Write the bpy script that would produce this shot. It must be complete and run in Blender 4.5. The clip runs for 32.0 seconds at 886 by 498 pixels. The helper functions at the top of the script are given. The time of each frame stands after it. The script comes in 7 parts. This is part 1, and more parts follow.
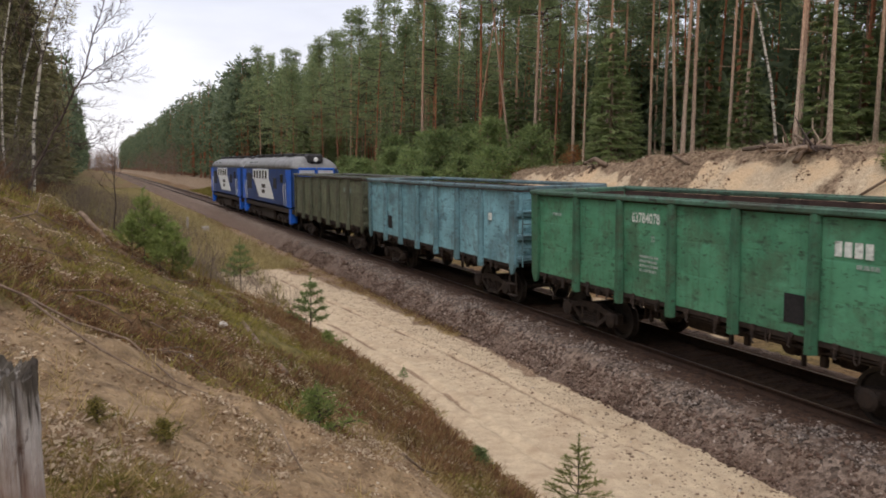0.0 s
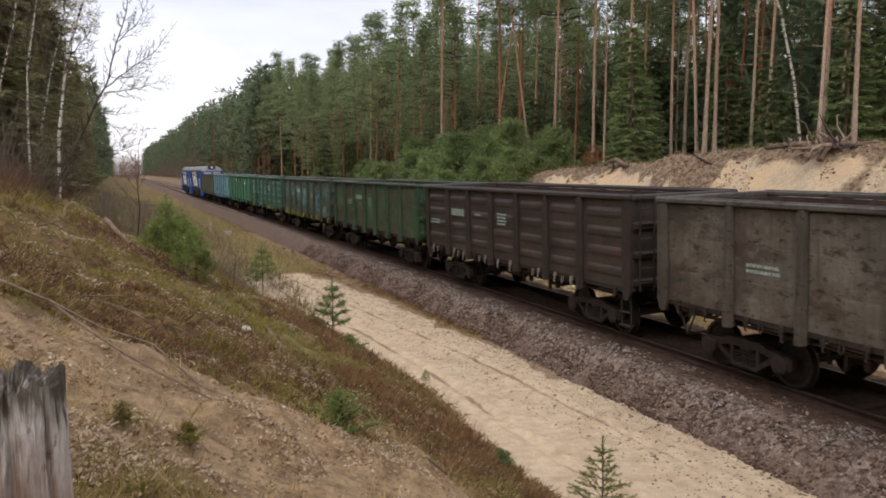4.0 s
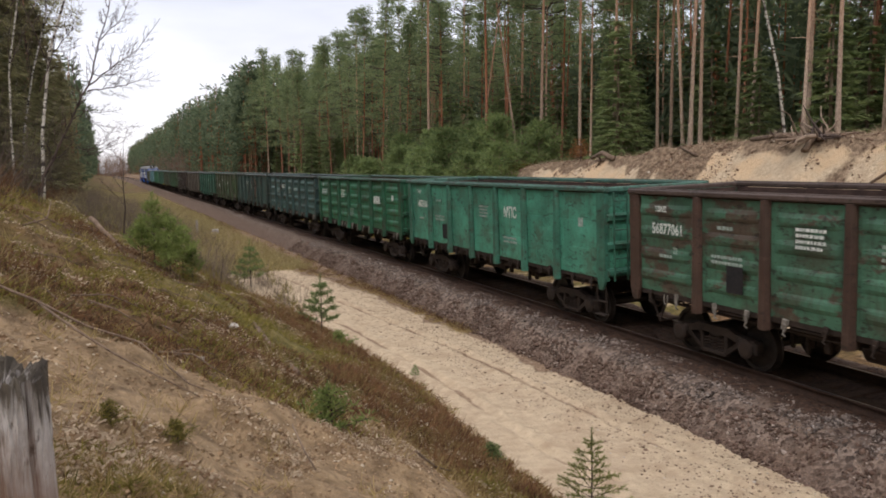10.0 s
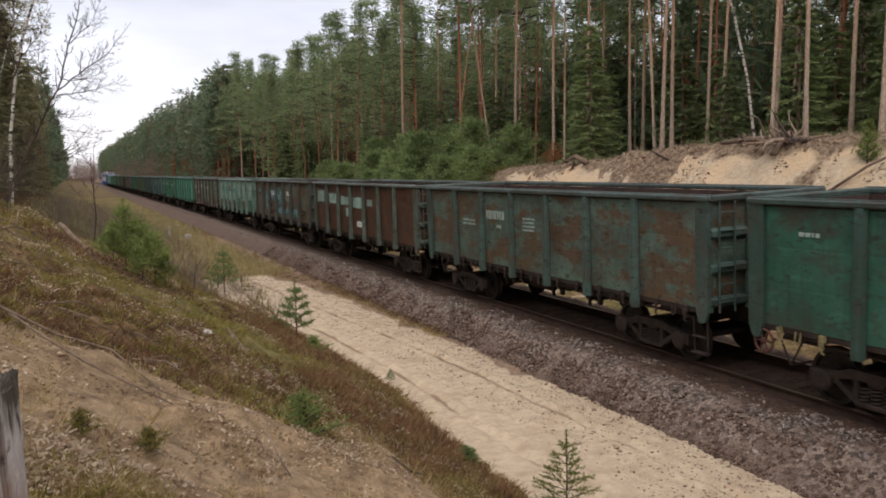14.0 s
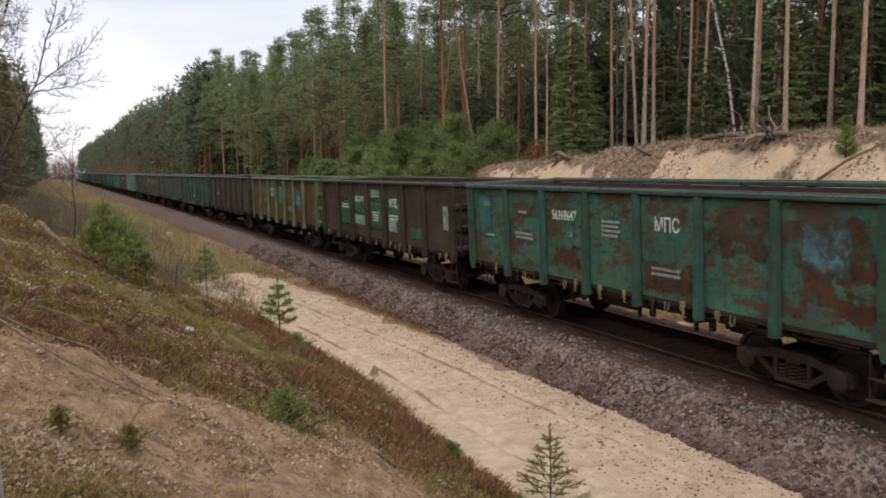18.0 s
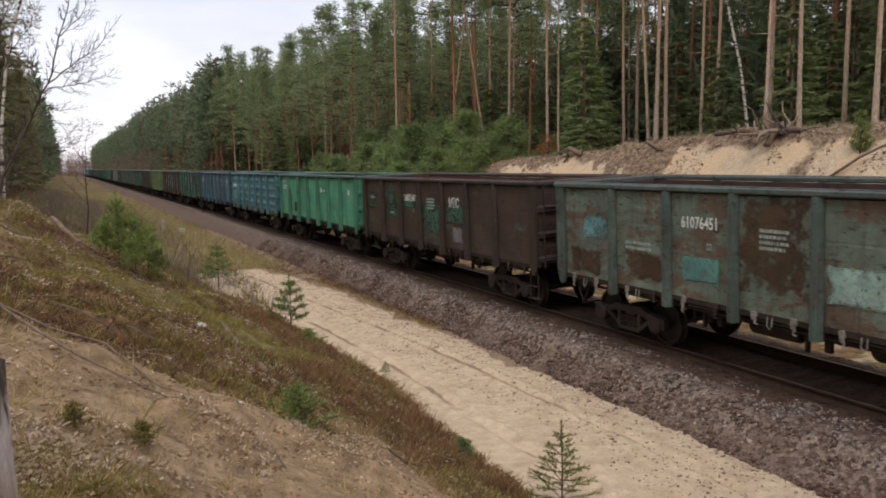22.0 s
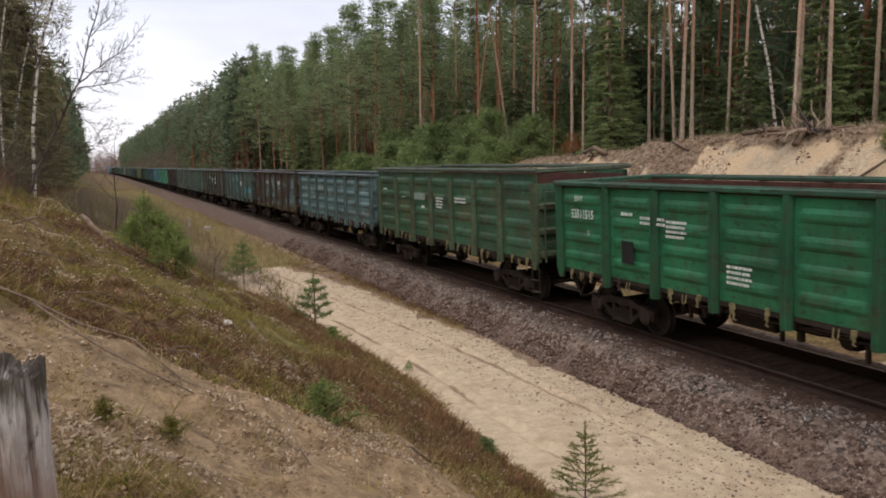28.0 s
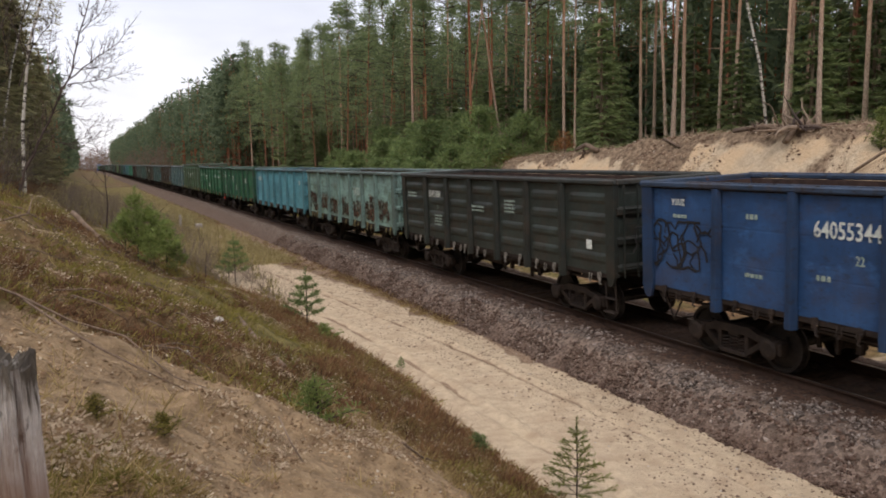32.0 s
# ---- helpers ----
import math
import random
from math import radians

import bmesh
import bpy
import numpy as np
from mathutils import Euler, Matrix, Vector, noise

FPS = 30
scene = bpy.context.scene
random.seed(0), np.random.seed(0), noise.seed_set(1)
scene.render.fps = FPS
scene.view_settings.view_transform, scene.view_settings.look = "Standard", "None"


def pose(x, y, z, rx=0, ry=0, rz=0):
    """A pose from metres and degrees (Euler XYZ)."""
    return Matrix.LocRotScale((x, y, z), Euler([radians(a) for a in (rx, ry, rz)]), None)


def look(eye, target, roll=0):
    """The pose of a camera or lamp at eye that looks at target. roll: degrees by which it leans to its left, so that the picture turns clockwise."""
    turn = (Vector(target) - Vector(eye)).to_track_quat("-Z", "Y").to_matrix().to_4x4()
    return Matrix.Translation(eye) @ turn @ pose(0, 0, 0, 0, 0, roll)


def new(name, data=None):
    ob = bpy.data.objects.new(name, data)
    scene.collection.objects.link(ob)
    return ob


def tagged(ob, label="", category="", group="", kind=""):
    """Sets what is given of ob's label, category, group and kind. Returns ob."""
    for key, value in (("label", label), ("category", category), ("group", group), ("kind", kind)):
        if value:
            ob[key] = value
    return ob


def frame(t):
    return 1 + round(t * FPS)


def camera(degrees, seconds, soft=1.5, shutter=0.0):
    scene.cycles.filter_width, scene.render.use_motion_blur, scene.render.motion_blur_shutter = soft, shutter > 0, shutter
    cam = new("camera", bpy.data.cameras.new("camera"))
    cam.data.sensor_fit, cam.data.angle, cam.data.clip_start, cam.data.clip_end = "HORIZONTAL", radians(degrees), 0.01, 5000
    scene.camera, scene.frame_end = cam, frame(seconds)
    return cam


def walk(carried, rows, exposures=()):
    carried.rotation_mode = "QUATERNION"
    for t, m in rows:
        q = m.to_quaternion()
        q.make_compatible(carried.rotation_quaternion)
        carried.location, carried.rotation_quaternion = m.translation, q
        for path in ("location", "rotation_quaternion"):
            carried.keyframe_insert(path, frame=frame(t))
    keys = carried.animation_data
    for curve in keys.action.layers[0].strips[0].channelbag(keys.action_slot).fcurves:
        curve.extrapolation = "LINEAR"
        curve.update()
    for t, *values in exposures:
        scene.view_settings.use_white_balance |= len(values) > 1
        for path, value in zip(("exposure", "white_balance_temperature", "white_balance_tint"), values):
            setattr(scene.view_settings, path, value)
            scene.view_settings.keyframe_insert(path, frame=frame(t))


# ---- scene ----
cam = camera(59.45, 32.0, soft=1.8, shutter=0.06)
PATH = [
    (0, -12.04, 0.02, 4.01, 23.406, -5.749, 0.607), (0.5, -12.05, 0.02, 4.01, 23.147, -5.675, 0.581), (1, -12.05, 0.03, 4.01, 22.908, -5.775, 0.444),
    (1.5, -12.05, 0.02, 4.01, 22.637, -5.758, 0.354), (2, -12.05, 0.02, 4.01, 22.581, -5.602, 0.250), (2.5, -12.04, 0.02, 4.01, 22.371, -5.639, 0.122),
    (3, -12.04, 0.01, 4.01, 22.076, -5.696, -0.024), (3.5, -12.04, 0.03, 4.01, 21.910, -5.621, -0.040), (5.5, -12.05, 0.02, 4.01, 21.882, -5.349, -0.332),
    (6, -12.05, 0.03, 4.00, 22.069, -5.229, -0.263), (6.5, -12.04, 0.03, 4.01, 22.317, -5.296, -0.198), (7, -12.04, 0.03, 4.00, 22.447, -5.390, -0.282),
    (7.5, -12.03, 0.02, 4.00, 22.660, -5.495, -0.383), (8, -12.03, 0.02, 4.00, 22.652, -5.586, -0.503), (8.5, -12.03, 0.02, 4.00, 22.801, -5.676, -0.557),
    (9, -12.03, 0.01, 4.01, 22.791, -5.746, -0.573), (9.5, -12.03, 0.01, 4.01, 22.671, -5.844, -0.668), (10, -12.03, 0.01, 4.00, 22.714, -5.916, -0.727),
    (10.5, -12.03, -0.01, 4.01, 22.741, -5.989, -0.808), (11, -12.03, -0.01, 4.01, 23.022, -5.851, -0.897), (11.5, -12.03, -0.00, 4.01, 23.249, -5.861, -0.911),
    (12, -12.03, -0.00, 4.01, 23.485, -5.722, -1.021), (12.5, -12.03, -0.00, 4.01, 23.678, -5.649, -1.126), (13, -12.03, 0.00, 4.00, 23.689, -5.740, -1.216),
    (13.5, -12.03, -0.01, 4.01, 24.055, -5.671, -0.975), (14, -12.03, -0.02, 4.01, 24.550, -5.656, -0.913), (14.5, -12.03, -0.02, 4.01, 24.785, -5.738, -0.984),
    (16.5, -12.01, -0.01, 4.00, 25.837, -5.727, -1.208), (17, -12.02, -0.01, 3.99, 26.158, -5.783, -1.305), (17.5, -12.02, -0.02, 4.00, 25.983, -5.849, -1.146),
    (18, -12.02, -0.02, 3.99, 25.759, -5.917, -1.102), (18.5, -12.01, -0.01, 3.99, 25.548, -5.983, -1.006), (19, -12.02, -0.01, 3.98, 25.438, -6.025, -1.031),
    (19.5, -12.03, -0.02, 4.00, 25.527, -5.911, -1.077), (20, -12.01, -0.01, 3.99, 25.547, -5.894, -1.192), (20.5, -12.01, 0.00, 4.00, 25.452, -5.951, -1.133),
    (21, -12.02, 0.02, 3.99, 25.331, -6.030, -1.023), (21.5, -12.02, 0.02, 3.99, 25.129, -6.118, -1.113), (22, -12.02, 0.00, 3.99, 24.956, -6.190, -1.157),
    (22.5, -12.02, 0.00, 3.99, 24.721, -6.278, -1.238), (23, -12.03, -0.02, 3.99, 24.525, -6.232, -1.214), (23.5, -12.02, -0.01, 4.00, 24.527, -6.255, -1.246),
    (24, -12.02, -0.01, 3.99, 24.331, -6.183, -1.301), (24.5, -12.03, -0.02, 4.00, 24.220, -6.191, -1.405), (25, -12.03, -0.02, 3.99, 24.348, -6.060, -1.416),
    (25.5, -12.03, -0.02, 4.00, 24.170, -6.150, -1.459), (27.5, -12.03, -0.00, 4.00, 23.300, -6.167, -1.120), (28, -12.04, -0.01, 4.00, 23.235, -6.241, -1.030),
    (28.5, -12.03, -0.01, 3.99, 23.310, -6.280, -0.905), (29, -12.04, -0.03, 4.00, 23.411, -6.283, -0.813), (29.5, -12.04, -0.02, 4.00, 23.440, -6.302, -0.909),
    (30, -12.04, -0.01, 3.99, 23.470, -6.328, -1.005), (30.5, -12.04, -0.01, 3.99, 23.299, -6.410, -1.164), (31, -12.03, -0.02, 4.00, 23.444, -6.504, -1.134),
    (31.5, -12.05, -0.03, 3.99, 23.599, -6.554, -1.085), (32, -12.04, -0.02, 3.99, 23.810, -6.450, -1.017),
]


def aim(x, y, z, yaw, pitch, roll):
    """A camera pose from its place, its bearing from +y towards +x, its tilt and its lean, in degrees."""
    a, p = radians(yaw), radians(pitch)
    way = Vector((math.sin(a) * math.cos(p), math.cos(a) * math.cos(p), math.sin(p)))
    return look((x, y, z), Vector((x, y, z)) + 10 * way, roll)


walk(cam, [(t, aim(*row)) for t, *row in PATH], [(0.0, 0.12, 6500, 16), (3.0, 0.22, 6500, 16), (8.0, 0.2, 6500, 16), (12.0, 0.14, 6500, 16), (32.0, 0.12, 6500, 16)])

# ---- light: an overcast spring day ----
SUN_UP, SUN_TURN = radians(48), radians(215)
world = bpy.data.worlds.new("overcast_sky")
scene.world = world
world.use_nodes = True
wn, wl = world.node_tree.nodes, world.node_tree.links
sky = wn.new("ShaderNodeTexSky")
sky.sky_type, sky.sun_disc, sky.sun_elevation, sky.sun_rotation = "NISHITA", False, SUN_UP, SUN_TURN
dim = wn.new("ShaderNodeVectorMath")
dim.operation = "SCALE"
dim.inputs["Scale"].default_value = 0.10
wl.new(sky.outputs[0], dim.inputs[0])
wco = wn.new("ShaderNodeTexCoord")
split = wn.new("ShaderNodeSeparateXYZ")
wl.new(wco.outputs["Generated"], split.inputs[0])
height = wn.new("ShaderNodeValToRGB")
height.color_ramp.elements[0].position, height.color_ramp.elements[0].color = 0.0, (0.84, 0.84, 0.85, 1)
height.color_ramp.elements[1].position, height.color_ramp.elements[1].color = 1.0, (1.0, 1.0, 1.02, 1)
mid = height.color_ramp.elements.new(0.2)
mid.color = (0.61, 0.64, 0.69, 1)
wl.new(split.outputs[2], height.inputs[0])
wmap = wn.new("ShaderNodeMapping")
wmap.inputs["Scale"].default_value = (1.5, 1.5, 5.0)
wl.new(wco.outputs["Generated"], wmap.inputs[0])
puff = wn.new("ShaderNodeTexNoise")
puff.inputs["Scale"].default_value, puff.inputs["Detail"].default_value = 2.2, 5
wl.new(wmap.outputs[0], puff.inputs[0])
shade = wn.new("ShaderNodeMapRange")
shade.inputs["From Min"].default_value, shade.inputs["From Max"].default_value = 0.3, 0.7
shade.inputs["To Min"].default_value, shade.inputs["To Max"].default_value = 0.84, 1.14
wl.new(puff.outputs[0], shade.inputs[0])
cloud = wn.new("ShaderNodeVectorMath")
cloud.operation = "SCALE"
wl.new(height.outputs[0], cloud.inputs[0])
wl.new(shade.outputs[0], cloud.inputs["Scale"])
cover = wn.new("ShaderNodeMix")
cover.data_type = "RGBA"
cover.inputs[0].default_value = 0.88
wl.new(dim.outputs[0], cover.inputs[6])
wl.new(cloud.outputs[0], cover.inputs[7])
wl.new(cover.outputs[2], wn["Background"].inputs[0])
wn["Background"].inputs[1].default_value = 1.31
sun = new("sun", bpy.data.lights.new("sun", "SUN"))
sun.data.energy, sun.data.angle, sun.data.color = 1.2, radians(25), (1.0, 0.95, 0.88)
sun.matrix_world = look((0, 0, 0), (-math.sin(SUN_TURN) * math.cos(SUN_UP), -math.cos(SUN_TURN) * math.cos(SUN_UP), -math.sin(SUN_UP)))


# ---- materials ----
def lin(r, g, b):
    """A base colour from 0 to 255 display values."""
    return tuple((v / 255 / 12.92 if v < 10 else ((v / 255 + 0.055) / 1.055) ** 2.4) for v in (r, g, b)) + (1,)


class Nodes:
    """Shorthand for a material's node tree."""

    def __init__(self, name):
        self.mat = bpy.data.materials.new(name)
        self.mat.use_nodes = True
        self.tree = self.mat.node_tree
        self.bsdf = self.tree.nodes["Principled BSDF"]

    def node(self, kind, **inputs):
        n = self.tree.nodes.new("ShaderNode" + kind)
        for key, value in inputs.items():
            self.put(value, n.inputs[key.replace("_", " ")])
        return n

    def put(self, value, socket):
        if isinstance(value, bpy.types.NodeSocket):
            self.tree.links.new(value, socket)
        else:
            socket.default_value = value

    def where(self, stretch=(1, 1, 1), roam=True):
        """Object coordinates, shifted at random from object to object."""
        co = self.node("TexCoord").outputs["Object"]
        if roam:
            r = self.node("ObjectInfo").outputs["Random"]
            far = self.node("VectorMath")
            far.operation = "SCALE"
            far.inputs[0].default_value = (57.0, 91.0, 33.0)
            self.put(r, far.inputs["Scale"])
            add = self.node("VectorMath")
            self.put(co, add.inputs[0])
            self.put(far.outputs[0], add.inputs[1])
            co = add.outputs[0]
        m = self.node("Mapping", Scale=stretch)
        self.put(co, m.inputs[0])
        return m.outputs[0]

    def noise(self, at, scale, detail=5, rough=0.6):
        return self.node("TexNoise", Vector=at, Scale=scale, Detail=detail, Roughness=rough).outputs[0]

    def ramp(self, value, lo, hi, a=0.0, b=1.0):
        n = self.node("MapRange", Value=value)
        n.inputs["From Min"].default_value, n.inputs["From Max"].default_value = lo, hi
        n.inputs["To Min"].default_value, n.inputs["To Max"].default_value = a, b
        return n.outputs[0]

    def mix(self, fac, a, b):
        n = self.node("Mix")
        n.data_type = "RGBA"
        self.put(fac, n.inputs[0]), self.put(a, n.inputs[6]), self.put(b, n.inputs[7])
        return n.outputs[2]

    def math(self, op, a, b=0.0):
        n = self.node("Math")
        n.operation = op
        self.put(a, n.inputs[0]), self.put(b, n.inputs[1])
        return n.outputs[0]

    def done(self, colour, rough=0.8, metal=0.0, bump=None, strength=0.3, distance=0.02):
        self.put(colour, self.bsdf.inputs["Base Color"])
        self.put(rough, self.bsdf.inputs["Roughness"])
        self.put(metal, self.bsdf.inputs["Metallic"])
        self.bsdf.inputs["Specular IOR Level"].default_value = 0.3
        if bump is not None:
            b = self.node("Bump", Height=bump, Strength=strength, Distance=distance)
            self.put(b.outputs[0], self.bsdf.inputs["Normal"])
        return self.mat


def plain(name, a, b, scale=8, rough=0.8, metal=0.0, strength=0.3, stretch=(1, 1, 1), fine=6):
    """A grained surface between two colours, at two scales."""
    n = Nodes(name)
    at = n.where(stretch)
    big, small = n.noise(at, scale), n.noise(at, scale * fine)
    both = n.math("ADD", n.math("MULTIPLY", big, 0.6), n.math("MULTIPLY", small, 0.4))
    return n.done(n.mix(n.ramp(both, 0.36, 0.64), lin(*a), lin(*b)), rough, metal, both, strength)


RUST, RUST_DARK, GRIME = lin(112, 66, 40), lin(60, 42, 34), lin(50, 44, 39)


def paint(name, base, alt=None, patches=0.0, rust=0.1, dirt=0.3, scale=1.1, worn=0.0):
    """Weathered wagon paint: fading, patches of another coat, chalky scuffs, rust breaking through, streaks and chips."""
    n = Nodes(name)
    at = n.where()
    cloudy = n.noise(at, 0.9, 4)
    col = n.mix(n.ramp(cloudy, 0.3, 0.7), lin(*[v * 0.84 for v in base]), lin(*[min(255, v * 1.1 + 6) for v in base]))
    if alt:
        p = n.noise(n.where((1.0, 0.62, 1.35)), scale, 8, 0.72)
        edge = 0.72 - 0.44 * patches
        col = n.mix(n.ramp(p, edge - 0.01, edge + 0.035, 0.0, 0.9), col, lin(*alt))
    chalk = n.noise(n.where((1.0, 0.7, 1.6)), 3.2, 8, 0.74)
    col = n.mix(n.ramp(chalk, 0.53, 0.72, 0.0, min(0.6, 0.12 + dirt)), col, lin(*[min(255, v * 1.12 + 26) for v in base]))
    film = n.noise(n.where((0.8, 0.5, 1.2)), 0.8, 6, 0.65)
    col = n.mix(n.ramp(film, 0.40, 0.70, 0.0, dirt), col, GRIME)
    smear = n.noise(n.where((1.0, 0.8, 1.0)), 1.5, 8, 0.75)
    col = n.mix(n.ramp(smear, 0.5, 0.62, 0.0, min(0.85, 0.12 + dirt)), col, lin(72, 58, 48))
    streak = n.noise(n.where((7.0, 7.0, 0.45)), 1.5, 5, 0.7)
    col = n.mix(n.ramp(streak, 0.5, 0.72, 0.0, dirt * 1.15), col, GRIME)
    r = n.noise(n.where((1.0, 1.0, 0.8)), 2.3, 9, 0.72)
    edge = 0.76 - 0.42 * rust
    inner = n.mix(n.ramp(n.noise(at, 6.0, 6), 0.38, 0.62), RUST_DARK, RUST)
    mask = n.ramp(r, edge, edge + 0.03)
    col = n.mix(mask, col, inner)
    blots = n.noise(n.where((1.5, 0.75, 1.9)), 4.6, 6, 0.68)
    col = n.mix(n.ramp(blots, 0.575, 0.63, 0.0, min(0.85, dirt * 1.9)), col, lin(44, 38, 33))
    chips = n.noise(n.where((1.6, 0.9, 2.6)), 11.0, 4, 0.6)
    col = n.mix(n.ramp(chips, 0.63, 0.66, 0.0, min(0.9, dirt * 2.2)), col, lin(46, 40, 35))
    tall = n.math("ADD", n.math("MULTIPLY", cloudy, 1.2), n.math("ADD", n.math("MULTIPLY", mask, 0.12), n.math("MULTIPLY", chalk, 0.25)))
    rough = n.ramp(mask, 0, 1, 0.5, 0.85)
    if worn:
        g = n.node("SeparateXYZ", Vector=n.node("TexCoord").outputs["Generated"])
        edges = [n.math("SUBTRACT", 0.5, n.math("ABSOLUTE", n.math("SUBTRACT", g.outputs[a], 0.5))) for a in (0, 1)]
        inside = n.math("MINIMUM", n.math("MULTIPLY", n.math("MINIMUM", edges[0], edges[1]), 2.4), 0.42)
        ragged = n.math("ADD", inside, n.math("MULTIPLY", n.math("SUBTRACT", n.noise(n.where((1.0, 1.0, 1)), 2.6, 9, 0.74), 0.52), worn))
        n.put(n.ramp(ragged, 0.06, 0.16 + 0.1 * worn, 0.0, 0.95 - 0.07 * worn), n.bsdf.inputs["Alpha"])
    return n.done(col, rough, 0.0, tall, 0.4, 0.05)


def faded(name, a, b, keep=0.9):
    """Lettering paint that has partly worn off."""
    n = Nodes(name)
    at = n.where()
    v = n.noise(at, 14, 4)
    wear = n.math("ADD", n.math("MULTIPLY", n.noise(at, 3.0, 4), 0.55), n.math("MULTIPLY", n.noise(at, 19.0, 4), 0.45))
    n.put(n.ramp(wear, 0.36, 0.47, 0.3, keep), n.bsdf.inputs["Alpha"])
    return n.done(n.mix(n.ramp(v, 0.36, 0.64), lin(*a), lin(*b)), 0.8)


M = {}
M["iron"] = plain("sooty_cast_iron", (30, 26, 24), (62, 50, 42), 5, 0.75)
M["wheel"] = plain("worn_wheel_steel", (36, 33, 32), (66, 60, 56), 9, 0.55, 0.4)
M["railside"] = plain("rusty_rail_steel", (48, 36, 29), (72, 53, 42), 4, 0.85)
M["railtop"] = plain("polished_rail_head", (78, 72, 66), (108, 101, 95), 6, 0.4, 0.9)
M["sleeper"] = plain("oily_concrete_sleeper", (62, 46, 36), (88, 67, 53), 6, 0.95)
M["inner"] = plain("sooty_wagon_inside", (48, 38, 35), (82, 64, 57), 3, 0.95)
M["coaldust"] = plain("sooty_wagon_floor", (30, 28, 27), (52, 46, 42), 3, 0.95)
M["latch"] = plain("bare_forged_latch", (84, 78, 56), (142, 130, 92), 7, 0.8)
M["yellowlatch"] = plain("worn_yellow_latch", (120, 108, 44), (176, 162, 78), 7, 0.8)
M["greylatch"] = plain("grey_forged_latch", (86, 82, 76), (140, 134, 124), 7, 0.8)
M["redinside"] = plain("red_oxide_wagon_inside", (62, 40, 34), (96, 62, 52), 3, 0.9)
M["redwheel"] = plain("red_painted_handwheel", (160, 52, 36), (190, 70, 48), 5, 0.6)
M["letters"] = faded("faded_white_lettering", (196, 204, 196), (226, 230, 222), 0.95)
M["pale"] = faded("worn_pale_lettering", (138, 160, 148), (180, 194, 184), 0.72)
M["black"] = plain("black_stencil_paint", (26, 26, 28), (44, 42, 42), 14, 0.8)
M["pinebark"] = plain("scaly_pine_bark", (112, 86, 68), (168, 130, 104), 2.6, 0.95, 0, 0.9, (3, 3, 1.0), 5)
M["greybark"] = plain("grey_dead_bark", (118, 102, 88), (160, 140, 120), 2.6, 0.95, 0, 0.8, (3, 3, 1.0), 5)
M["twig"] = plain("thin_bare_twigs", (58, 48, 44), (92, 78, 70), 5, 0.95)
M["deadwood"] = plain("weathered_dead_wood", (86, 70, 58), (142, 122, 104), 3, 0.95, 0, 0.8, (4, 4, 0.8))
M["stone"] = plain("pale_field_stone", (150, 142, 132), (196, 188, 176), 5, 0.9)


def foliage(name, dark, light, scale=0.8):
    """Leaf colour that varies from clump to clump and from tree to tree."""
    n = Nodes(name)
    isl = n.node("NewGeometry").outputs["Random Per Island"]
    big = n.noise(n.where(), scale, 2)
    v = n.math("ADD", n.math("MULTIPLY", isl, 0.55), n.math("MULTIPLY", big, 0.45))
    tone = n.node("HueSaturation", Color=n.mix(n.ramp(v, 0.2, 0.8), lin(*dark), lin(*light)))
    n.put(n.ramp(n.node("ObjectInfo").outputs["Random"], 0, 1, 0.75, 1.2), tone.inputs["Value"])
    m = n.done(tone.outputs[0], 0.7)
    thin = n.node("BsdfTranslucent", Color=tone.outputs[0])
    both = n.node("MixShader", Fac=0.5)
    n.put(n.bsdf.outputs[0], both.inputs[1]), n.put(thin.outputs[0], both.inputs[2])
    n.put(both.outputs[0], n.tree.nodes["Material Output"].inputs[0])
    return m


M["needles"] = foliage("pine_needles", (94, 112, 78), (154, 164, 116))
M["farneedles"] = foliage("dense_pine_needles", (76, 92, 70), (128, 140, 106))
M["spruce"] = foliage("spruce_needles", (108, 128, 84), (162, 172, 118))
M["young"] = foliage("young_pine_needles", (92, 112, 70), (144, 158, 100))
M["heather"] = foliage("dry_heather", (92, 68, 48), (156, 118, 84), 2.0)
M["grass"] = foliage("dry_grass", (134, 116, 76), (190, 168, 118), 2.0)
M["moss"] = foliage("mossy_green", (94, 90, 42), (154, 142, 74), 2.0)
M["litter"] = foliage("leaf_litter", (136, 106, 78), (232, 214, 186), 4.0)
M["autumn"] = foliage("orange_dry_leaves", (140, 98, 62), (186, 138, 90), 4.0)


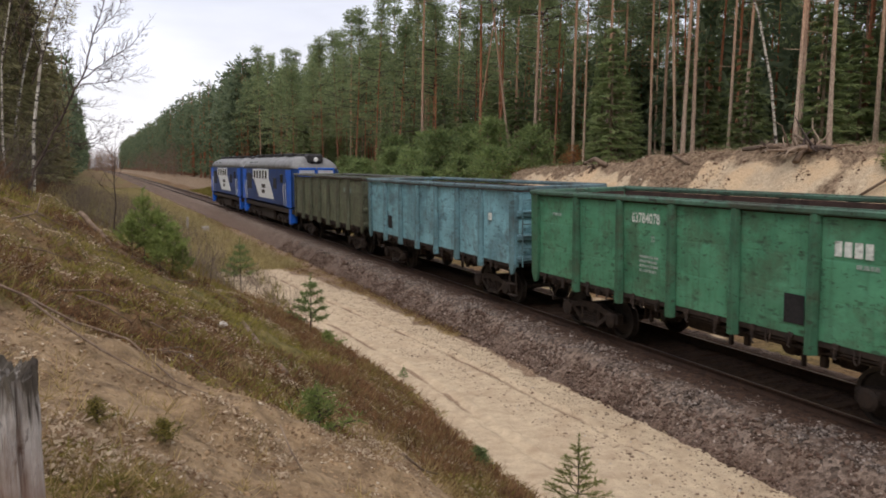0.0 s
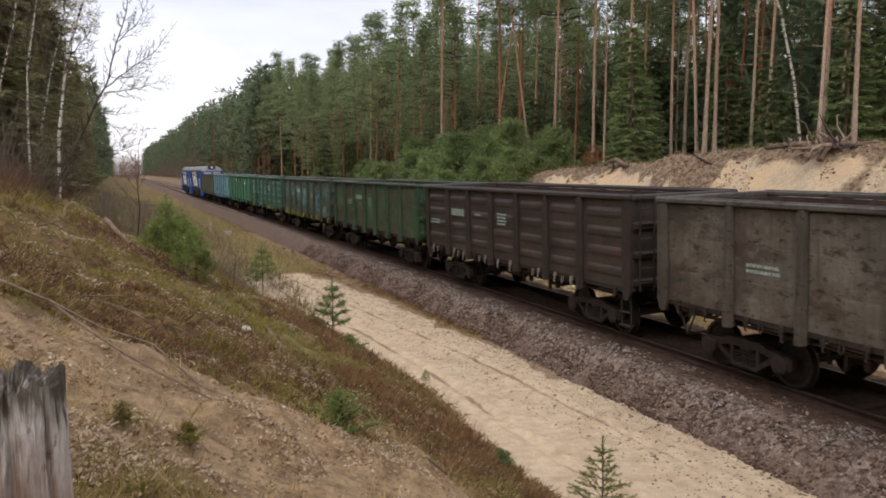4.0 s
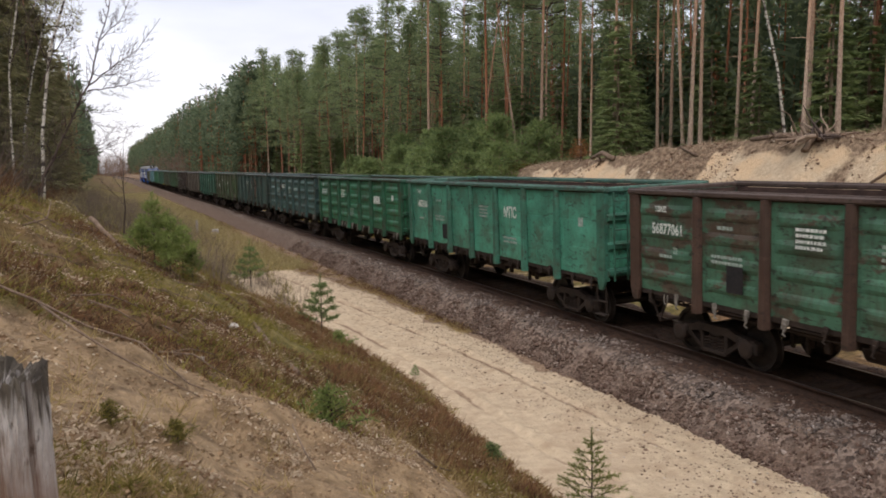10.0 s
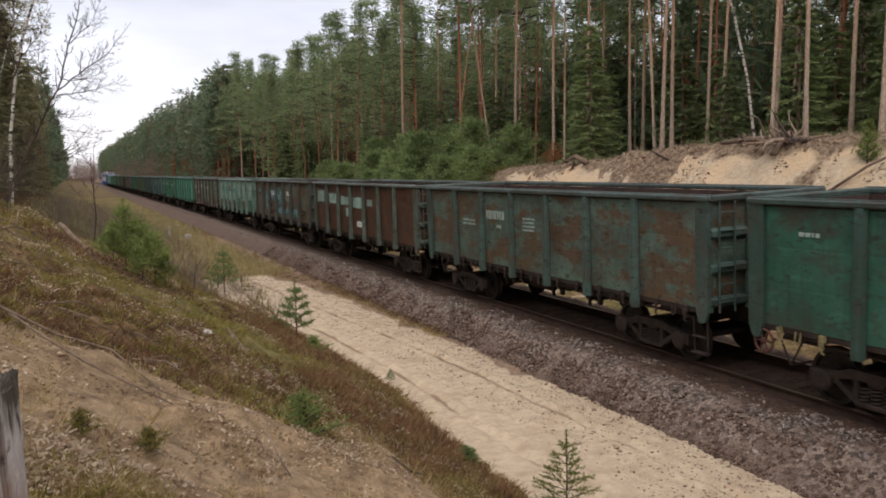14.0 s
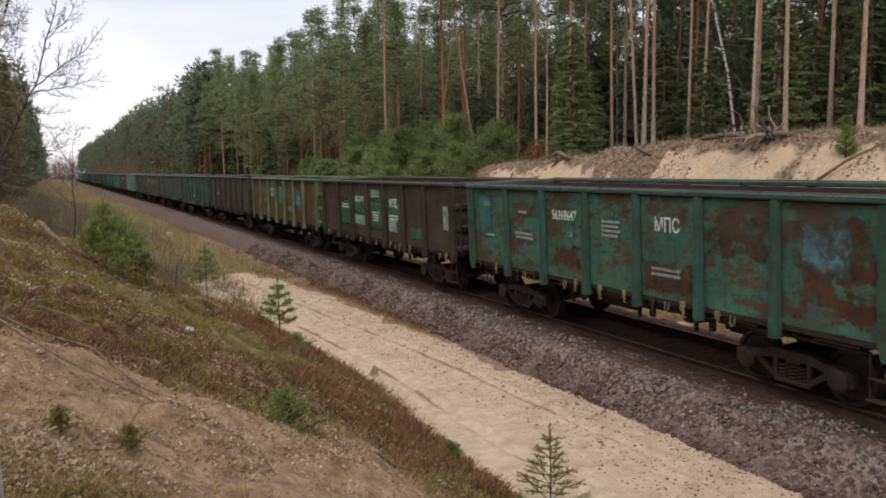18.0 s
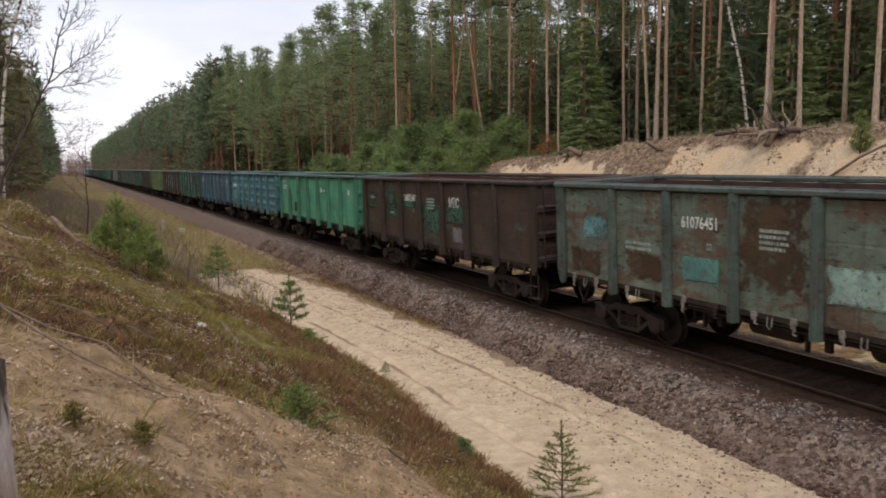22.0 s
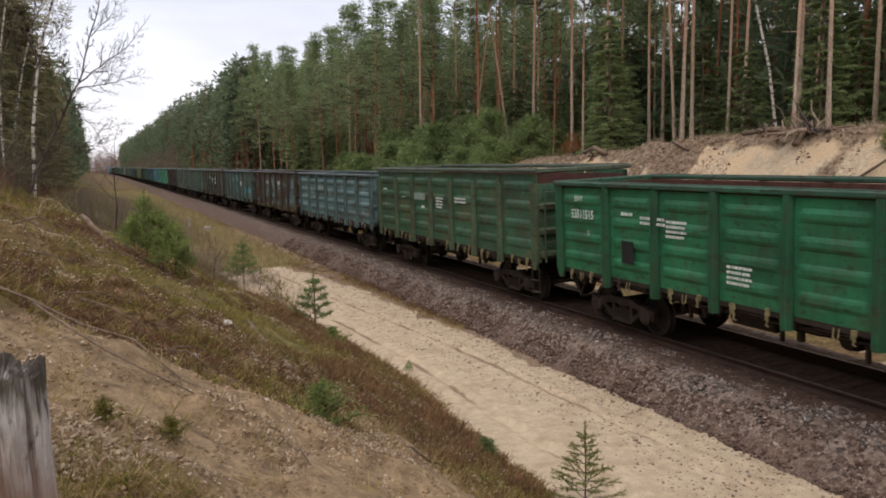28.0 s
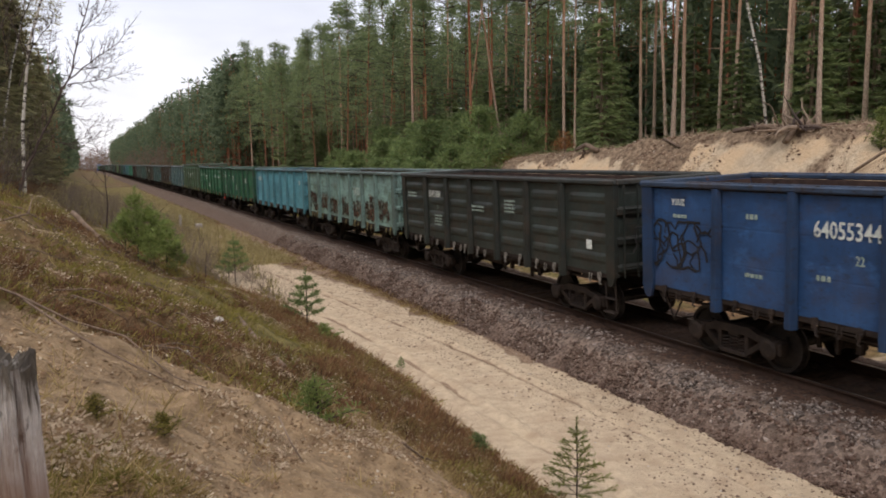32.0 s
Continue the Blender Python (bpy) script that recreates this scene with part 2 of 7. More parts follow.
# ---- mesh tools ----
class Geo:
    """Collects vertices and faces of one part."""

    def __init__(self):
        self.v, self.f = [], []

    def add(self, verts, faces):
        n = len(self.v)
        self.v += [tuple(p) for p in verts]
        self.f += [tuple(i + n for i in f) for f in faces]
        return self

    def box(self, c, s, b=0.012, turn=None):
        """A box with chamfered edges: centre, size, chamfer."""
        hx, hy, hz = s[0] / 2, s[1] / 2, s[2] / 2
        b = min(b, hx * 0.45, hy * 0.45, hz * 0.45)
        pts, ids = [], {}
        for sx in (-1, 1):
            for sy in (-1, 1):
                for sz in (-1, 1):
                    for ax in range(3):
                        p = [sx * (hx - b), sy * (hy - b), sz * (hz - b)]
                        p[ax] = (sx * hx, sy * hy, sz * hz)[ax]
                        ids[sx, sy, sz, ax] = len(pts)
                        pts.append(p)
        faces = []
        for ax in range(3):
            u, w = [a for a in range(3) if a != ax]
            for s0 in (-1, 1):
                ring = []
                for su, sw in ((-1, -1), (1, -1), (1, 1), (-1, 1)):
                    k = [0, 0, 0]
                    k[ax], k[u], k[w] = s0, su, sw
                    ring.append(ids[k[0], k[1], k[2], ax])
                faces.append(ring)
            for su in (-1, 1):
                for sw in (-1, 1):
                    a, c2 = [0, 0, 0], [0, 0, 0]
                    a[u], a[w], a[ax] = su, sw, -1
                    c2[u], c2[w], c2[ax] = su, sw, 1
                    faces.append([ids[(*a, u)], ids[(*c2, u)], ids[(*c2, w)], ids[(*a, w)]])
        for sx in (-1, 1):
            for sy in (-1, 1):
                for sz in (-1, 1):
                    faces.append([ids[sx, sy, sz, 0], ids[sx, sy, sz, 1], ids[sx, sy, sz, 2]])
        m = Matrix.Translation(c) @ (turn if turn else Matrix())
        return self.add([m @ Vector(p) for p in pts], faces)

    def tube(self, path, radii, n=8, caps=True):
        """A tapered round bar along points."""
        path = [Vector(p) for p in path]
        base = len(self.v)
        side = None
        for i, p in enumerate(path):
            d = (path[min(i + 1, len(path) - 1)] - path[max(i - 1, 0)]).normalized()
            if side is None:
                side = d.orthogonal().normalized()
            side = (side - d * side.dot(d)).normalized()
            up = d.cross(side)
            r = radii[i] if hasattr(radii, "__len__") else radii
            for k in range(n):
                a = 2 * math.pi * k / n
                self.v.append(tuple(p + (side * math.cos(a) + up * math.sin(a)) * r))
        for i in range(len(path) - 1):
            for k in range(n):
                a, b = base + i * n + k, base + i * n + (k + 1) % n
                self.f.append((a, b, b + n, a + n))
        if caps:
            self.f.append(tuple(base + k for k in reversed(range(n))))
            self.f.append(tuple(base + (len(path) - 1) * n + k for k in range(n)))
        return self

    def lathe(self, profile, axis=0, n=20, at=(0, 0, 0)):
        """A turned body: (offset along the axis, radius) pairs."""
        base = len(self.v)
        for s, r in profile:
            for k in range(n):
                a = 2 * math.pi * k / n
                p = [0, 0, 0]
                p[axis], p[(axis + 1) % 3], p[(axis + 2) % 3] = s, r * math.cos(a), r * math.sin(a)
                self.v.append((p[0] + at[0], p[1] + at[1], p[2] + at[2]))
        for i in range(len(profile) - 1):
            for k in range(n):
                a, b = base + i * n + k, base + i * n + (k + 1) % n
                self.f.append((a, b, b + n, a + n))
        self.f.append(tuple(base + k for k in reversed(range(n))))
        self.f.append(tuple(base + (len(profile) - 1) * n + k for k in range(n)))
        return self

    def prism(self, outline, axis, lo, hi):
        """An outline, in the two other axes, drawn out along an axis."""
        u, w = [a for a in range(3) if a != axis]
        n, pts = len(outline), []
        for s in (lo, hi):
            for a, b in outline:
                p = [0, 0, 0]
                p[axis], p[u], p[w] = s, a, b
                pts.append(p)
        faces = [tuple(range(n)), tuple(range(2 * n - 1, n - 1, -1))]
        faces += [(i, (i + 1) % n, n + (i + 1) % n, n + i) for i in range(n)]
        return self.add(pts, faces)

    def mesh(self, name, smooth=False):
        me = bpy.data.meshes.new(name)
        me.from_pydata(self.v, [], self.f)
        bm = bmesh.new()
        bm.from_mesh(me)
        bmesh.ops.recalc_face_normals(bm, faces=bm.faces)
        bm.to_mesh(me)
        bm.free()
        if smooth:
            me.shade_smooth()
        me.materials.append(None)
        return me


def wear(ob, material):
    ob.material_slots[0].link = "OBJECT"
    ob.material_slots[0].material = material
    return ob


def part(name, mesh, material, parent, at=None, label=""):
    """Links a mesh as one object under a thing or a part."""
    ob = new(name, mesh)
    wear(ob, material)
    ob.parent = parent
    if at is not None:
        ob.matrix_basis = at if isinstance(at, Matrix) else Matrix.Translation(at)
    return tagged(ob, label)


def sheet(name, verts, faces, material, smooth=False):
    """A mesh from arrays: vertices (n, 3) and faces (m, 3 or 4)."""
    me = bpy.data.meshes.new(name)
    verts, faces = np.asarray(verts, np.float32), np.asarray(faces, np.int32)
    k = faces.shape[1]
    me.vertices.add(len(verts))
    me.vertices.foreach_set("co", verts.ravel())
    me.loops.add(faces.size)
    me.loops.foreach_set("vertex_index", faces.ravel())
    me.polygons.add(len(faces))
    me.polygons.foreach_set("loop_start", np.arange(0, faces.size, k, dtype=np.int32))
    me.update(calc_edges=True)
    me.validate()
    if smooth:
        me.shade_smooth()
    me.materials.append(material)
    return me


# ---- the lie of the land ----
CURVE, BEND, GRADE = 1.5e-4, 63.0, 0.0044


def line_x(y):
    """How far the line has swung to its left at y."""
    b = np.clip(y, 0, BEND)
    return -CURVE * b * b - 2 * CURVE * BEND * np.clip(np.asarray(y) - BEND, 0, 3000)


def line_z(y):
    return GRADE * np.clip(y, -60, 370)


def cant(y):
    """How far the track leans inwards on its curve, in degrees."""
    t = np.clip((np.asarray(y, float) - 14) / 34, 0, 1)
    return 2.0 - 1.6 * t * t * (3 - 2 * t)


def fuzz(x, y, size, seed=0):
    """Smooth value noise between -1 and 1."""
    x, y = np.asarray(x, float) / size, np.asarray(y, float) / size
    xi, yi = np.floor(x), np.floor(y)
    fx, fy = x - xi, y - yi
    fx, fy = fx * fx * (3 - 2 * fx), fy * fy * (3 - 2 * fy)

    def at(i, j):
        h = np.sin(i * 127.1 + j * 311.7 + seed * 74.7) * 43758.5453
        return 2 * (h - np.floor(h)) - 1
    return (at(xi, yi) * (1 - fx) + at(xi + 1, yi) * fx) * (1 - fy) + (at(xi, yi + 1) * (1 - fx) + at(xi + 1, yi + 1) * fx) * fy


TOE = ([-60, 6, 10, 12, 13.5, 15.5, 18, 21, 25, 34, 39, 48, 90], [-6.5, -6.55, -6.5, -6.42, -6.28, -6.15, -6.3, -6.5, -7.4, -7.75, -8.2, -8.0, -8.4])
EDGE = ([-60, 8, 10, 12.5, 14, 17, 21, 28, 33, 38, 52, 90], [-2.62, -2.6, -2.47, -2.5, -2.68, -2.8, -3.1, -3.2, -3.95, -4.9, -6.1, -8.4])
CREST = ([-200, 15, 19, 22, 27, 33, 41, 55, 80, 130], [4.9, 4.95, 5.0, 5.0, 4.65, 4.3, 3.9, 2.9, 1.7, 0.9])
RUTS = (([-60, 8, 13, 19.2, 21.7, 25.7, 33, 40, 52], [-3.6, -3.6, -3.75, -4.02, -4.3, -4.66, -5.3, -6.1, -7.0]), ([-60, 8, 13.5, 15.8, 18.4, 21.7, 27], [-5.55, -5.55, -5.52, -5.46, -5.52, -5.7, -6.4]))
BANK = ([-200, 40, 70, 130], [1.0, 1.0, 0.75, 0.45])


def ground_z(x, y):
    x, y = np.asarray(x, float), np.asarray(y, float)
    u = x - line_x(y)
    toe, crest = np.interp(y, *TOE), np.interp(y, *CREST)
    d = np.maximum(toe - u, 0)
    rise = np.where(d < 8, 0.55 * d, 4.4 + 0.10 * (d - 8)) + 0.16 * np.minimum(d, 1) * (1 - np.minimum(d, 1))
    rise = np.minimum(rise, 7)
    left = rise * np.interp(y, *BANK)
    bumps = np.minimum(d, 1.5) / 1.5
    left += bumps * (0.15 * fuzz(x, y, 1.9, 1) + 0.11 * fuzz(x, y, 0.7, 2) + 0.075 * fuzz(x, y, 0.3, 3))
    e = np.clip((u - 4.6) / 6.4, 0, 1)
    up = e * e * (1.7 - 0.7 * e)
    right = (crest + 0.8) * up + np.clip(u - 11, 0, 60) * 0.015
    right += np.clip(e * 4, 0, 1) * (0.22 * fuzz(x, y, 2.6, 4) + 0.12 * fuzz(x, y, 0.9, 5) + 0.05 * fuzz(x, y, 0.35, 6)) * np.where(e < 1, 1, 0.8)
    road = 0.025 * fuzz(x, y, 0.5, 7) + 0.02 * fuzz(x, y, 0.22, 8)
    for rut in RUTS:
        off = (u - np.interp(y, *rut)) / 0.10
        road += (-0.06 * (0.7 + 0.4 * fuzz(x, y, 0.8, 9)) * np.exp(-off * off) + 0.03 * np.exp(-(np.abs(off) - 2.0) ** 2 * 1.5)) * (u < -2.8) * (u > toe)
    return -0.8 + line_z(y) + left + right + road


def z_at(x, y):
    return float(ground_z(x, y))


# ---- ground: one sheet to the horizon ----
def steps(*runs):
    """Grid lines: (start, end, spacing) runs, then growing outwards."""
    out = []
    for a, b, s in runs:
        out += list(np.arange(a, b, s))
    return np.array(out)


def outward(start, end, first, grow):
    out, p, s = [], start, first
    while abs(p) < abs(end):
        p += s
        s *= grow
        out.append(p)
    return out


gx = np.array(sorted(outward(-14.5, -1600, -0.3, 1.14)) + list(steps((-14.5, -6.5, 0.11), (-6.5, -2.6, 0.05), (-2.6, 3.2, 0.5), (3.2, 12.6, 0.16))) + outward(12.6, 1600, 0.4, 1.14))
gy = np.array(sorted(outward(1.5, -900, -0.4, 1.10)) + list(steps((1.5, 16, 0.12), (16, 34, 0.19), (34, 60, 0.4))) + outward(60, 2600, 0.6, 1.05))
GX, GY = np.meshgrid(gx, gy)
WX = GX + line_x(GY)
GZ = ground_z(WX, GY)
nx, ny = len(gx), len(gy)
idx = np.arange(nx * ny).reshape(ny, nx)
faces = np.stack([idx[:-1, :-1], idx[:-1, 1:], idx[1:, 1:], idx[1:, :-1]], -1).reshape(-1, 4)


def soft(v, lo, hi):
    t = np.clip((v - lo) / (hi - lo), 0, 1)
    return t * t * (3 - 2 * t)


U = GX
rag = 0.25 * fuzz(WX, GY, 1.1, 21) + 0.15 * fuzz(WX, GY, 0.4, 22)
toe, edge = np.interp(GY, *TOE), np.interp(GY, *EDGE)
sandy = soft(U + rag, toe - 0.25, toe + 0.2) * soft(edge - U + rag, -0.1, 0.25) * (1 - soft(GY + 6 * rag, 46, 56))
slope_sand = np.where(U < 6.4, 0.28 + 0.3 * fuzz(WX, GY, 0.6, 25), soft(fuzz(WX, GY, 2.4, 23) + 0.6 * fuzz(WX, GY, 0.8, 24) + 0.12 * (24 - GY) / 4 - 0.05 * (U - 8.5) + 0.28, -0.55, 0.35))
sandy = np.maximum(sandy, soft(U + rag, 3.1, 3.7) * slope_sand * (1 - soft(U + rag, 10.3, 11.0)) * (1 - soft(GY + 8 * rag, 44, 54)))
for rut in RUTS:
    sandy *= 1 - np.clip((GY - 6) / 8, 0.3, 1) * (0.75 + 0.35 * fuzz(WX, GY, 0.7, 33)) * np.exp(-((GX - np.interp(GY, *rut)) / 0.085) ** 2) * (GX < -2.8)
# bare soil on the near bank
away = GY - 0.62 * (U + 13.5)
bare = (1 - soft(away + 2.2 * rag, 6.2, 8.0)) * (1 - soft(U + rag, -8.8, -8.2)) * (U < -7.5)
mossy = (GX < 5) * np.clip(0.5 + 0.9 * fuzz(WX, GY, 2.2, 31) + 0.4 * fuzz(WX, GY, 0.8, 32), 0, 1)
me = sheet("ground", np.stack([WX, GY, GZ], -1).reshape(-1, 3), faces, None, True)
for name, mask in (("sandy", sandy), ("bare", bare), ("mossy", mossy), ("inwood", soft(U, 6.0, 7.0)), ("road", soft(U, toe - 0.1, toe + 0.1) * (U < -2.5) * (GY < 60))):
    me.attributes.new(name, "FLOAT", "POINT").data.foreach_set("value", np.asarray(mask, np.float32).ravel())


def earth():
    n = Nodes("earth_sand_and_moss")
    at = n.where(roam=False)

    def mask(name):
        a = n.node("Attribute")
        a.attribute_name = name
        return a.outputs["Fac"]
    big, fine, grit, lump = n.noise(at, 0.8, 4), n.noise(at, 5.0, 6), n.noise(at, 34.0, 3), n.noise(at, 13.0, 4)
    sand = n.mix(n.ramp(fine, 0.3, 0.7), lin(184, 163, 136), lin(214, 194, 163))
    sand = n.mix(n.ramp(grit, 0.6, 0.7, 0, 0.55), sand, lin(140, 118, 98))
    sand = n.mix(n.ramp(n.noise(at, 1.6, 6), 0.48, 0.7, 0, 0.55), sand, lin(168, 142, 114))
    yellow = n.mix(n.ramp(n.noise(at, 0.55, 5), 0.46, 0.6), sand, lin(208, 180, 144))
    right = n.node("SeparateXYZ")
    n.put(at, right.inputs[0])
    sand = n.mix(n.ramp(right.outputs[0], 4.5, 5.5), sand, yellow)
    wood = n.mix(n.ramp(fine, 0.35, 0.65), lin(84, 64, 44), lin(134, 104, 74))
    green = n.mix(n.ramp(fine, 0.4, 0.65), lin(92, 84, 44), lin(130, 116, 68))
    floor = n.mix(mask("mossy"), wood, green)
    floor = n.mix(n.ramp(grit, 0.66, 0.72, 0, 0.7), floor, lin(168, 146, 118))
    soil = n.mix(n.ramp(fine, 0.3, 0.68), lin(116, 95, 70), lin(172, 146, 112))
    soil = n.mix(n.ramp(n.noise(at, 2.6, 6), 0.52, 0.66, 0, 0.7), soil, lin(100, 80, 58))
    soil = n.mix(n.ramp(grit, 0.64, 0.72, 0, 0.6), soil, lin(196, 176, 152))
    dark = n.mix(n.ramp(fine, 0.4, 0.6), lin(104, 86, 68), lin(154, 132, 108))
    col = n.mix(mask("inwood"), floor, dark)
    col = n.mix(mask("road"), col, n.mix(n.ramp(grit, 0.42, 0.6), lin(128, 104, 82), lin(168, 144, 120)))
    col = n.mix(n.ramp(n.math("ADD", mask("bare"), n.math("MULTIPLY", fine, 0.3)), 0.45, 0.7), col, soil)
    col = n.mix(n.ramp(n.math("ADD", mask("sandy"), n.math("MULTIPLY", fine, 0.3)), 0.5, 0.75), col, sand)
    tall = n.math("ADD", n.math("ADD", n.math("MULTIPLY", fine, 0.6), n.math("MULTIPLY", lump, 0.45)), n.math("MULTIPLY", grit, 0.2))
    return n.done(col, 0.95, 0, tall, 1.0, 0.13)


me.materials[0] = earth()
ground = tagged(new("ground", me), "sandy railway cutting with mossy banks and forest floor", "ground", kind="structure")


# ---- track: ballast bed, sleepers, rails ----
def ballast_bed():
    prof = [(-2.85, -0.88), (-2.6, -0.72), (-2.25, -0.47), (-1.95, -0.25), (-1.6, -0.17), (-1.0, -0.17), (0, -0.17),
            (1.0, -0.17), (1.6, -0.17), (1.95, -0.22), (2.4, -0.42), (2.9, -0.68), (3.25, -0.86)]
    us = np.interp(np.linspace(0, 12, 61), range(13), [p[0] for p in prof])
    zs = np.interp(np.linspace(0, 12, 61), range(13), [p[1] for p in prof])
    ys = np.array(sorted(outward(4, -600, -0.5, 1.12)) + list(steps((4, 30, 0.12), (30, 60, 0.3))) + outward(60, 1200, 0.5, 1.05))
    Uu, Y = np.meshgrid(us, ys)
    Zz = np.repeat(zs[None], len(ys), 0) + line_z(Y)
    Zz += np.tan(np.radians(cant(Y))) * np.interp(Uu, [-0.8, 2.2, 3.2], [0, 2.6, 0])
    Zz += 0.035 * fuzz(Uu, Y, 0.16, 41) + 0.03 * fuzz(Uu, Y, 0.5, 42)
    X = Uu + line_x(Y) + 0.06 * fuzz(Uu, Y, 0.8, 43)
    i = np.arange(X.size).reshape(X.shape)
    f = np.stack([i[:-1, :-1], i[:-1, 1:], i[1:, 1:], i[1:, :-1]], -1).reshape(-1, 4)
    n = Nodes("crushed_stone_ballast")
    at = n.where(roam=False)
    cell = n.node("TexVoronoi", Vector=at, Scale=14.0)
    grey = n.mix(n.ramp(cell.outputs["Color"], 0.2, 0.8), lin(66, 57, 51), lin(146, 129, 116))
    rusty = n.mix(n.ramp(n.noise(at, 1.2), 0.42, 0.66, 0, 0.4), grey, lin(110, 88, 70))
    sep = n.node("SeparateXYZ", Vector=at)
    outer = n.ramp(n.math("ADD", n.math("ABSOLUTE", sep.outputs[0]), n.math("MULTIPLY", n.noise(at, 2.0), 1.0)), 2.6, 3.3, 0.0, 0.75)
    rusty = n.mix(outer, rusty, n.mix(n.ramp(n.noise(at, 26.0, 3), 0.4, 0.62), lin(78, 62, 52), lin(126, 104, 88)))
    oily = n.ramp(n.math("ADD", n.math("ABSOLUTE", n.math("ADD", sep.outputs[0], 0.0)), n.math("MULTIPLY", n.noise(at, 1.5), 0.7)), 1.85, 2.4, 0.94, 0.0)
    col = n.mix(oily, rusty, n.mix(n.ramp(n.noise(at, 9.0), 0.4, 0.62), lin(50, 36, 28), lin(80, 58, 44)))
    m = n.done(col, 0.95, 0, n.ramp(cell.outputs["Distance"], 0, 0.5), 0.8, 0.05)
    bed = new("ballast_bed", sheet("ballast_bed", np.stack([X, Y, Zz], -1).reshape(-1, 3), f, m, True))
    tagged(bed, "grey brown crushed stone ballast under the track", "ballast", kind="structure")


ballast_bed()


def rail(side):
    prof = [(-0.066, 0), (0.066, 0), (0.066, 0.012), (0.012, 0.032), (0.009, 0.122), (0.035, 0.136), (0.036, 0.165), (0.026, 0.172),
            (-0.026, 0.172), (-0.036, 0.165), (-0.035, 0.136), (-0.009, 0.122), (-0.012, 0.032), (-0.066, 0.012)]
    ys = np.array(sorted(outward(0, -600, -5, 1.1)) + list(np.arange(0, 300, 4.0)) + outward(300, 1000, 6, 1.1))
    vs, fs, k = [], [], len(prof)
    for y in ys:
        for a, b in prof:
            vs.append((line_x(y) + side * 0.796 + a, y, line_z(y) - 0.172 + b + (1.592 * math.sin(radians(float(cant(y)))) if side > 0 else 0.0)))
    for j in range(len(ys) - 1):
        for i in range(k):
            fs.append((j * k + i, j * k + (i + 1) % k, (j + 1) * k + (i + 1) % k, (j + 1) * k + i))
    me = sheet("rail", vs, fs, M["railside"])
    me.materials.append(M["railtop"])
    me.polygons.foreach_set("material_index", [1 if i % k == 7 else 0 for i in range(len(fs))])
    me.update()
    return tagged(new("rail", me), "rusty steel rail with polished running surface", "rail", "rails of the track", "structure")


rail(-1), rail(1)
SLEEPER = Geo().box((0, 0, 0), (2.7, 0.25, 0.2), 0.03).mesh("sleeper")
track = tagged(new("track"), "concrete sleepers half buried in ballast", "railway track", kind="structure")
for i in range(150):
    y = -6 + 0.56 * i
    a = math.atan2(2 * CURVE * min(max(y, 0), BEND), 1)
    part("sleeper", SLEEPER, M["sleeper"], track, pose(float(line_x(y)), y, float(line_z(y)) - 0.275 + 0.796 * math.sin(radians(float(cant(y)))), 0, -float(cant(y)), math.degrees(a)))


# ---- open wagons ----
POSTS = (4.325, 2.595, 0.865, -0.865, -2.595, -4.325)
BAYS = ((5.4, 1.95), (3.46, 1.6), (1.73, 1.6), (0, 1.6), (-1.73, 1.6), (-3.46, 1.6), (-5.4, 1.95))
HALF, TOP = 6.5, 3.48


def panel_mesh(width, ribs):
    """A side sheet of one bay, seen from outside at +x; ribs: 0 flat, 1 pressed with long swellings."""
    nw, nh = (13, 49) if ribs else (5, 61)
    vs, fs = [], []
    for j in range(nh):
        for i in range(nw):
            y, z = (i / (nw - 1) - 0.5) * width, j / (nh - 1) * 2.02
            x = 0.0
            if ribs:
                s = abs(y) / (width / 2 - 0.16)
                across = max(0.0, 1 - s ** 6) if s < 1 else 0.0
                for c in (0.34, 0.80, 1.26, 1.72):
                    t = abs(z - c) / 0.12
                    if t < 1:
                        x = max(x, 0.045 * across * min(1.0, 2.0 * (1 - t)))
            else:
                x = 0.018 * math.sin(y * 3.1 + 1.3 * z) * math.sin(z * 2.3) - (0.004 if abs(z - 0.68) < 0.02 or abs(z - 1.36) < 0.02 else 0)
            vs.append((x, y, z))
    n = len(vs)
    vs += [(-0.012, y, z) for x, y, z in vs]
    for j in range(nh - 1):
        for i in range(nw - 1):
            a = j * nw + i
            fs.append((a, a + 1, a + nw + 1, a + nw))
            fs.append((n + a, n + a + nw, n + a + nw + 1, n + a + 1))
    g = Geo().add(vs, fs)
    for a, b in ((0, nw - 1), ((nh - 1) * nw, nh * nw - 1)):
        g.f.append((a, b, n + b, n + a))
    for a, b in ((0, (nh - 1) * nw), (nw - 1, nh * nw - 1)):
        g.f.append((a, b, n + b, n + a))
    return g.mesh("side_panel")


PANEL = {(w, r): panel_mesh(w + 0.1, r) for w in (1.95, 1.6) for r in (0, 1)}


def post_mesh():
    g = Geo()
    out = [(0.0, -0.1), (0.03, -0.1), (0.12, -0.066), (0.13, -0.05), (0.13, 0.05), (0.12, 0.066), (0.03, 0.1), (0.0, 0.1)]
    n = len(out)
    levels = [(1.06, 1.1), (1.18, 1.15), (1.45, 1.05), (2.2, 0.95), (3.1, 0.85), (3.37, 0.75)]
    vs = [(a * s, b, z) for z, s in levels for a, b in out]
    fs = [(j * n + i, j * n + (i + 1) % n, (j + 1) * n + (i + 1) % n, (j + 1) * n + i) for j in range(len(levels) - 1) for i in range(n)]
    fs += [tuple(range(n)), tuple(range((len(levels) - 1) * n, len(levels) * n))]
    g.add(vs, fs)
    g.box((0.055, 0, 3.33), (0.09, 0.12, 0.09), 0.03)
    return g.mesh("post")


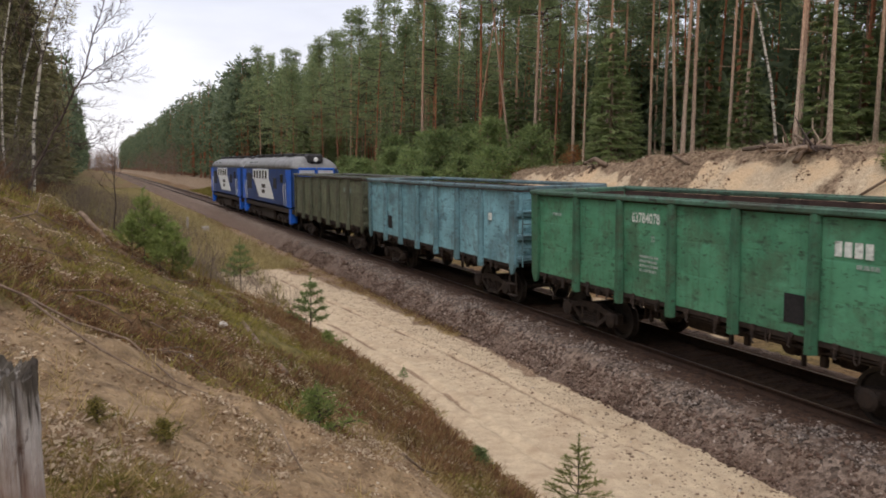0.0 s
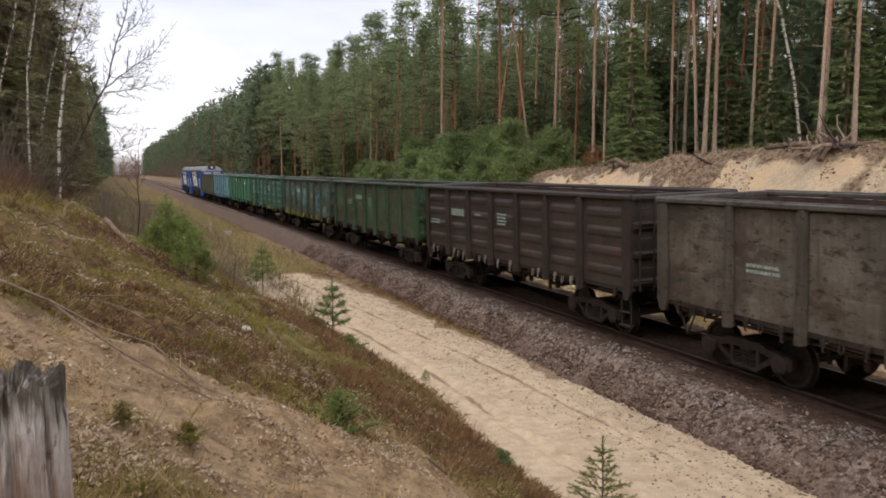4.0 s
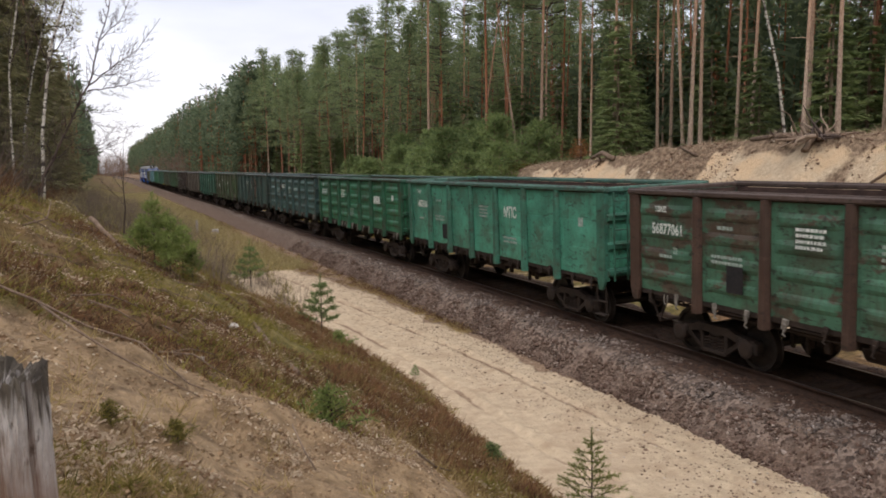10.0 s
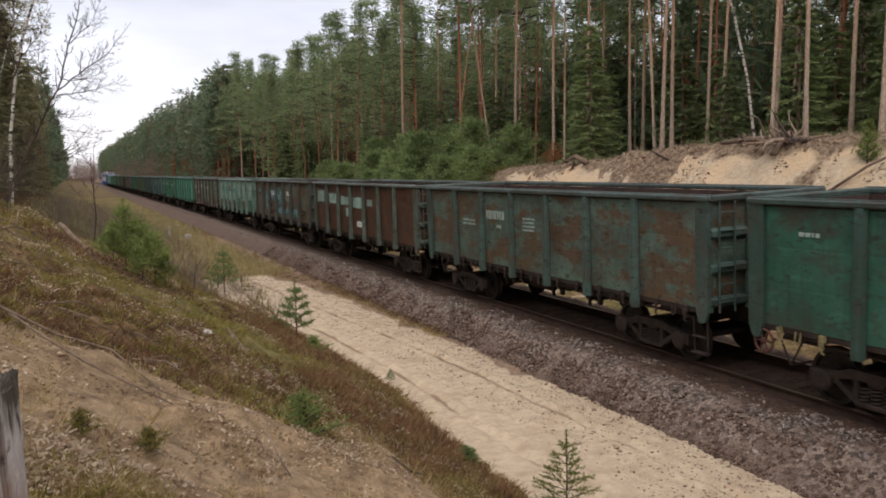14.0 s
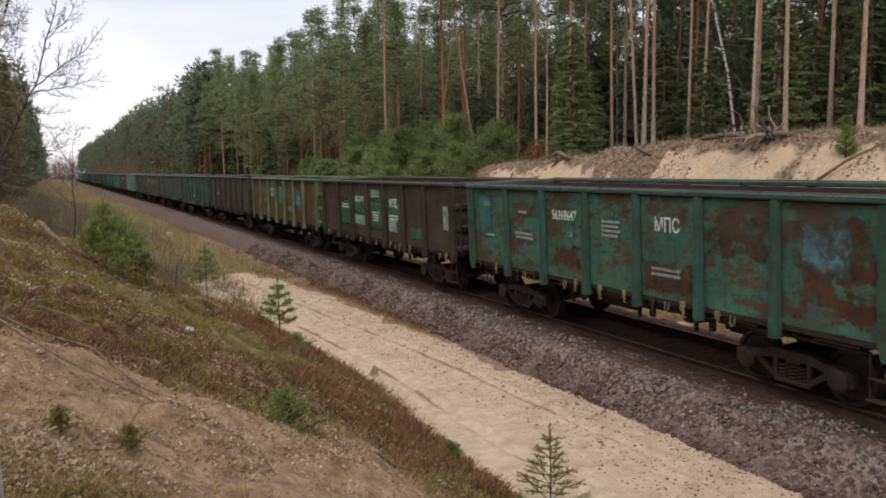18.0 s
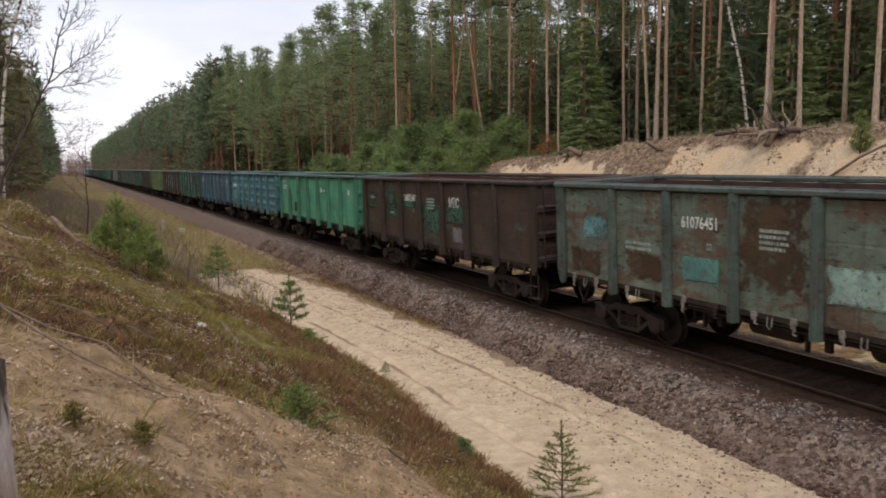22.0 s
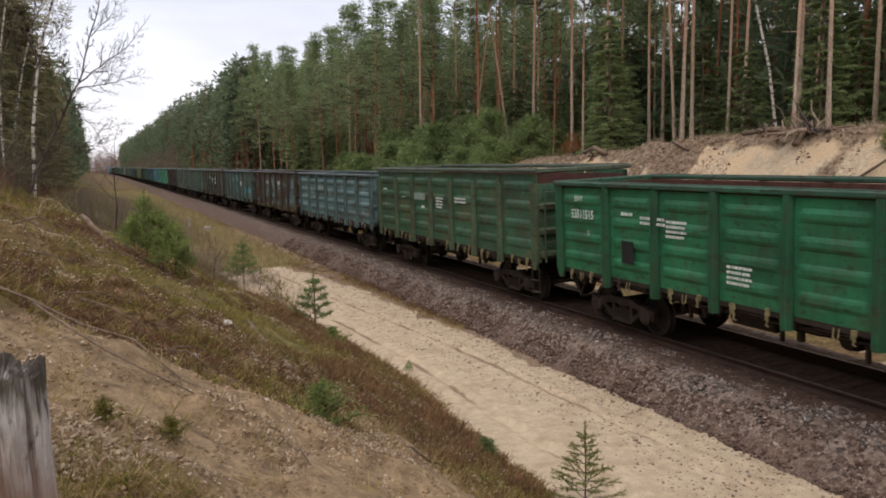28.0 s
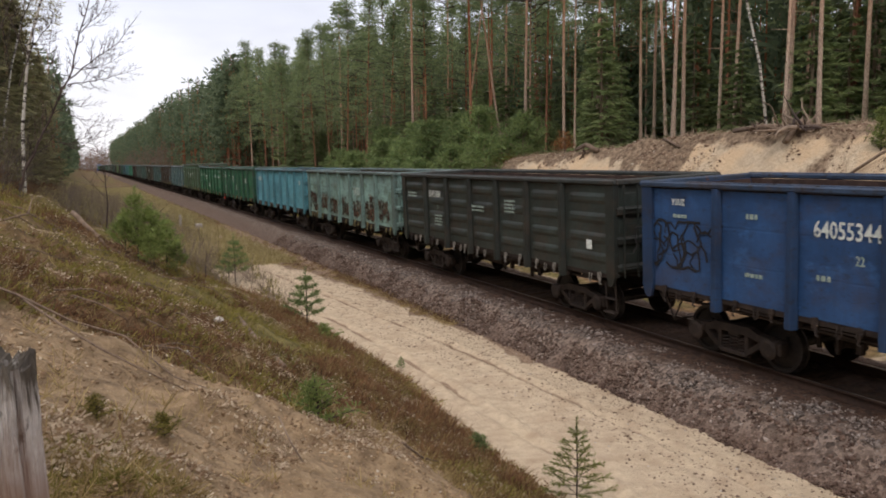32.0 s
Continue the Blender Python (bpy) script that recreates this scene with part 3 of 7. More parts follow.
POST = post_mesh()
CORNER = Geo().prism([(-0.19, 3.38), (0.13, 3.38), (0.13, 1.28), (0.05, 1.08), (-0.02, 1.04), (-0.12, 1.06), (-0.19, 1.34)], 0, -0.02, 0.045).box((-0.06, 0.1, 2.3), (0.10, 0.06, 2.1)).mesh("corner_post")
TOPSIDE = Geo().box((0, 0, 0), (0.14, 2 * HALF, 0.11), 0.03).box((0.0, 0, 0.06), (0.05, 2 * HALF, 0.03), 0.012).mesh("top_rail")
TOPEND = Geo().box((0, 0, 0), (2.98, 0.14, 0.13), 0.03).mesh("end_top_rail")
SILL = Geo().box((0, 0, 0), (0.06, 2 * HALF - 0.3, 0.14), 0.02).mesh("side_sill")
ENDWALL = Geo().box((0, 0, 2.36), (2.98, 0.03, 2.02), 0.01).mesh("end_wall")
ENDRIB = Geo().prism([(0.0, -0.11), (0.05, -0.10), (0.10, -0.05), (0.10, 0.05), (0.05, 0.10), (0.0, 0.11)], 0, -1.46, 1.46).mesh("end_rib")
ENDPOST = Geo().box((0, 0, 2.3), (0.14, 0.09, 2.1), 0.02).mesh("end_stanchion")
FLOOR = Geo().box((0, 0, 1.30), (2.9, 2 * HALF - 0.24, 0.08), 0.01).box((0, 0, 1.06), (0.36, 2 * HALF - 0.5, 0.44), 0.02).mesh("floor")
CROSS = Geo().box((0, 0, 1.16), (2.96, 0.16, 0.2), 0.02).mesh("cross_beam")
LATCH = Geo().box((0.0, 0, 0.0), (0.05, 0.15, 0.13), 0.012).box((0.03, 0.03, -0.10), (0.04, 0.06, 0.16), 0.01).box((0.02, -0.05, -0.08), (0.03, 0.035, 0.12), 0.01).tube([(0.03, 0.03, -0.15), (0.06, 0.03, -0.22), (0.03, 0.08, -0.25)], 0.02, 5).mesh("hatch_latch")
HATCH = Geo().box((0, 0, 0), (1.15, 0.8, 0.05), 0.015).box((0.3, 0, -0.06), (0.5, 0.07, 0.08), 0.01).mesh("hatch_door")
TORSION = Geo().tube([(0, -5.9, 0), (0, 5.9, 0)], 0.035, 6).mesh("torsion_bar")
LOOP = Geo().tube([(0, -0.05, 0), (0.02, -0.05, -0.15), (0.02, 0, -0.2), (0.02, 0.05, -0.15), (0, 0.05, 0)], 0.014, 5).mesh("hatch_loop")
HANGER = Geo().tube([(0, -0.3, 1.2), (0, 0, 0.62), (0, 0.3, 1.2)], 0.025, 5).tube([(0, 0, 0.62), (0.9, 0, 0.6)], 0.02, 5).mesh("brake_hanger")
RESERVOIR = Geo().lathe([(-0.7, 0.0), (-0.7, 0.15), (-0.62, 0.19), (0.62, 0.19), (0.7, 0.15), (0.7, 0.0)], 0, 14).mesh("air_reservoir")
LEVER = Geo().box((0, 0, 0), (0.06, 0.5, 0.07), 0.015).box((0, 0.2, -0.14), (0.08, 0.08, 0.3), 0.015).box((0, -0.22, -0.1), (0.1, 0.14, 0.22), 0.02).mesh("brake_lever")
INNER = Geo().box((0, 0, 0), (0.012, 2 * HALF - 0.24, 2.0), 0.004).mesh("inner_side")
INNEREND = Geo().box((0, 0, 0), (2.8, 0.012, 2.0), 0.004).mesh("inner_end")
RIGGING = Geo().box((0, 0, 0.75), (0.3, 5.0, 0.2), 0.03).box((0, 0, 0.72), (0.1, 5.6, 0.07), 0.02).box((0.2, 0.9, 0.6), (0.2, 0.7, 0.16), 0.03).box((0.2, -1.9, 0.58), (0.2, 0.5, 0.2), 0.03).box((0, 1.6, 0.74), (0.5, 0.12, 0.22), 0.03).box((0, -1.2, 0.7), (0.6, 0.16, 0.26), 0.03).box((0.1, 0.2, 0.68), (0.14, 0.9, 0.2), 0.03).box((-0.1, -2.3, 0.66), (0.16, 0.5, 0.24), 0.03).box((-0.05, 2.5, 0.64), (0.16, 0.4, 0.26), 0.03).mesh("brake_rigging")
BRAKEWHEEL = Geo().tube([(0, 0.2 * math.cos(k * math.pi / 8), 0.2 * math.sin(k * math.pi / 8)) for k in range(17)], 0.022, 6).box((0, 0, 0), (0.06, 0.09, 0.09), 0.02)
for k in range(6):
    BRAKEWHEEL.tube([(0, 0, 0), (0, 0.2 * math.cos(k * math.pi / 3), 0.2 * math.sin(k * math.pi / 3))], 0.014, 5)
BRAKEWHEEL = BRAKEWHEEL.mesh("handwheel")
TANK = Geo().lathe([(-0.55, 0.0), (-0.55, 0.14), (-0.5, 0.17), (0.5, 0.17), (0.55, 0.14), (0.55, 0.0)], 1, 14).mesh("brake_cylinder")
PIPE = Geo().tube([(0, -5.2, 0.95), (0, -2, 0.9), (0, 2, 0.9), (0, 5.2, 0.95)], 0.025, 6).tube([(0.3, -2, 0.8), (0.3, 2.2, 0.8)], 0.03, 6).mesh("brake_pipe")
COUPLER = Geo().box((0, 0.2, 1.04), (0.24, 0.7, 0.28), 0.04).box((0, 0.52, 1.04), (0.40, 0.26, 0.36), 0.06).box((0.14, 0.66, 1.04), (0.1, 0.16, 0.3), 0.03).mesh("coupler")
HOSE = Geo().tube([(0.35, 0, 1.0), (0.36, 0.16, 0.9), (0.35, 0.3, 0.66), (0.3, 0.42, 0.60), (0.26, 0.5, 0.68)], 0.028, 6).mesh("brake_hose")
STEP = Geo().tube([(0, -0.18, 1.1), (0.02, -0.18, 0.42), (0.02, 0.18, 0.42), (0, 0.18, 1.1)], 0.02, 6).box((0, 0, 0.42), (0.16, 0.4, 0.03), 0.008).box((0, 0, 0.74), (0.10, 0.38, 0.025), 0.008).mesh("corner_step")
LADDER = Geo()
for s in (-0.19, 0.19):
    LADDER.box((s, 0, 2.3), (0.035, 0.04, 2.1), 0.008)
for k in range(6):
    LADDER.box((0, 0, 1.45 + 0.34 * k), (0.36, 0.03, 0.03), 0.008)
LADDER = LADDER.mesh("ladder")
WHEELSET = Geo()
for s in (-1, 1):
    prof = [(-0.07, 0.09), (-0.06, 0.13), (-0.03, 0.14), (-0.01, 0.38), (-0.06, 0.40), (-0.065, 0.47), (0.05, 0.478), (0.068, 0.505), (0.075, 0.40), (0.03, 0.37), (0.03, 0.15), (0.07, 0.13), (0.08, 0.09)]
    WHEELSET.lathe([(-s * a, r) for a, r in prof], 0, 24, (s * 0.79, 0, 0))
    WHEELSET.box((s * 0.85, 0.22, 0), (0.04, 0.06, 0.05), 0.008)
    WHEELSET.lathe([(0, 0.0), (0, 0.1), (s * 0.22, 0.1), (s * 0.24, 0.07), (s * 0.24, 0.0)], 0, 12, (s * 0.86, 0, 0))
WHEELSET.lathe([(-0.75, 0.08), (0.75, 0.08)], 0, 10)
WHEELSET = WHEELSET.mesh("wheelset", False)


def side_frame_mesh():
    """A cast three-piece bogie's side frame, with its windows and axle boxes."""
    g = Geo()
    top = [(-1.12, 0.60), (-0.95, 0.66), (-0.62, 0.68), (-0.42, 0.76), (0.42, 0.76), (0.62, 0.68), (0.95, 0.66), (1.12, 0.60), (1.12, 0.48), (0.80, 0.50), (0.55, 0.56), (0.36, 0.60), (-0.36, 0.60), (-0.55, 0.56), (-0.80, 0.50), (-1.12, 0.48)]
    g.prism(top, 0, -0.08, 0.08)
    for s in (-1, 1):
        g.prism([(s * 0.66, 0.54), (s * 0.78, 0.50), (s * 0.36, 0.22), (s * 0.24, 0.24)], 0, -0.07, 0.07)
        g.box((0, s * 0.34, 0.45), (0.15, 0.09, 0.34), 0.015)
        g.lathe([(-0.06, 0.0), (-0.06, 0.19), (0.14, 0.19), (0.17, 0.13), (0.17, 0.0)], 0, 14, (0, s * 0.925, 0.475))
        g.box((0.02, s * 0.925, 0.57), (0.22, 0.42, 0.14), 0.03)
        g.box((0.02, s * 1.14, 0.5), (0.18, 0.10, 0.24), 0.03)
    g.box((0, 0, 0.22), (0.16, 0.72, 0.1), 0.03)
    return g.mesh("side_frame")


SIDEFRAME = side_frame_mesh()
SPRING = Geo().tube([(0.085 * math.cos(a), 0.085 * math.sin(a), 0.27 + 0.25 * a / 25) for a in [k * 0.8 for k in range(32)]], 0.018, 5).mesh("spring")
BOLSTER = Geo().box((0, 0, 0.62), (2.2, 0.34, 0.24), 0.04).box((0, 0, 0.8), (0.6, 0.4, 0.2), 0.04).box((0, 0.5, 0.5), (1.5, 0.1, 0.14), 0.02).box((0, -0.5, 0.5), (1.5, 0.1, 0.14), 0.02).mesh("bolster")


def text_mesh(words, size):
    cu = bpy.data.curves.new("lettering", "FONT")
    cu.body, cu.size, cu.align_x, cu.resolution_u = words, size, "CENTER", 2
    cu.offset = 0.005
    ob = bpy.data.objects.new("lettering", cu)
    scene.collection.objects.link(ob)
    me = bpy.data.meshes.new_from_object(ob.evaluated_get(bpy.context.evaluated_depsgraph_get()))
    bpy.data.objects.remove(ob)
    bpy.data.curves.remove(cu)
    me.materials.clear()
    me.materials.append(None)
    return me


def bars_mesh(rows, width, tall, gap, seed):
    """Small writing that cannot be read: short bars in rows."""
    rnd, g = random.Random(seed), Geo()
    for r in range(rows):
        x = -width / 2
        end = width / 2 * rnd.uniform(0.5, 1.0)
        while x < end:
            w = (rnd.uniform(0.5, 1.6) if tall < 0.2 else rnd.uniform(0.38, 0.62)) * tall
            g.box((x + w / 2, -r * (tall + gap), 0), (w, tall, 0.004), 0.001)
            x += w + (0.35 if tall < 0.2 else 0.18) * tall
    return g.mesh("small_writing")


BARS = {k: bars_mesh(*v) for k, v in {"line": (1, 0.5, 0.07, 0.05, 1), "block": (4, 0.62, 0.055, 0.045, 2), "pair": (2, 0.9, 0.06, 0.05, 3), "short": (1, 0.26, 0.09, 0.05, 4), "mark": (1, 0.7, 0.24, 0.1, 5), "sign": (1, 0.9, 0.34, 0.1, 6), "number": (1, 1.2, 0.24, 0.1, 7)}.items()}
BARS["sign"] = Geo().prism([(-0.42, -0.16), (-0.2, -0.16), (-0.12, 0.16), (-0.34, 0.16)], 2, -0.002, 0.002).prism([(-0.1, -0.16), (0.12, -0.16), (0.12, 0.16), (-0.1, 0.16)], 2, -0.002, 0.002).prism([(0.2, -0.16), (0.42, -0.16), (0.36, 0.16), (0.2, 0.16)], 2, -0.002, 0.002).mesh("plain_sign")
SQUARE = Geo().box((0, 0, 0), (0.22, 0.22, 0.004), 0.001).mesh("pale_square")
PATCH = Geo().box((0, 0, 0), (0.42, 0.5, 0.006), 0.001).mesh("dark_plate")
# how lettering lies on the side that faces -x: reading runs towards -y
LETTER_TURN = Matrix(((0, 0, -1, 0), (-1, 0, 0, 0), (0, 1, 0, 0), (0, 0, 0, 1)))

TRAIN, SPIN, FATE = [], [], random.Random(19)


def wagon(spec):
    """One four-axle open wagon, built round the middle of its length at rail height."""
    coat, trim, ribs, taller = spec["coat"], spec.get("trim") or spec["coat"], spec["ribs"], spec.get("taller", 0)
    top = spec.get("top") or trim
    w = tagged(new("open_wagon"), spec["label"], "freight wagon", "wagons of the train")
    lift = Matrix.Diagonal((1, 1, 1 + taller / 2.02, 1))
    for side in (-1, 1):
        flip = Matrix.Identity(4) if side > 0 else pose(0, 0, 0, 0, 0, 180)
        for i, (y, wid) in enumerate(BAYS):
            part("side_panel", PANEL[wid, ribs], coat, w, flip @ pose(1.465, y, 1.31) @ lift)
        for y in POSTS:
            part("post", POST, trim, w, flip @ pose(1.475, y, 0))
        for s in (-1, 1):
            end = pose(1.49, HALF - 0.17, 0) if s > 0 else pose(1.49, -HALF + 0.17, 0) @ Matrix.Diagonal((1, -1, 1, 1))
            part("corner_post", CORNER, trim, w, flip @ end)
        part("top_rail", TOPSIDE, top, w, pose(side * 1.50, 0, TOP - 0.06 + taller))
        part("side_sill", SILL, M["iron"], w, pose(side * 1.425, 0, 1.27))
        for i, (y, wid) in enumerate(BAYS):
            part("hatch_door", HATCH, M["iron"], w, pose(side * 0.85, y, 1.20, 0, side * 4, 0))
            if side < 0:
                for k in (-0.42, 0.42):
                    if FATE.random() < 0.85:
                        part("hatch_latch", LATCH, spec["latch"] if FATE.random() < 0.7 else M["iron"], w, flip @ pose(1.49, -(y + k), 1.27 + FATE.uniform(-0.03, 0.02), FATE.uniform(-14, 14)) @ Matrix.Diagonal((1, FATE.uniform(0.6, 0.9), FATE.uniform(0.7, 1.05), 1)))
                if FATE.random() < 0.8:
                    part("hatch_loop", LOOP, spec["latch"], w, flip @ pose(1.49, -y + FATE.uniform(-0.1, 0.1), 1.27))
        part("torsion_bar", TORSION, M["iron"], w, pose(side * 1.3, 0, 1.08))
        part("inner_side", INNER, spec["inside"], w, pose(side * 1.44, 0, 2.36 + taller / 2))
    for s in (-1, 1):
        turn = Matrix.Identity(4) if s > 0 else pose(0, 0, 0, 0, 0, 180)
        part("end_wall", ENDWALL, coat, w, turn @ pose(0, HALF - 0.1, 0))
        part("inner_end", INNEREND, spec["inside"], w, turn @ pose(0, HALF - 0.135, 2.36))
        for z in (1.45, 2.08, 2.75):
            part("end_rib", ENDRIB, trim, w, turn @ pose(0, HALF - 0.09, z))
        part("end_top_rail", TOPEND, top, w, turn @ pose(0, HALF - 0.05, TOP - 0.065 + taller))
        part("end_stanchion", ENDPOST, trim, w, turn @ pose(0.5, HALF - 0.03, 0))
        part("end_stanchion", ENDPOST, trim, w, turn @ pose(-0.5, HALF - 0.03, 0))
        part("coupler", COUPLER, M["iron"], w, turn @ pose(0, HALF - 0.28, 0))
        part("brake_hose", HOSE, M["iron"], w, turn @ pose(0, HALF - 0.1, 0))
        part("brake_pipe", PIPE, M["iron"], w, pose(-0.75 * s, 0, 0.1))
    part("ladder", LADDER, trim, w, pose(-1.12, -HALF - 0.04, 0))
    part("ladder", LADDER, trim, w, pose(1.12, HALF + 0.04, 0))
    part("corner_step", STEP, M["iron"], w, pose(-1.42, -HALF + 0.35, 0))
    part("corner_step", STEP, M["iron"], w, pose(1.42, HALF - 0.35, 0))
    part("floor", FLOOR, M["coaldust"], w)
    for y in POSTS:
        part("cross_beam", CROSS, M["iron"], w, pose(0, y, 0))
    part("brake_rigging", RIGGING, M["iron"], w)
    part("brake_cylinder", TANK, M["iron"], w, pose(-0.7, 0.6, 0.86))
    part("air_reservoir", RESERVOIR, M["iron"], w, pose(0.1, -1.3, 0.82))
    for x, y, z in ((-1.0, 1.9, 0.95), (-0.9, -0.4, 0.92), (-1.1, -2.3, 0.98), (-0.6, 2.6, 0.85), (0.8, 0.9, 0.9), (0.9, -2.0, 0.9)):
        part("brake_lever", LEVER, M["iron"], w, pose(x, y, z))
    part("brake_hanger", HANGER, M["iron"], w, pose(-1.3, 5.75, 0))
    if spec.get("handwheel"):
        part("handwheel", BRAKEWHEEL, M[spec["handwheel"]], w, pose(-1.5, 6.15, 1.0), "round hand brake wheel")
    for s in (-1, 1):
        bogie = part("bogie", BOLSTER, M["iron"], w, pose(0, s * 4.325, 0))
        for side in (-1, 1):
            part("side_frame", SIDEFRAME, M["iron"], bogie, pose(side * 1.05, 0, 0, 0, 0, 0 if side > 0 else 180))
        for a in (-0.2, 0.0, 0.2):
            part("spring", SPRING, M["iron"], bogie, pose(-1.05, a, 0.0))
        for a in (-0.925, 0.925):
            SPIN.append((w, part("wheelset", WHEELSET, M["wheel"], bogie, pose(0, a, 0.475)), Vector((0, a, 0.475)), 0.478))
    for words, y, z, size, mat in spec.get("words", ()):
        part("lettering", text_mesh(words, size), M[mat], w, pose(-1.488 - 0.05 * ribs, y, z) @ LETTER_TURN @ Matrix.Diagonal((0.84, 1.08, 1, 1)), "painted white lettering")
    for y, z, wide, high, colour in spec.get("blocks", ()):
        part("paint_patch", Geo().box((0, 0, 0), (min(1.52, wide * 1.08), high * 1.08, 0.004), 0.001).mesh("paint_patch"), PATCHES[colour], w, pose(-1.483 - 0.045 * ribs, y, z) @ LETTER_TURN)
    if spec.get("scrawl"):
        tagged(part("scrawl", SCRAWL, M["black"], w, pose(-1.49, 5.35, 2.2) @ LETTER_TURN, "black scrawled spray paint"), kind="stuff")
    for kind, y, z, mat in spec.get("marks", ()):
        me = {"square": SQUARE, "plate": PATCH}.get(kind) or BARS[kind]
        mark = part("marking", me, M[mat], w, pose(-1.488 - 0.05 * ribs, y, z) @ LETTER_TURN)
        if kind in BARS:
            tagged(mark, kind="stuff")
    return w


USUAL = (("line", 5.3, 2.9, "pale"), ("pair", 3.4, 2.25, "pale"), ("block", 0.1, 2.75, "pale"), ("pair", -1.7, 1.9, "pale"), ("short", 5.0, 1.9, "pale"))


def livery(kind, base, alt, patches, rust, dirt, label, trim=None, ribs=0, words=(), marks=USUAL, **more):
    return dict(more, kind=kind, base=base, alt=alt, patches=patches, rust=rust, dirt=dirt, trim=trim, ribs=ribs, label=label, words=words, marks=marks)


def squiggle():
    rng, g = random.Random(8), Geo()
    for k in range(15):
        x, y, pts = rng.uniform(-0.75, 0.6), rng.uniform(-0.25, 0.25), []
        a = rng.uniform(0, 6.3)
        for j in range(9):
            pts.append((x, y, 0))
            a += rng.uniform(-1.6, 1.6)
            x, y = x + 0.16 * math.cos(a), max(-0.45, min(0.5, y + 0.2 * math.sin(a)))
        g.tube([Vector((p[0], p[1], 0.0)) for p in pts], 0.024, 4)
    for i, p in enumerate(g.v):
        g.v[i] = (p[0], p[1], p[2] * 0.1)
    return g.mesh("scrawl")


SCRAWL = squiggle()
RAGGED = ("rust", "brown", "sky", "red", "grass", "oldgreen")
PATCHES = {k: paint("patch_" + k, c, None, 0, 0.18, 0.4, 1.1, 3.4 if k == "rust" else 2.6 if k in RAGGED else 0.9) for k, c in dict(aqua=(104, 176, 186), teal=(92, 146, 136), green=(52, 104, 84), pale=(150, 180, 168), red=(112, 84, 70), bluegreen=(48, 112, 106), dark=(52, 52, 50), sky=(112, 158, 160), grey=(124, 128, 130), brown=(84, 66, 48), rust=(92, 60, 42), stain=(82, 74, 60), grass=(64, 94, 54), oldgreen=(58, 98, 82)).items()}
N, S, B = "letters", "pale", "black"
UZ, UZD = ("УЗ/UZ", 5.4, 3.02, .15, N), ("УЗ/UZ", 5.4, 2.9, .15, S)


def no(words, y, z=2.7, size=.29, mat=N):
    return ((words, y, z, size, mat), ("22", y - 0.25, z - 0.38, size * 0.55, S))


def mps(y, z=2.55, size=.40):
    return (("МПС", y, z, size, N),)


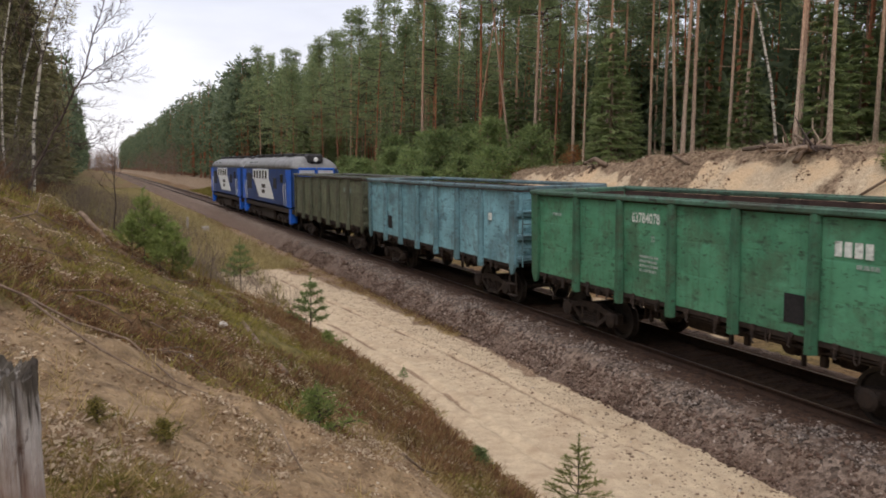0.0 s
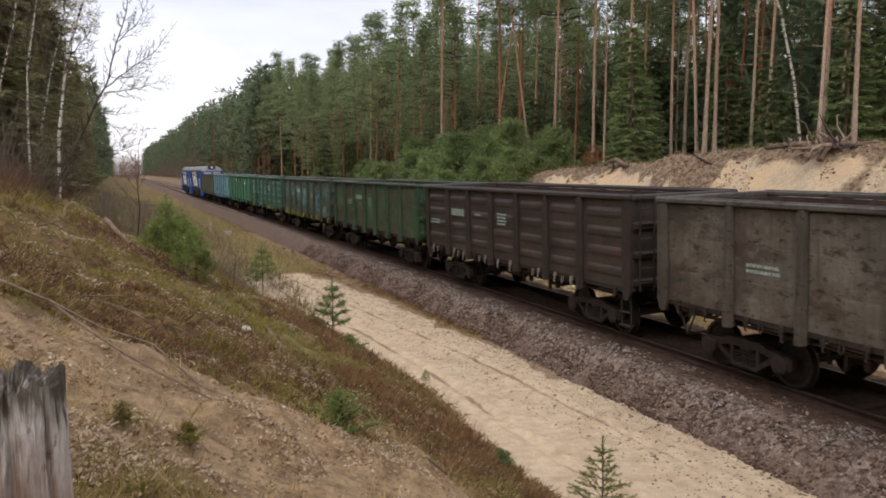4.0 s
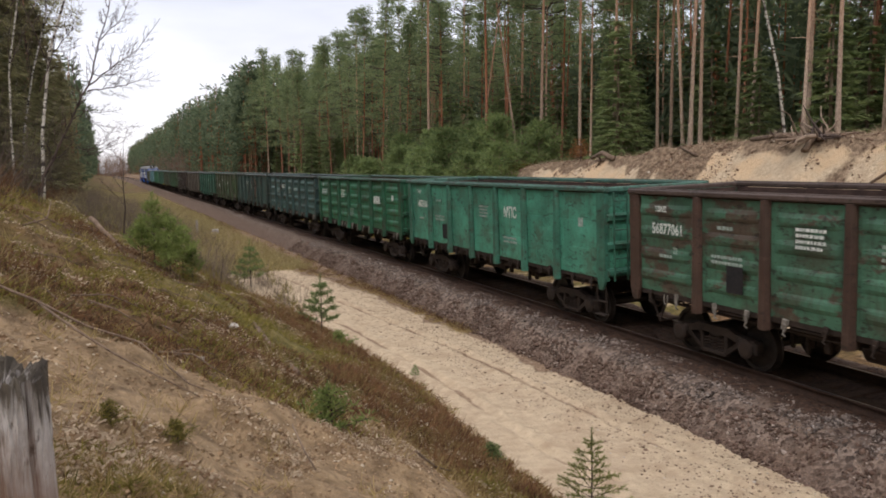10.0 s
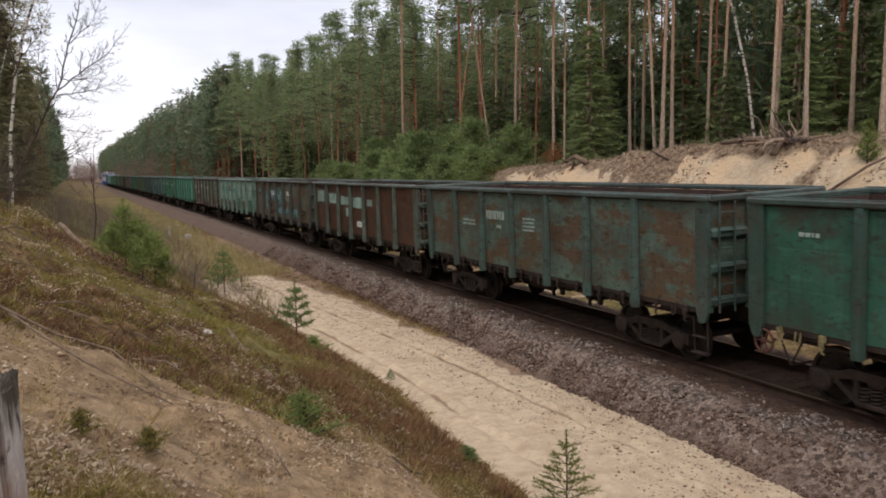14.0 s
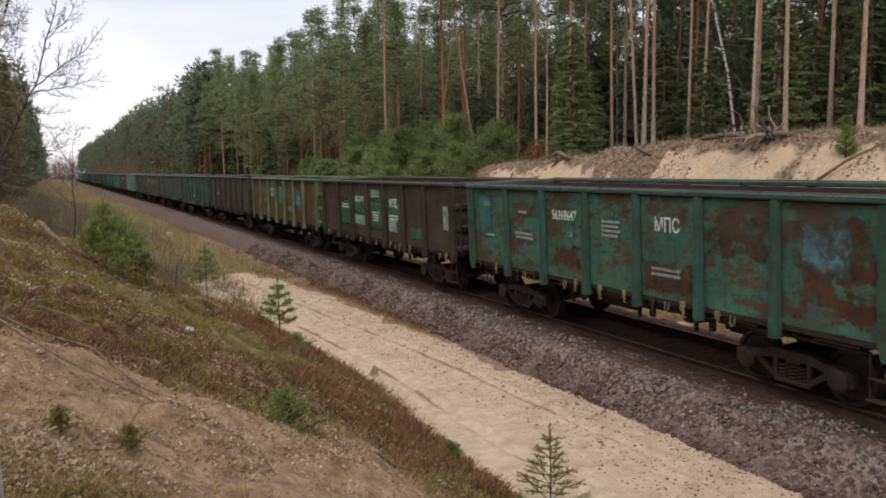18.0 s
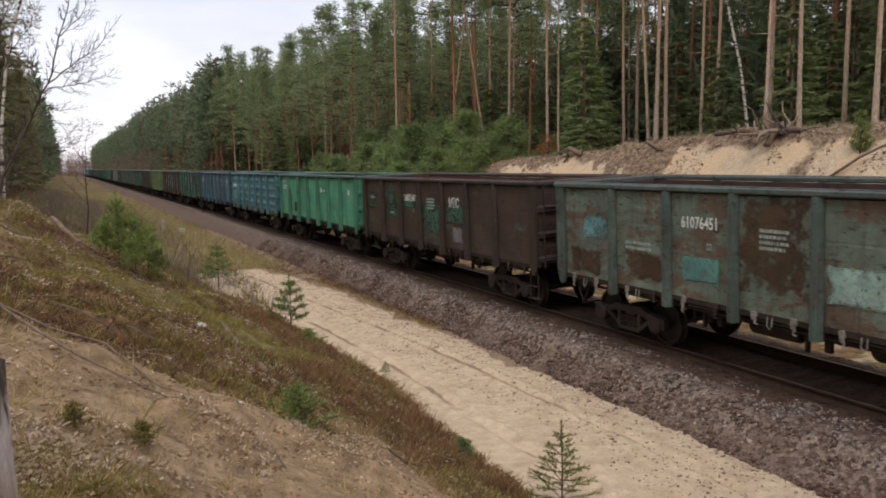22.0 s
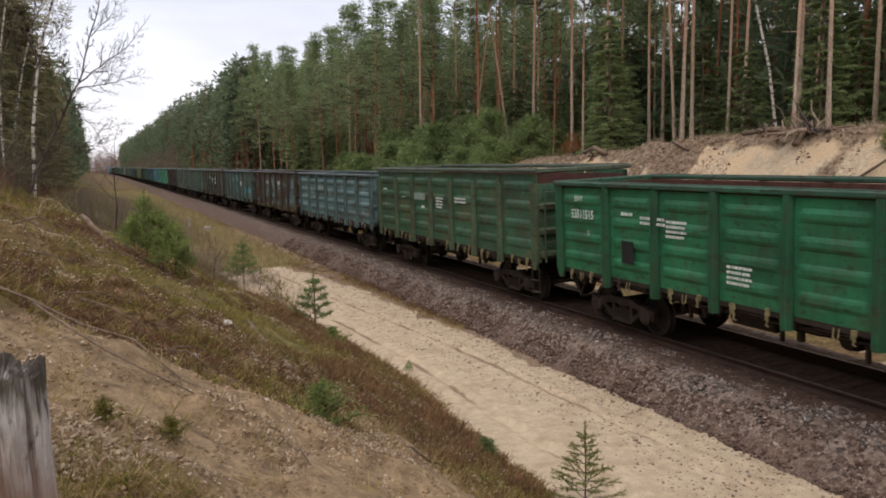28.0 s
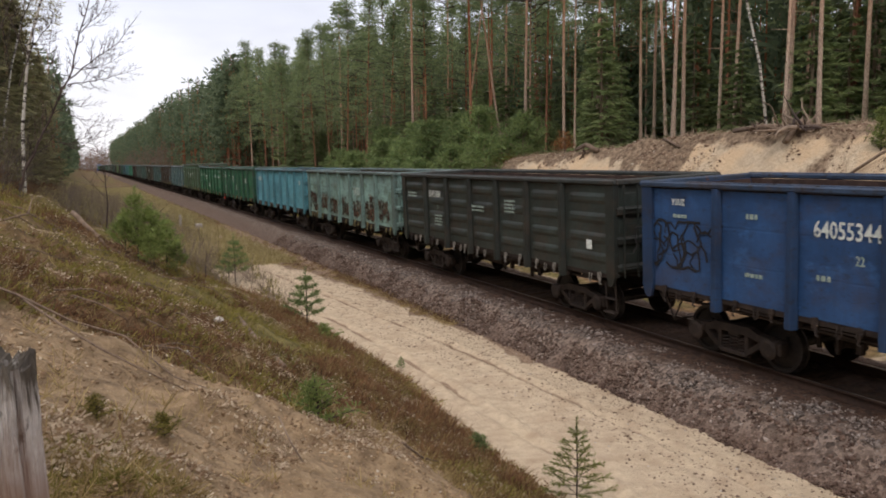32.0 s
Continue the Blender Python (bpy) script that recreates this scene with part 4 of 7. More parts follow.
SMALL = (("pair", 3.46, 2.25, S), ("block", 0, 2.75, S), ("pair", -1.73, 1.9, S), ("line", 3.5, 2.8, S), ("line", 5.2, 2.1, S))
BARE = (("pair", 3.46, 2.3, S), ("line", -3.5, 2.5, S))
NUM = (("number", 1.73, 2.72, S), ("short", 1.6, 2.4, S), ("pair", 3.4, 2.5, S), ("block", 0, 2.7, S))
FLEET = [
    livery("olive", (106, 112, 90), (92, 96, 76), .3, .15, .4, "dull olive green open freight wagon with rusty seams", marks=(("square", -3.6, 2.9, S), ("square", -4.6, 2.9, S)), taller=.09),
    livery("sky", (120, 168, 178), (104, 148, 158), .4, .14, .3, "faded light blue open freight wagon with scuffed paint", marks=(("square", -4.9, 2.6, N), ("plate", 3.9, 1.85, B)), taller=.06),
    livery("leaf", (74, 134, 102), (86, 146, 114), .4, .08, .3, "bright green open freight wagon with scratched paint", words=no("63784078", 1.73, 2.92, .28, N), marks=(("block", 1.6, 2.2, S), ("line", 5.2, 2.9, S), ("mark", -3.3, 2.85, N), ("line", -3.6, 2.6, S), ("plate", -2.2, 1.75, B))),
    livery("leafmark", (68, 116, 96), (80, 128, 106), .4, .12, .4, "green open freight wagon with white owner letters", words=mps(-1.73, 2.5), blocks=((-1.73, 2.6, 1.1, .55, "bluegreen"),), marks=(("number", 5.2, 2.6, S), ("block", 0, 2.4, S), ("square", -5.4, 2.5, S), ("plate", 3.6, 1.9, B)), latch="yellowlatch", ribs=1),
    livery("bluepatch", (78, 90, 70), (104, 142, 142), .45, .2, .45, "dark teal open freight wagon repainted light blue in places", words=no("61021283", 1.73, 2.62, .3), marks=(("mark", -2.0, 2.5, S), ("pair", 3.4, 2.5, S), ("block", 0, 2.7, S)), blocks=((-5.2, 2.7, 1.3, .5, "sky"), (5.5, 2.7, .8, .6, "sky"), (3.46, 2.5, 1.2, 1.2, "sky"), (1.73, 2.45, 1.2, 1.0, "sky"), (0, 2.3, 1.4, 1.3, "sky"), (-3.46, 2.2, 1.4, 1.5, "sky"), (-5.0, 1.75, .7, .5, "sky")), latch="yellowlatch"),
    livery("moss", (62, 96, 66), (84, 78, 62), .5, .18, .45, "dull green open freight wagon streaked with brown", marks=NUM),
    livery("umber", (58, 50, 46), (80, 62, 54), .35, .25, .4, "dark brown open freight wagon with pressed sides", ribs=1, marks=(("pair", 5.4, 2.25, S), ("number", 3.3, 2.6, S), ("block", 0, 2.7, S), ("line", 1.7, 2.6, S)), handwheel="inner"),
    livery("taupe", (98, 92, 82), (76, 68, 60), .4, .25, .45, "grey brown weathered open freight wagon", marks=BARE),
    livery("teal", (44, 98, 80), (50, 106, 86), .3, .06, .35, "dark teal green open freight wagon with white markings", marks=NUM + (("pair", -1.5, 2.75, N),), inside="redinside"),
    livery("camo", (80, 76, 66), (80, 96, 64), .45, .22, .35, "brown and green patchwork open freight wagon with green posts", trim=(64, 84, 56), words=no("60805884", 1.73, 2.66), blocks=((3.46, 2.4, 1.0, 1.4, "red"), (3.9, 2.3, .5, .35, "pale"), (5.5, 1.7, .5, .5, "grass"), (-1.73, 1.85, 1.4, .8, "grass"), (-1.5, 1.75, .7, .5, "pale"), (.9, 1.9, 1.0, .7, "grass"), (-5.4, 2.3, 1.4, 1.4, "grass")), marks=(("line", 5.2, 2.9, S), ("pair", -1.73, 2.65, N), ("block", 0, 2.7, S), ("square", 4.0, 2.3, N)), inside="redinside"),
    livery("deep", (52, 78, 72), (46, 66, 62), .35, .08, .35, "dark teal open freight wagon with reddish repaired bays", blocks=((-.25, 2.35, .75, 1.6, "red"), (-1.75, 2.35, 1.1, 1.75, "red")), words=no("55118657", 1.73, 2.66), marks=(("short", 1.6, 2.4, S), ("pair", 3.4, 2.5, S), ("block", 0, 2.7, S)), inside="redinside"),
    livery("slate", (60, 94, 90), (46, 72, 72), .4, .1, .4, "dark blue green open freight wagon with pressed sides", ribs=1, words=no("64902018", 1.73, 2.66), marks=(("pair", 3.4, 2.5, S), ("block", 0, 2.7, S), ("pair", -1.6, 2.7, S), ("line", 5.3, 3.0, S))),
    livery("fern", (44, 108, 78), (52, 118, 86), .3, .08, .38, "green open freight wagon with pressed sides and white marks", ribs=1, words=no("56737653", 5.25, 2.62) + (UZ,), marks=( ("block", 1.73, 2.85, N), ("sign", -3.46, 2.55, N), ("square", -5.5, 2.7, N), ("block", .3, 2.0, S))),
    livery("jade", (70, 140, 116), (80, 150, 126), .35, .08, .35, "jade green open freight wagon with white letters", words=no("54876360", 5.1, 2.52, .31) + mps(-1.73, 2.5) + (UZ,), marks=SMALL + (("square", -5.4, 2.6, S), ("plate", 3.1, 1.75, B))),
    livery("brownjade", (66, 106, 84), (84, 66, 56), .46, .2, .4, "green open freight wagon with brown edges and pressed sides", trim=(88, 66, 56), ribs=1, words=no("56877061", 5.2, 2.56) + mps(-1.73, 2.5) + (UZ,), marks=SMALL + (("block", 1.6, 2.9, N), ("plate", 3.3, 1.85, B))),
    livery("mint", (148, 182, 162), (112, 140, 124), .36, .1, .35, "pale mint green open freight wagon stained dark below", trim=(116, 150, 134), words=(("53598215", 1.73, 2.68, .29, S),), blocks=((1.73, 2.75, 1.3, .36, "dark"), (0, 2.62, 1.4, .32, "teal"), (5.4, 1.6, 1.5, .5, "stain"), (3.46, 1.6, 1.5, .55, "stain"), (1.73, 1.58, 1.5, .5, "stain"), (0, 1.6, 1.5, .55, "stain"), (-1.73, 1.7, 1.5, .7, "green"), (-3.46, 1.65, 1.5, .6, "stain"), (-5.4, 1.7, 1.5, .7, "green"), (5.3, 2.7, .7, .4, "teal"), (3.46, 2.65, .8, .4, "teal")), marks=()),
    livery("rustblue", (92, 96, 80), (90, 66, 48), .46, .3, .42, "rusty brown open freight wagon with pale blue remnants", trim=(76, 82, 74), words=no("55020609", 1.73, 2.62, .3), blocks=((5.4, 2.75, .5, .5, "sky"), (3.4, 2.3, .7, 1.3, "sky"), (1.73, 2.6, 1.3, .7, "sky"), (0, 2.4, 1.4, 1.2, "sky"), (0, 1.75, 1.5, .45, "sky"), (-1.73, 1.72, 1.5, .42, "sky"), (-3.46, 1.68, 1.3, .5, "sky"), (-5.0, 1.7, .9, .5, "brown"), (1.73, 1.8, 1.3, .7, "brown")), marks=(("mark", -1.9, 2.75, N), ("pair", -1.73, 2.5, S))),
    livery("rustmint", (84, 52, 36), (62, 42, 32), .45, .35, .45, "heavily rusted open freight wagon with pale green remnants", trim=(88, 104, 92), blocks=((5.4, 2.8, 1.2, .6, "pale"), (3.46, 2.75, 1.4, .5, "pale"), (1.73, 2.7, 1.2, .4, "pale"), (0, 2.65, 1.3, .5, "pale"), (1.4, 2.2, .5, .4, "pale"), (-1.5, 2.7, .7, .3, "pale")), marks=(("mark", -.2, 1.75, N),)),
    livery("darkteal", (86, 108, 96), (92, 70, 50), .5, .22, .4, "dull teal open freight wagon stained with rust", trim=(72, 96, 88), marks=NUM),
    livery("bottle", (50, 100, 82), (54, 76, 64), .42, .1, .35, "dark green open freight wagon with white number", trim=(58, 88, 78), words=no("59727248", 1.73, 2.62, .34), marks=(("line", 5.2, 2.9, S), ("pair", 3.4, 2.6, S), ("block", -.2, 2.6, S), ("pair", 0, 1.85, N)), latch="latch", handwheel="redinside"),
    livery("umbergreen", (80, 74, 64), (66, 94, 80), .4, .28, .45, "brown open freight wagon with faded green areas", marks=BARE),
    livery("orange", (106, 60, 40), (98, 114, 86), .42, .3, .3, "rust orange open freight wagon with light green posts", trim=(106, 134, 88), blocks=((-3.3, 2.5, .8, .85, "teal"), (.0, 2.7, .8, .8, "teal"), (1.7, 2.7, .9, .5, "pale"), (-1.8, 1.9, .5, .35, "aqua")), marks=BARE),
    livery("letteredbrown", (78, 69, 60), (64, 60, 54), .4, .22, .4, "brown open freight wagon with green lettered blocks", words=no("56214778", 1.73, 2.65, .28) + mps(-1.73, 2.55), blocks=((3.4, 2.2, 1.2, 1.1, "green"), (1.73, 2.6, 1.35, .8, "green"), (0, 2.2, 1.3, 1.1, "green"), (-1.73, 2.5, 1.3, .8, "green"), (0, 3.0, .9, .32, "pale"), (1.73, 1.95, 1.2, .4, "pale"), (-1.6, 1.9, .8, .5, "pale"), (-5.9, 2.4, .45, .8, "pale"), (-3.7, 1.75, 1.1, .4, "green")), marks=(("block", 0, 2.3, N), ("pair", -1.73, 2.25, N), ("pair", 3.4, 2.5, N)), latch="latch"),
    livery("patchedteal", (66, 116, 98), (84, 62, 46), .46, .2, .35, "teal green open freight wagon with brown bare patches", words=no("56368647", 1.73, 2.7) + mps(-1.73, 2.65, .36) + (UZD,), marks=SMALL, blocks=((5.5, 2.6, .8, 1.2, "bluegreen"), (1.73, 1.85, 1.2, .5, "rust"), (-3.46, 2.7, 1.4, .8, "brown"), (-5.4, 2.3, 1.5, 1.6, "rust"), (-5.2, 2.6, .9, .8, "sky"), (-1.73, 1.75, 1.4, .6, "brown")), latch="latch"),
    livery("blue", (86, 130, 148), (74, 112, 128), .45, .2, .5, "weathered blue open freight wagon with rusty lower edge", words=no("53169280", 5.2, 2.68, .34) + (UZ,), marks=(("square", -3.2, 2.85, S), ("line", -3.7, 2.8, S), ("square", -5.4, 2.8, N), ("plate", 3.4, 1.85, B))),
    livery("turquoise", (88, 142, 152), (72, 112, 122), .4, .12, .38, "turquoise blue open freight wagon with pressed sides", trim=(78, 136, 140), ribs=1, marks=(("number", 5.2, 2.6, N), ("pair", 5.1, 2.0, S), ("block", 1.7, 2.7, S), ("square", -5.4, 2.7, S)), latch="latch"),
    livery("seafoam", (86, 164, 130), (94, 172, 138), .3, .0, .12, "clean bright seafoam green open freight wagon", words=no("60029139", 5.2, 2.68, .3) + (UZ,), marks=(("square", -1.4, 2.75, N), ("line", -1.9, 2.75, N), ("square", -5.4, 2.75, N), ("plate", 3.3, 1.8, B), ("short", 3.6, 2.6, S), ("pair", 4.9, 2.0, S)), inside="redinside"),
    livery("maroon", (74, 60, 54), (64, 100, 88), .30, .25, .4, "dark maroon brown open freight wagon with green lettered blocks", words=no("56875347", 1.73, 2.68) + mps(-1.73, 2.6, .38), blocks=((5.4, 2.6, .9, .6, "oldgreen"), (3.4, 2.5, 1.1, 1.0, "oldgreen"), (1.73, 2.65, 1.35, .45, "oldgreen"), (0, 2.2, 1.4, 1.0, "oldgreen"), (-1.73, 2.4, 1.4, .6, "oldgreen"), (-1.9, 1.75, .7, .5, "grey")), marks=(("block", 0, 2.8, S), ("line", 3.4, 2.2, S), ("line", 5.4, 2.7, S)), inside="redinside"),
    livery("greygreen", (112, 126, 112), (98, 80, 66), .47, .22, .4, "grey green open freight wagon blotched with rust", trim=(84, 102, 94), words=no("61076451", 1.73, 2.68), blocks=((4.9, 2.5, 1.0, .5, "sky"), (0, 2.5, 1.4, 1.6, "brown"), (-3.46, 2.2, 1.4, 1.2, "brown"), (3.3, 1.8, 1.2, .6, "brown"), (5.3, 1.7, 1.2, .6, "brown"), (-1.73, 2.0, 1.4, .6, "pale"), (1.73, 1.9, 1.0, .5, "teal"), (-5.4, 2.1, 1.2, .8, "grey")), marks=SMALL[:3], latch="greylatch"),
    livery("greyteal", (104, 124, 112), (102, 90, 78), .48, .2, .4, "grey green open freight wagon with white marks", trim=(78, 106, 98), words=no("62573048", 1.73, 2.7, .26) + (UZD,), marks=(("pair", 0, 2.3, S), ("line", 3.4, 2.8, S), ("sign", -1.73, 2.35, N), ("pair", -1.73, 1.85, S), ("square", -3.7, 2.95, B)), inside="redinside", latch="greylatch"),
    livery("loden", (80, 76, 62), (58, 92, 76), .46, .25, .45, "dark loden open freight wagon with green lettered blocks", ribs=1, words=no("53521829", 1.73, 2.62) + mps(-1.73, 2.55, .38), blocks=((1.73, 2.3, 1.4, 1.4, "oldgreen"), (0, 2.4, 1.4, 1.3, "oldgreen"), (-1.73, 2.4, 1.4, 1.2, "oldgreen"), (3.46, 2.1, 1.2, .6, "oldgreen"), (5.3, 2.0, .8, .5, "teal")), marks=(("block", .0, 2.75, N), ("pair", -1.73, 2.3, N), ("plate", -1.6, 1.9, B), ("line", 5.3, 2.9, S), ("line", 3.4, 2.6, S))),
    livery("squares", (98, 112, 104), (84, 92, 86), .42, .14, .38, "grey green open freight wagon with light blue squares", trim=(72, 100, 96), blocks=((2.95, 2.3, .45, .8, "aqua"), (.15, 2.85, .75, .6, "aqua"), (0, 1.95, 1.25, .5, "aqua"), (-3.75, 1.9, 1.05, .5, "aqua"), (-5.2, 2.0, 1.5, .5, "aqua"), (1.2, 3.0, .3, .3, "aqua")), marks=(("number", 1.73, 2.75, S), ("sign", -1.6, 2.45, N), ("plate", -2.0, 2.0, B), ("line", -5.3, 2.0, B)), latch="greylatch"),
    livery("rustsky", (84, 72, 60), (110, 158, 166), .43, .28, .35, "rust brown open freight wagon with pale blue remnants", blocks=((5.5, 2.4, .9, 1.75, "red"), (1.6, 2.4, 1.2, .7, "sky"), (-.1, 1.95, 1.4, .5, "sky")), marks=(("number", 1.73, 2.75, S), ("block", 0, 2.8, S), ("mark", -1.7, 2.75, N), ("pair", -1.73, 2.5, S)), latch="latch"),
    livery("streakteal", (108, 146, 146), (90, 98, 92), .42, .18, .4, "light teal open freight wagon streaked with grime", ribs=1, marks=NUM),
    livery("tallgreen", (60, 106, 78), (88, 98, 70), .42, .12, .38, "tall green and olive open freight wagon with pressed sides", trim=(84, 104, 76), ribs=1, taller=.3, marks=(("number", 1.73, 2.75, S), ("short", 1.5, 2.4, N), ("block", 0, 2.75, N), ("pair", -1.73, 2.8, N), ("line", 5.4, 2.95, N), ("line", 3.4, 2.7, S)), latch="latch", inside="redinside"),
    livery("emerald", (40, 118, 78), (50, 104, 72), .3, .06, .3, "emerald green open freight wagon with white markings", ribs=1, words=no("53511515", 5.25, 2.6, .28) + mps(-3.46, 2.55, .42) + (UZ,), marks=(("block", 1.9, 2.72, N), ("block", .2, 2.0, N), ("pair", 2.6, 2.75, N), ("plate", 3.5, 1.95, B), ("square", -5.2, 2.6, N), ("line", 3.46, 2.8, N)), latch="latch", inside="redinside"),
    livery("emeraldmark", (42, 114, 78), (50, 104, 74), .3, .05, .28, "green open freight wagon with big white marks", trim=(48, 94, 72), words=no("56619786", 5.25, 2.68, .3) + (UZ,), marks=(("line", 3.46, 2.85, N), ("block", 1.73, 2.8, N), ("short", 1.73, 2.35, N), ("block", .7, 2.1, N), ("sign", -3.46, 2.55, N), ("plate", 3.3, 1.95, B), ("block", 5.3, 2.0, S)), latch="latch", handwheel="redwheel", inside="redinside"),
    livery("azure", (104, 176, 190), (112, 182, 194), .35, .06, .13, "light sky blue open freight wagon with small rust spots", words=(("62255880", 5.2, 2.72, .3, N),), marks=(("square", -5.4, 2.75, N), ("short", 4.9, 2.4, S)), blocks=((3.1, 2.0, .35, .35, "red"),), latch="greylatch"),
    livery("peelmint", (150, 188, 178), (104, 130, 112), .4, .28, .3, "pale teal open freight wagon with peeling rusty patches", words=no("56275977", 1.73, 2.68, .29, S)[:1] + mps(-1.73, 2.45, .4), blocks=tuple((y + d, z, w, h, "rust") for y, d, z, w, h in ((5.4, .1, 2.0, 1.3, .8), (5.4, -.3, 1.6, .8, .4), (3.46, 0, 1.95, 1.4, .8), (1.73, .1, 1.8, 1.4, .7), (0, -.1, 1.75, 1.4, .6), (0, .2, 2.1, .6, .4), (-1.73, 0, 1.85, 1.5, .8), (-3.46, .1, 1.8, 1.4, .8), (-3.46, -.2, 2.2, .8, .5), (-5.1, 0, 1.9, 1.2, .9))), marks=BARE, latch="latch"),
    livery("charcoal", (54, 63, 58), (48, 55, 51), .3, .04, .3, "charcoal green open freight wagon with pressed sides", ribs=1, words=no("55431084", 3.46, 2.72), marks=(("pair", .2, 2.55, S), ("block", -1.73, 2.8, S), ("pair", 5.4, 2.8, S), ("square", -5.5, 1.95, N), ("block", 3.2, 2.1, S))),
    livery("navy", (46, 82, 128), (54, 92, 138), .3, .0, .18, "clean blue open freight wagon with white markings and scrawled paint", words=no("64055344", 1.6, 2.66, .36) + (UZ,), marks=(("line", 5.3, 2.8, S), ("line", 3.4, 1.85, S), ("short", 3.5, 2.9, S), ("short", 2.0, 2.0, S)), scrawl=True, latch="iron"),
]
for spec in FLEET:
    k = spec["kind"]
    spec["base"] = [v * (1.04 if len(TRAIN) < 15 else 0.92) for v in spec["base"]]
    spec["coat"] = paint("paint_" + k, spec["base"], spec["alt"], spec["patches"], spec["rust"], spec["dirt"])
    # Trim darker than the panels; part of it stands for shadows beside the posts.
    t = spec["trim_base"] = [v * 0.86 for v in spec["trim"]] if spec["trim"] else [v * 0.76 for v in spec["base"]]
    spec["trim"] = paint("trim_" + k, t, None, 0, spec["rust"] * 0.7, spec["dirt"])
    spec["top"] = paint("top_" + k, [0.72 * v + 26 for v in spec["trim_base"]], None, 0, 0.22, 0.4)
    spec["latch"] = M[spec.get("latch") or ("greylatch" if spec["ribs"] else "iron")]
    spec["inside"] = M[spec.get("inside", "inner")]
    TRAIN.append((wagon(spec), 39.54 - 13.92 * len(TRAIN)))


# ---- two diesel locomotives at the head ----
# Body blue is darkened for its shaded sides; the lit ends get brighter blue.
M["locoblue"] = plain("shaded_glossy_blue_locomotive_paint", (30, 54, 100), (42, 72, 126), 2, 0.4, 0, 0.1)
M["locobright"] = plain("bright_blue_step_and_lit_end_paint", (26, 88, 188), (38, 104, 206), 3, 0.4, 0, 0.1)
M["locowhite"] = plain("white_panel_paint", (206, 208, 206), (228, 230, 228), 3, 0.5, 0, 0.1)
M["locogrey"] = plain("grey_roof_paint", (96, 96, 96), (138, 138, 136), 2, 0.6, 0, 0.15)
M["locoroof"] = plain("sooty_black_roof", (36, 36, 38), (62, 60, 60), 2, 0.8, 0, 0.2)


def glass():
    n = Nodes("dark_cab_glass")
    return n.done(lin(24, 28, 32), 0.06)


M["glass"] = glass()


def lamp_glow():
    n = Nodes("lit_headlamp")
    n.bsdf.inputs["Emission Color"].default_value = (1, 0.96, 0.86, 1)
    n.bsdf.inputs["Emission Strength"].default_value = 0.05
    return n.done(lin(200, 200, 196), 0.2)


M["lamp"] = lamp_glow()
# Windscreens: the sky's reflection painted on as a pale, smooth surface.
M["skyglare"] = plain("pale_sky_reflection_on_glass", (196, 200, 204), (224, 228, 232), 2, 0.12, 0, 0.05)
# sections along the body: y, half width, height where the roof begins, height of the roof
HULL = [(-8.5, 1.12, 3.78, 3.82), (-8.44, 1.28, 3.84, 3.96), (-8.3, 1.4, 3.84, 4.2), (-8.0, 1.45, 3.82, 4.48), (-7.6, 1.475, 3.8, 4.62), (-7.0, 1.475, 3.8, 4.67), (-3, 1.475, 3.8, 4.7), (0, 1.475, 3.8, 4.7)]
HULL = HULL + [(-y, w, a, b) for y, w, a, b in reversed(HULL[:-1])]


def hull(lower):
    g, rings = Geo(), []
    for y, w, a, b in HULL:
        if lower:
            pts = [(-w, 1.5), (-w - 0.005, 1.7), (-w, a), (w, a), (w + 0.005, 1.7), (w, 1.5)]
        else:
            pts = [(w * math.cos(k * math.pi / 10) if 0 < k < 10 else w * (1 if k == 0 else -1), a + (b - a) * math.sin(k * math.pi / 10) ** 0.85) for k in range(11)]
        rings.append([(x, y, z) for x, z in pts])
    n = len(rings[0])
    for r in rings:
        g.v += r
    for j in range(len(rings) - 1):
        for i in range(n):
            g.f.append((j * n + i, j * n + (i + 1) % n, (j + 1) * n + (i + 1) % n, (j + 1) * n + i))
    g.f += [tuple(range(n)), tuple(range((len(rings) - 1) * n, len(rings) * n))]
    return g.mesh("body" if lower else "roof", not lower)


BODY, ROOF = hull(True), hull(False)
WHITE = Geo().prism([(-2.6, 3.04), (2.75, 3.04), (0.8, 1.78), (-4.2, 1.78)], 0, -0.008, 0.008).mesh("white_panel")
VENTFRAME = Geo().box((0, 0, 0), (0.03, 5.6, 0.72), 0.01).mesh("vent_surround")
LOUVRE = Geo().box((0, 0, 0), (0.04, 0.56, 0.56), 0.02).mesh("louvre")
LOGO = Geo().box((0, 0, 0.12), (0.012, 0.7, 0.16), 0.003).box((0, 0.05, -0.12), (0.012, 0.5, 0.16), 0.003).mesh("plain_mark")
DOOR = Geo().box((0, 0, 0), (0.03, 0.75, 1.75), 0.02).box((0.012, 0, 0.42), (0.02, 0.5, 0.5), 0.02).mesh("cab_door")
SIDEWIN = Geo().box((0, 0, 0), (0.03, 0.7, 0.55), 0.03).mesh("side_window")
SCREEN = Geo().box((0, 0, 0), (0.96, 0.04, 0.58), 0.06).mesh("windscreen")
SCREENRIM = Geo().box((0, 0, -0.31), (1.12, 0.05, 0.10), 0.02).box((0, 0, 0.34), (1.1, 0.06, 0.14), 0.02).box((0.51, 0, 0), (0.09, 0.06, 0.66), 0.02).box((-0.51, 0, 0), (0.09, 0.06, 0.66), 0.02).mesh("windscreen_rim")
HOOD = Geo().box((0, 0, 0), (0.95, 1.2, 0.6), 0.16).mesh("headlamp_hood")
LENS = Geo().lathe([(0, 0.0), (0, 0.17), (0.05, 0.19), (0.08, 0.15), (0.09, 0.0)], 1, 16).mesh("headlamp")
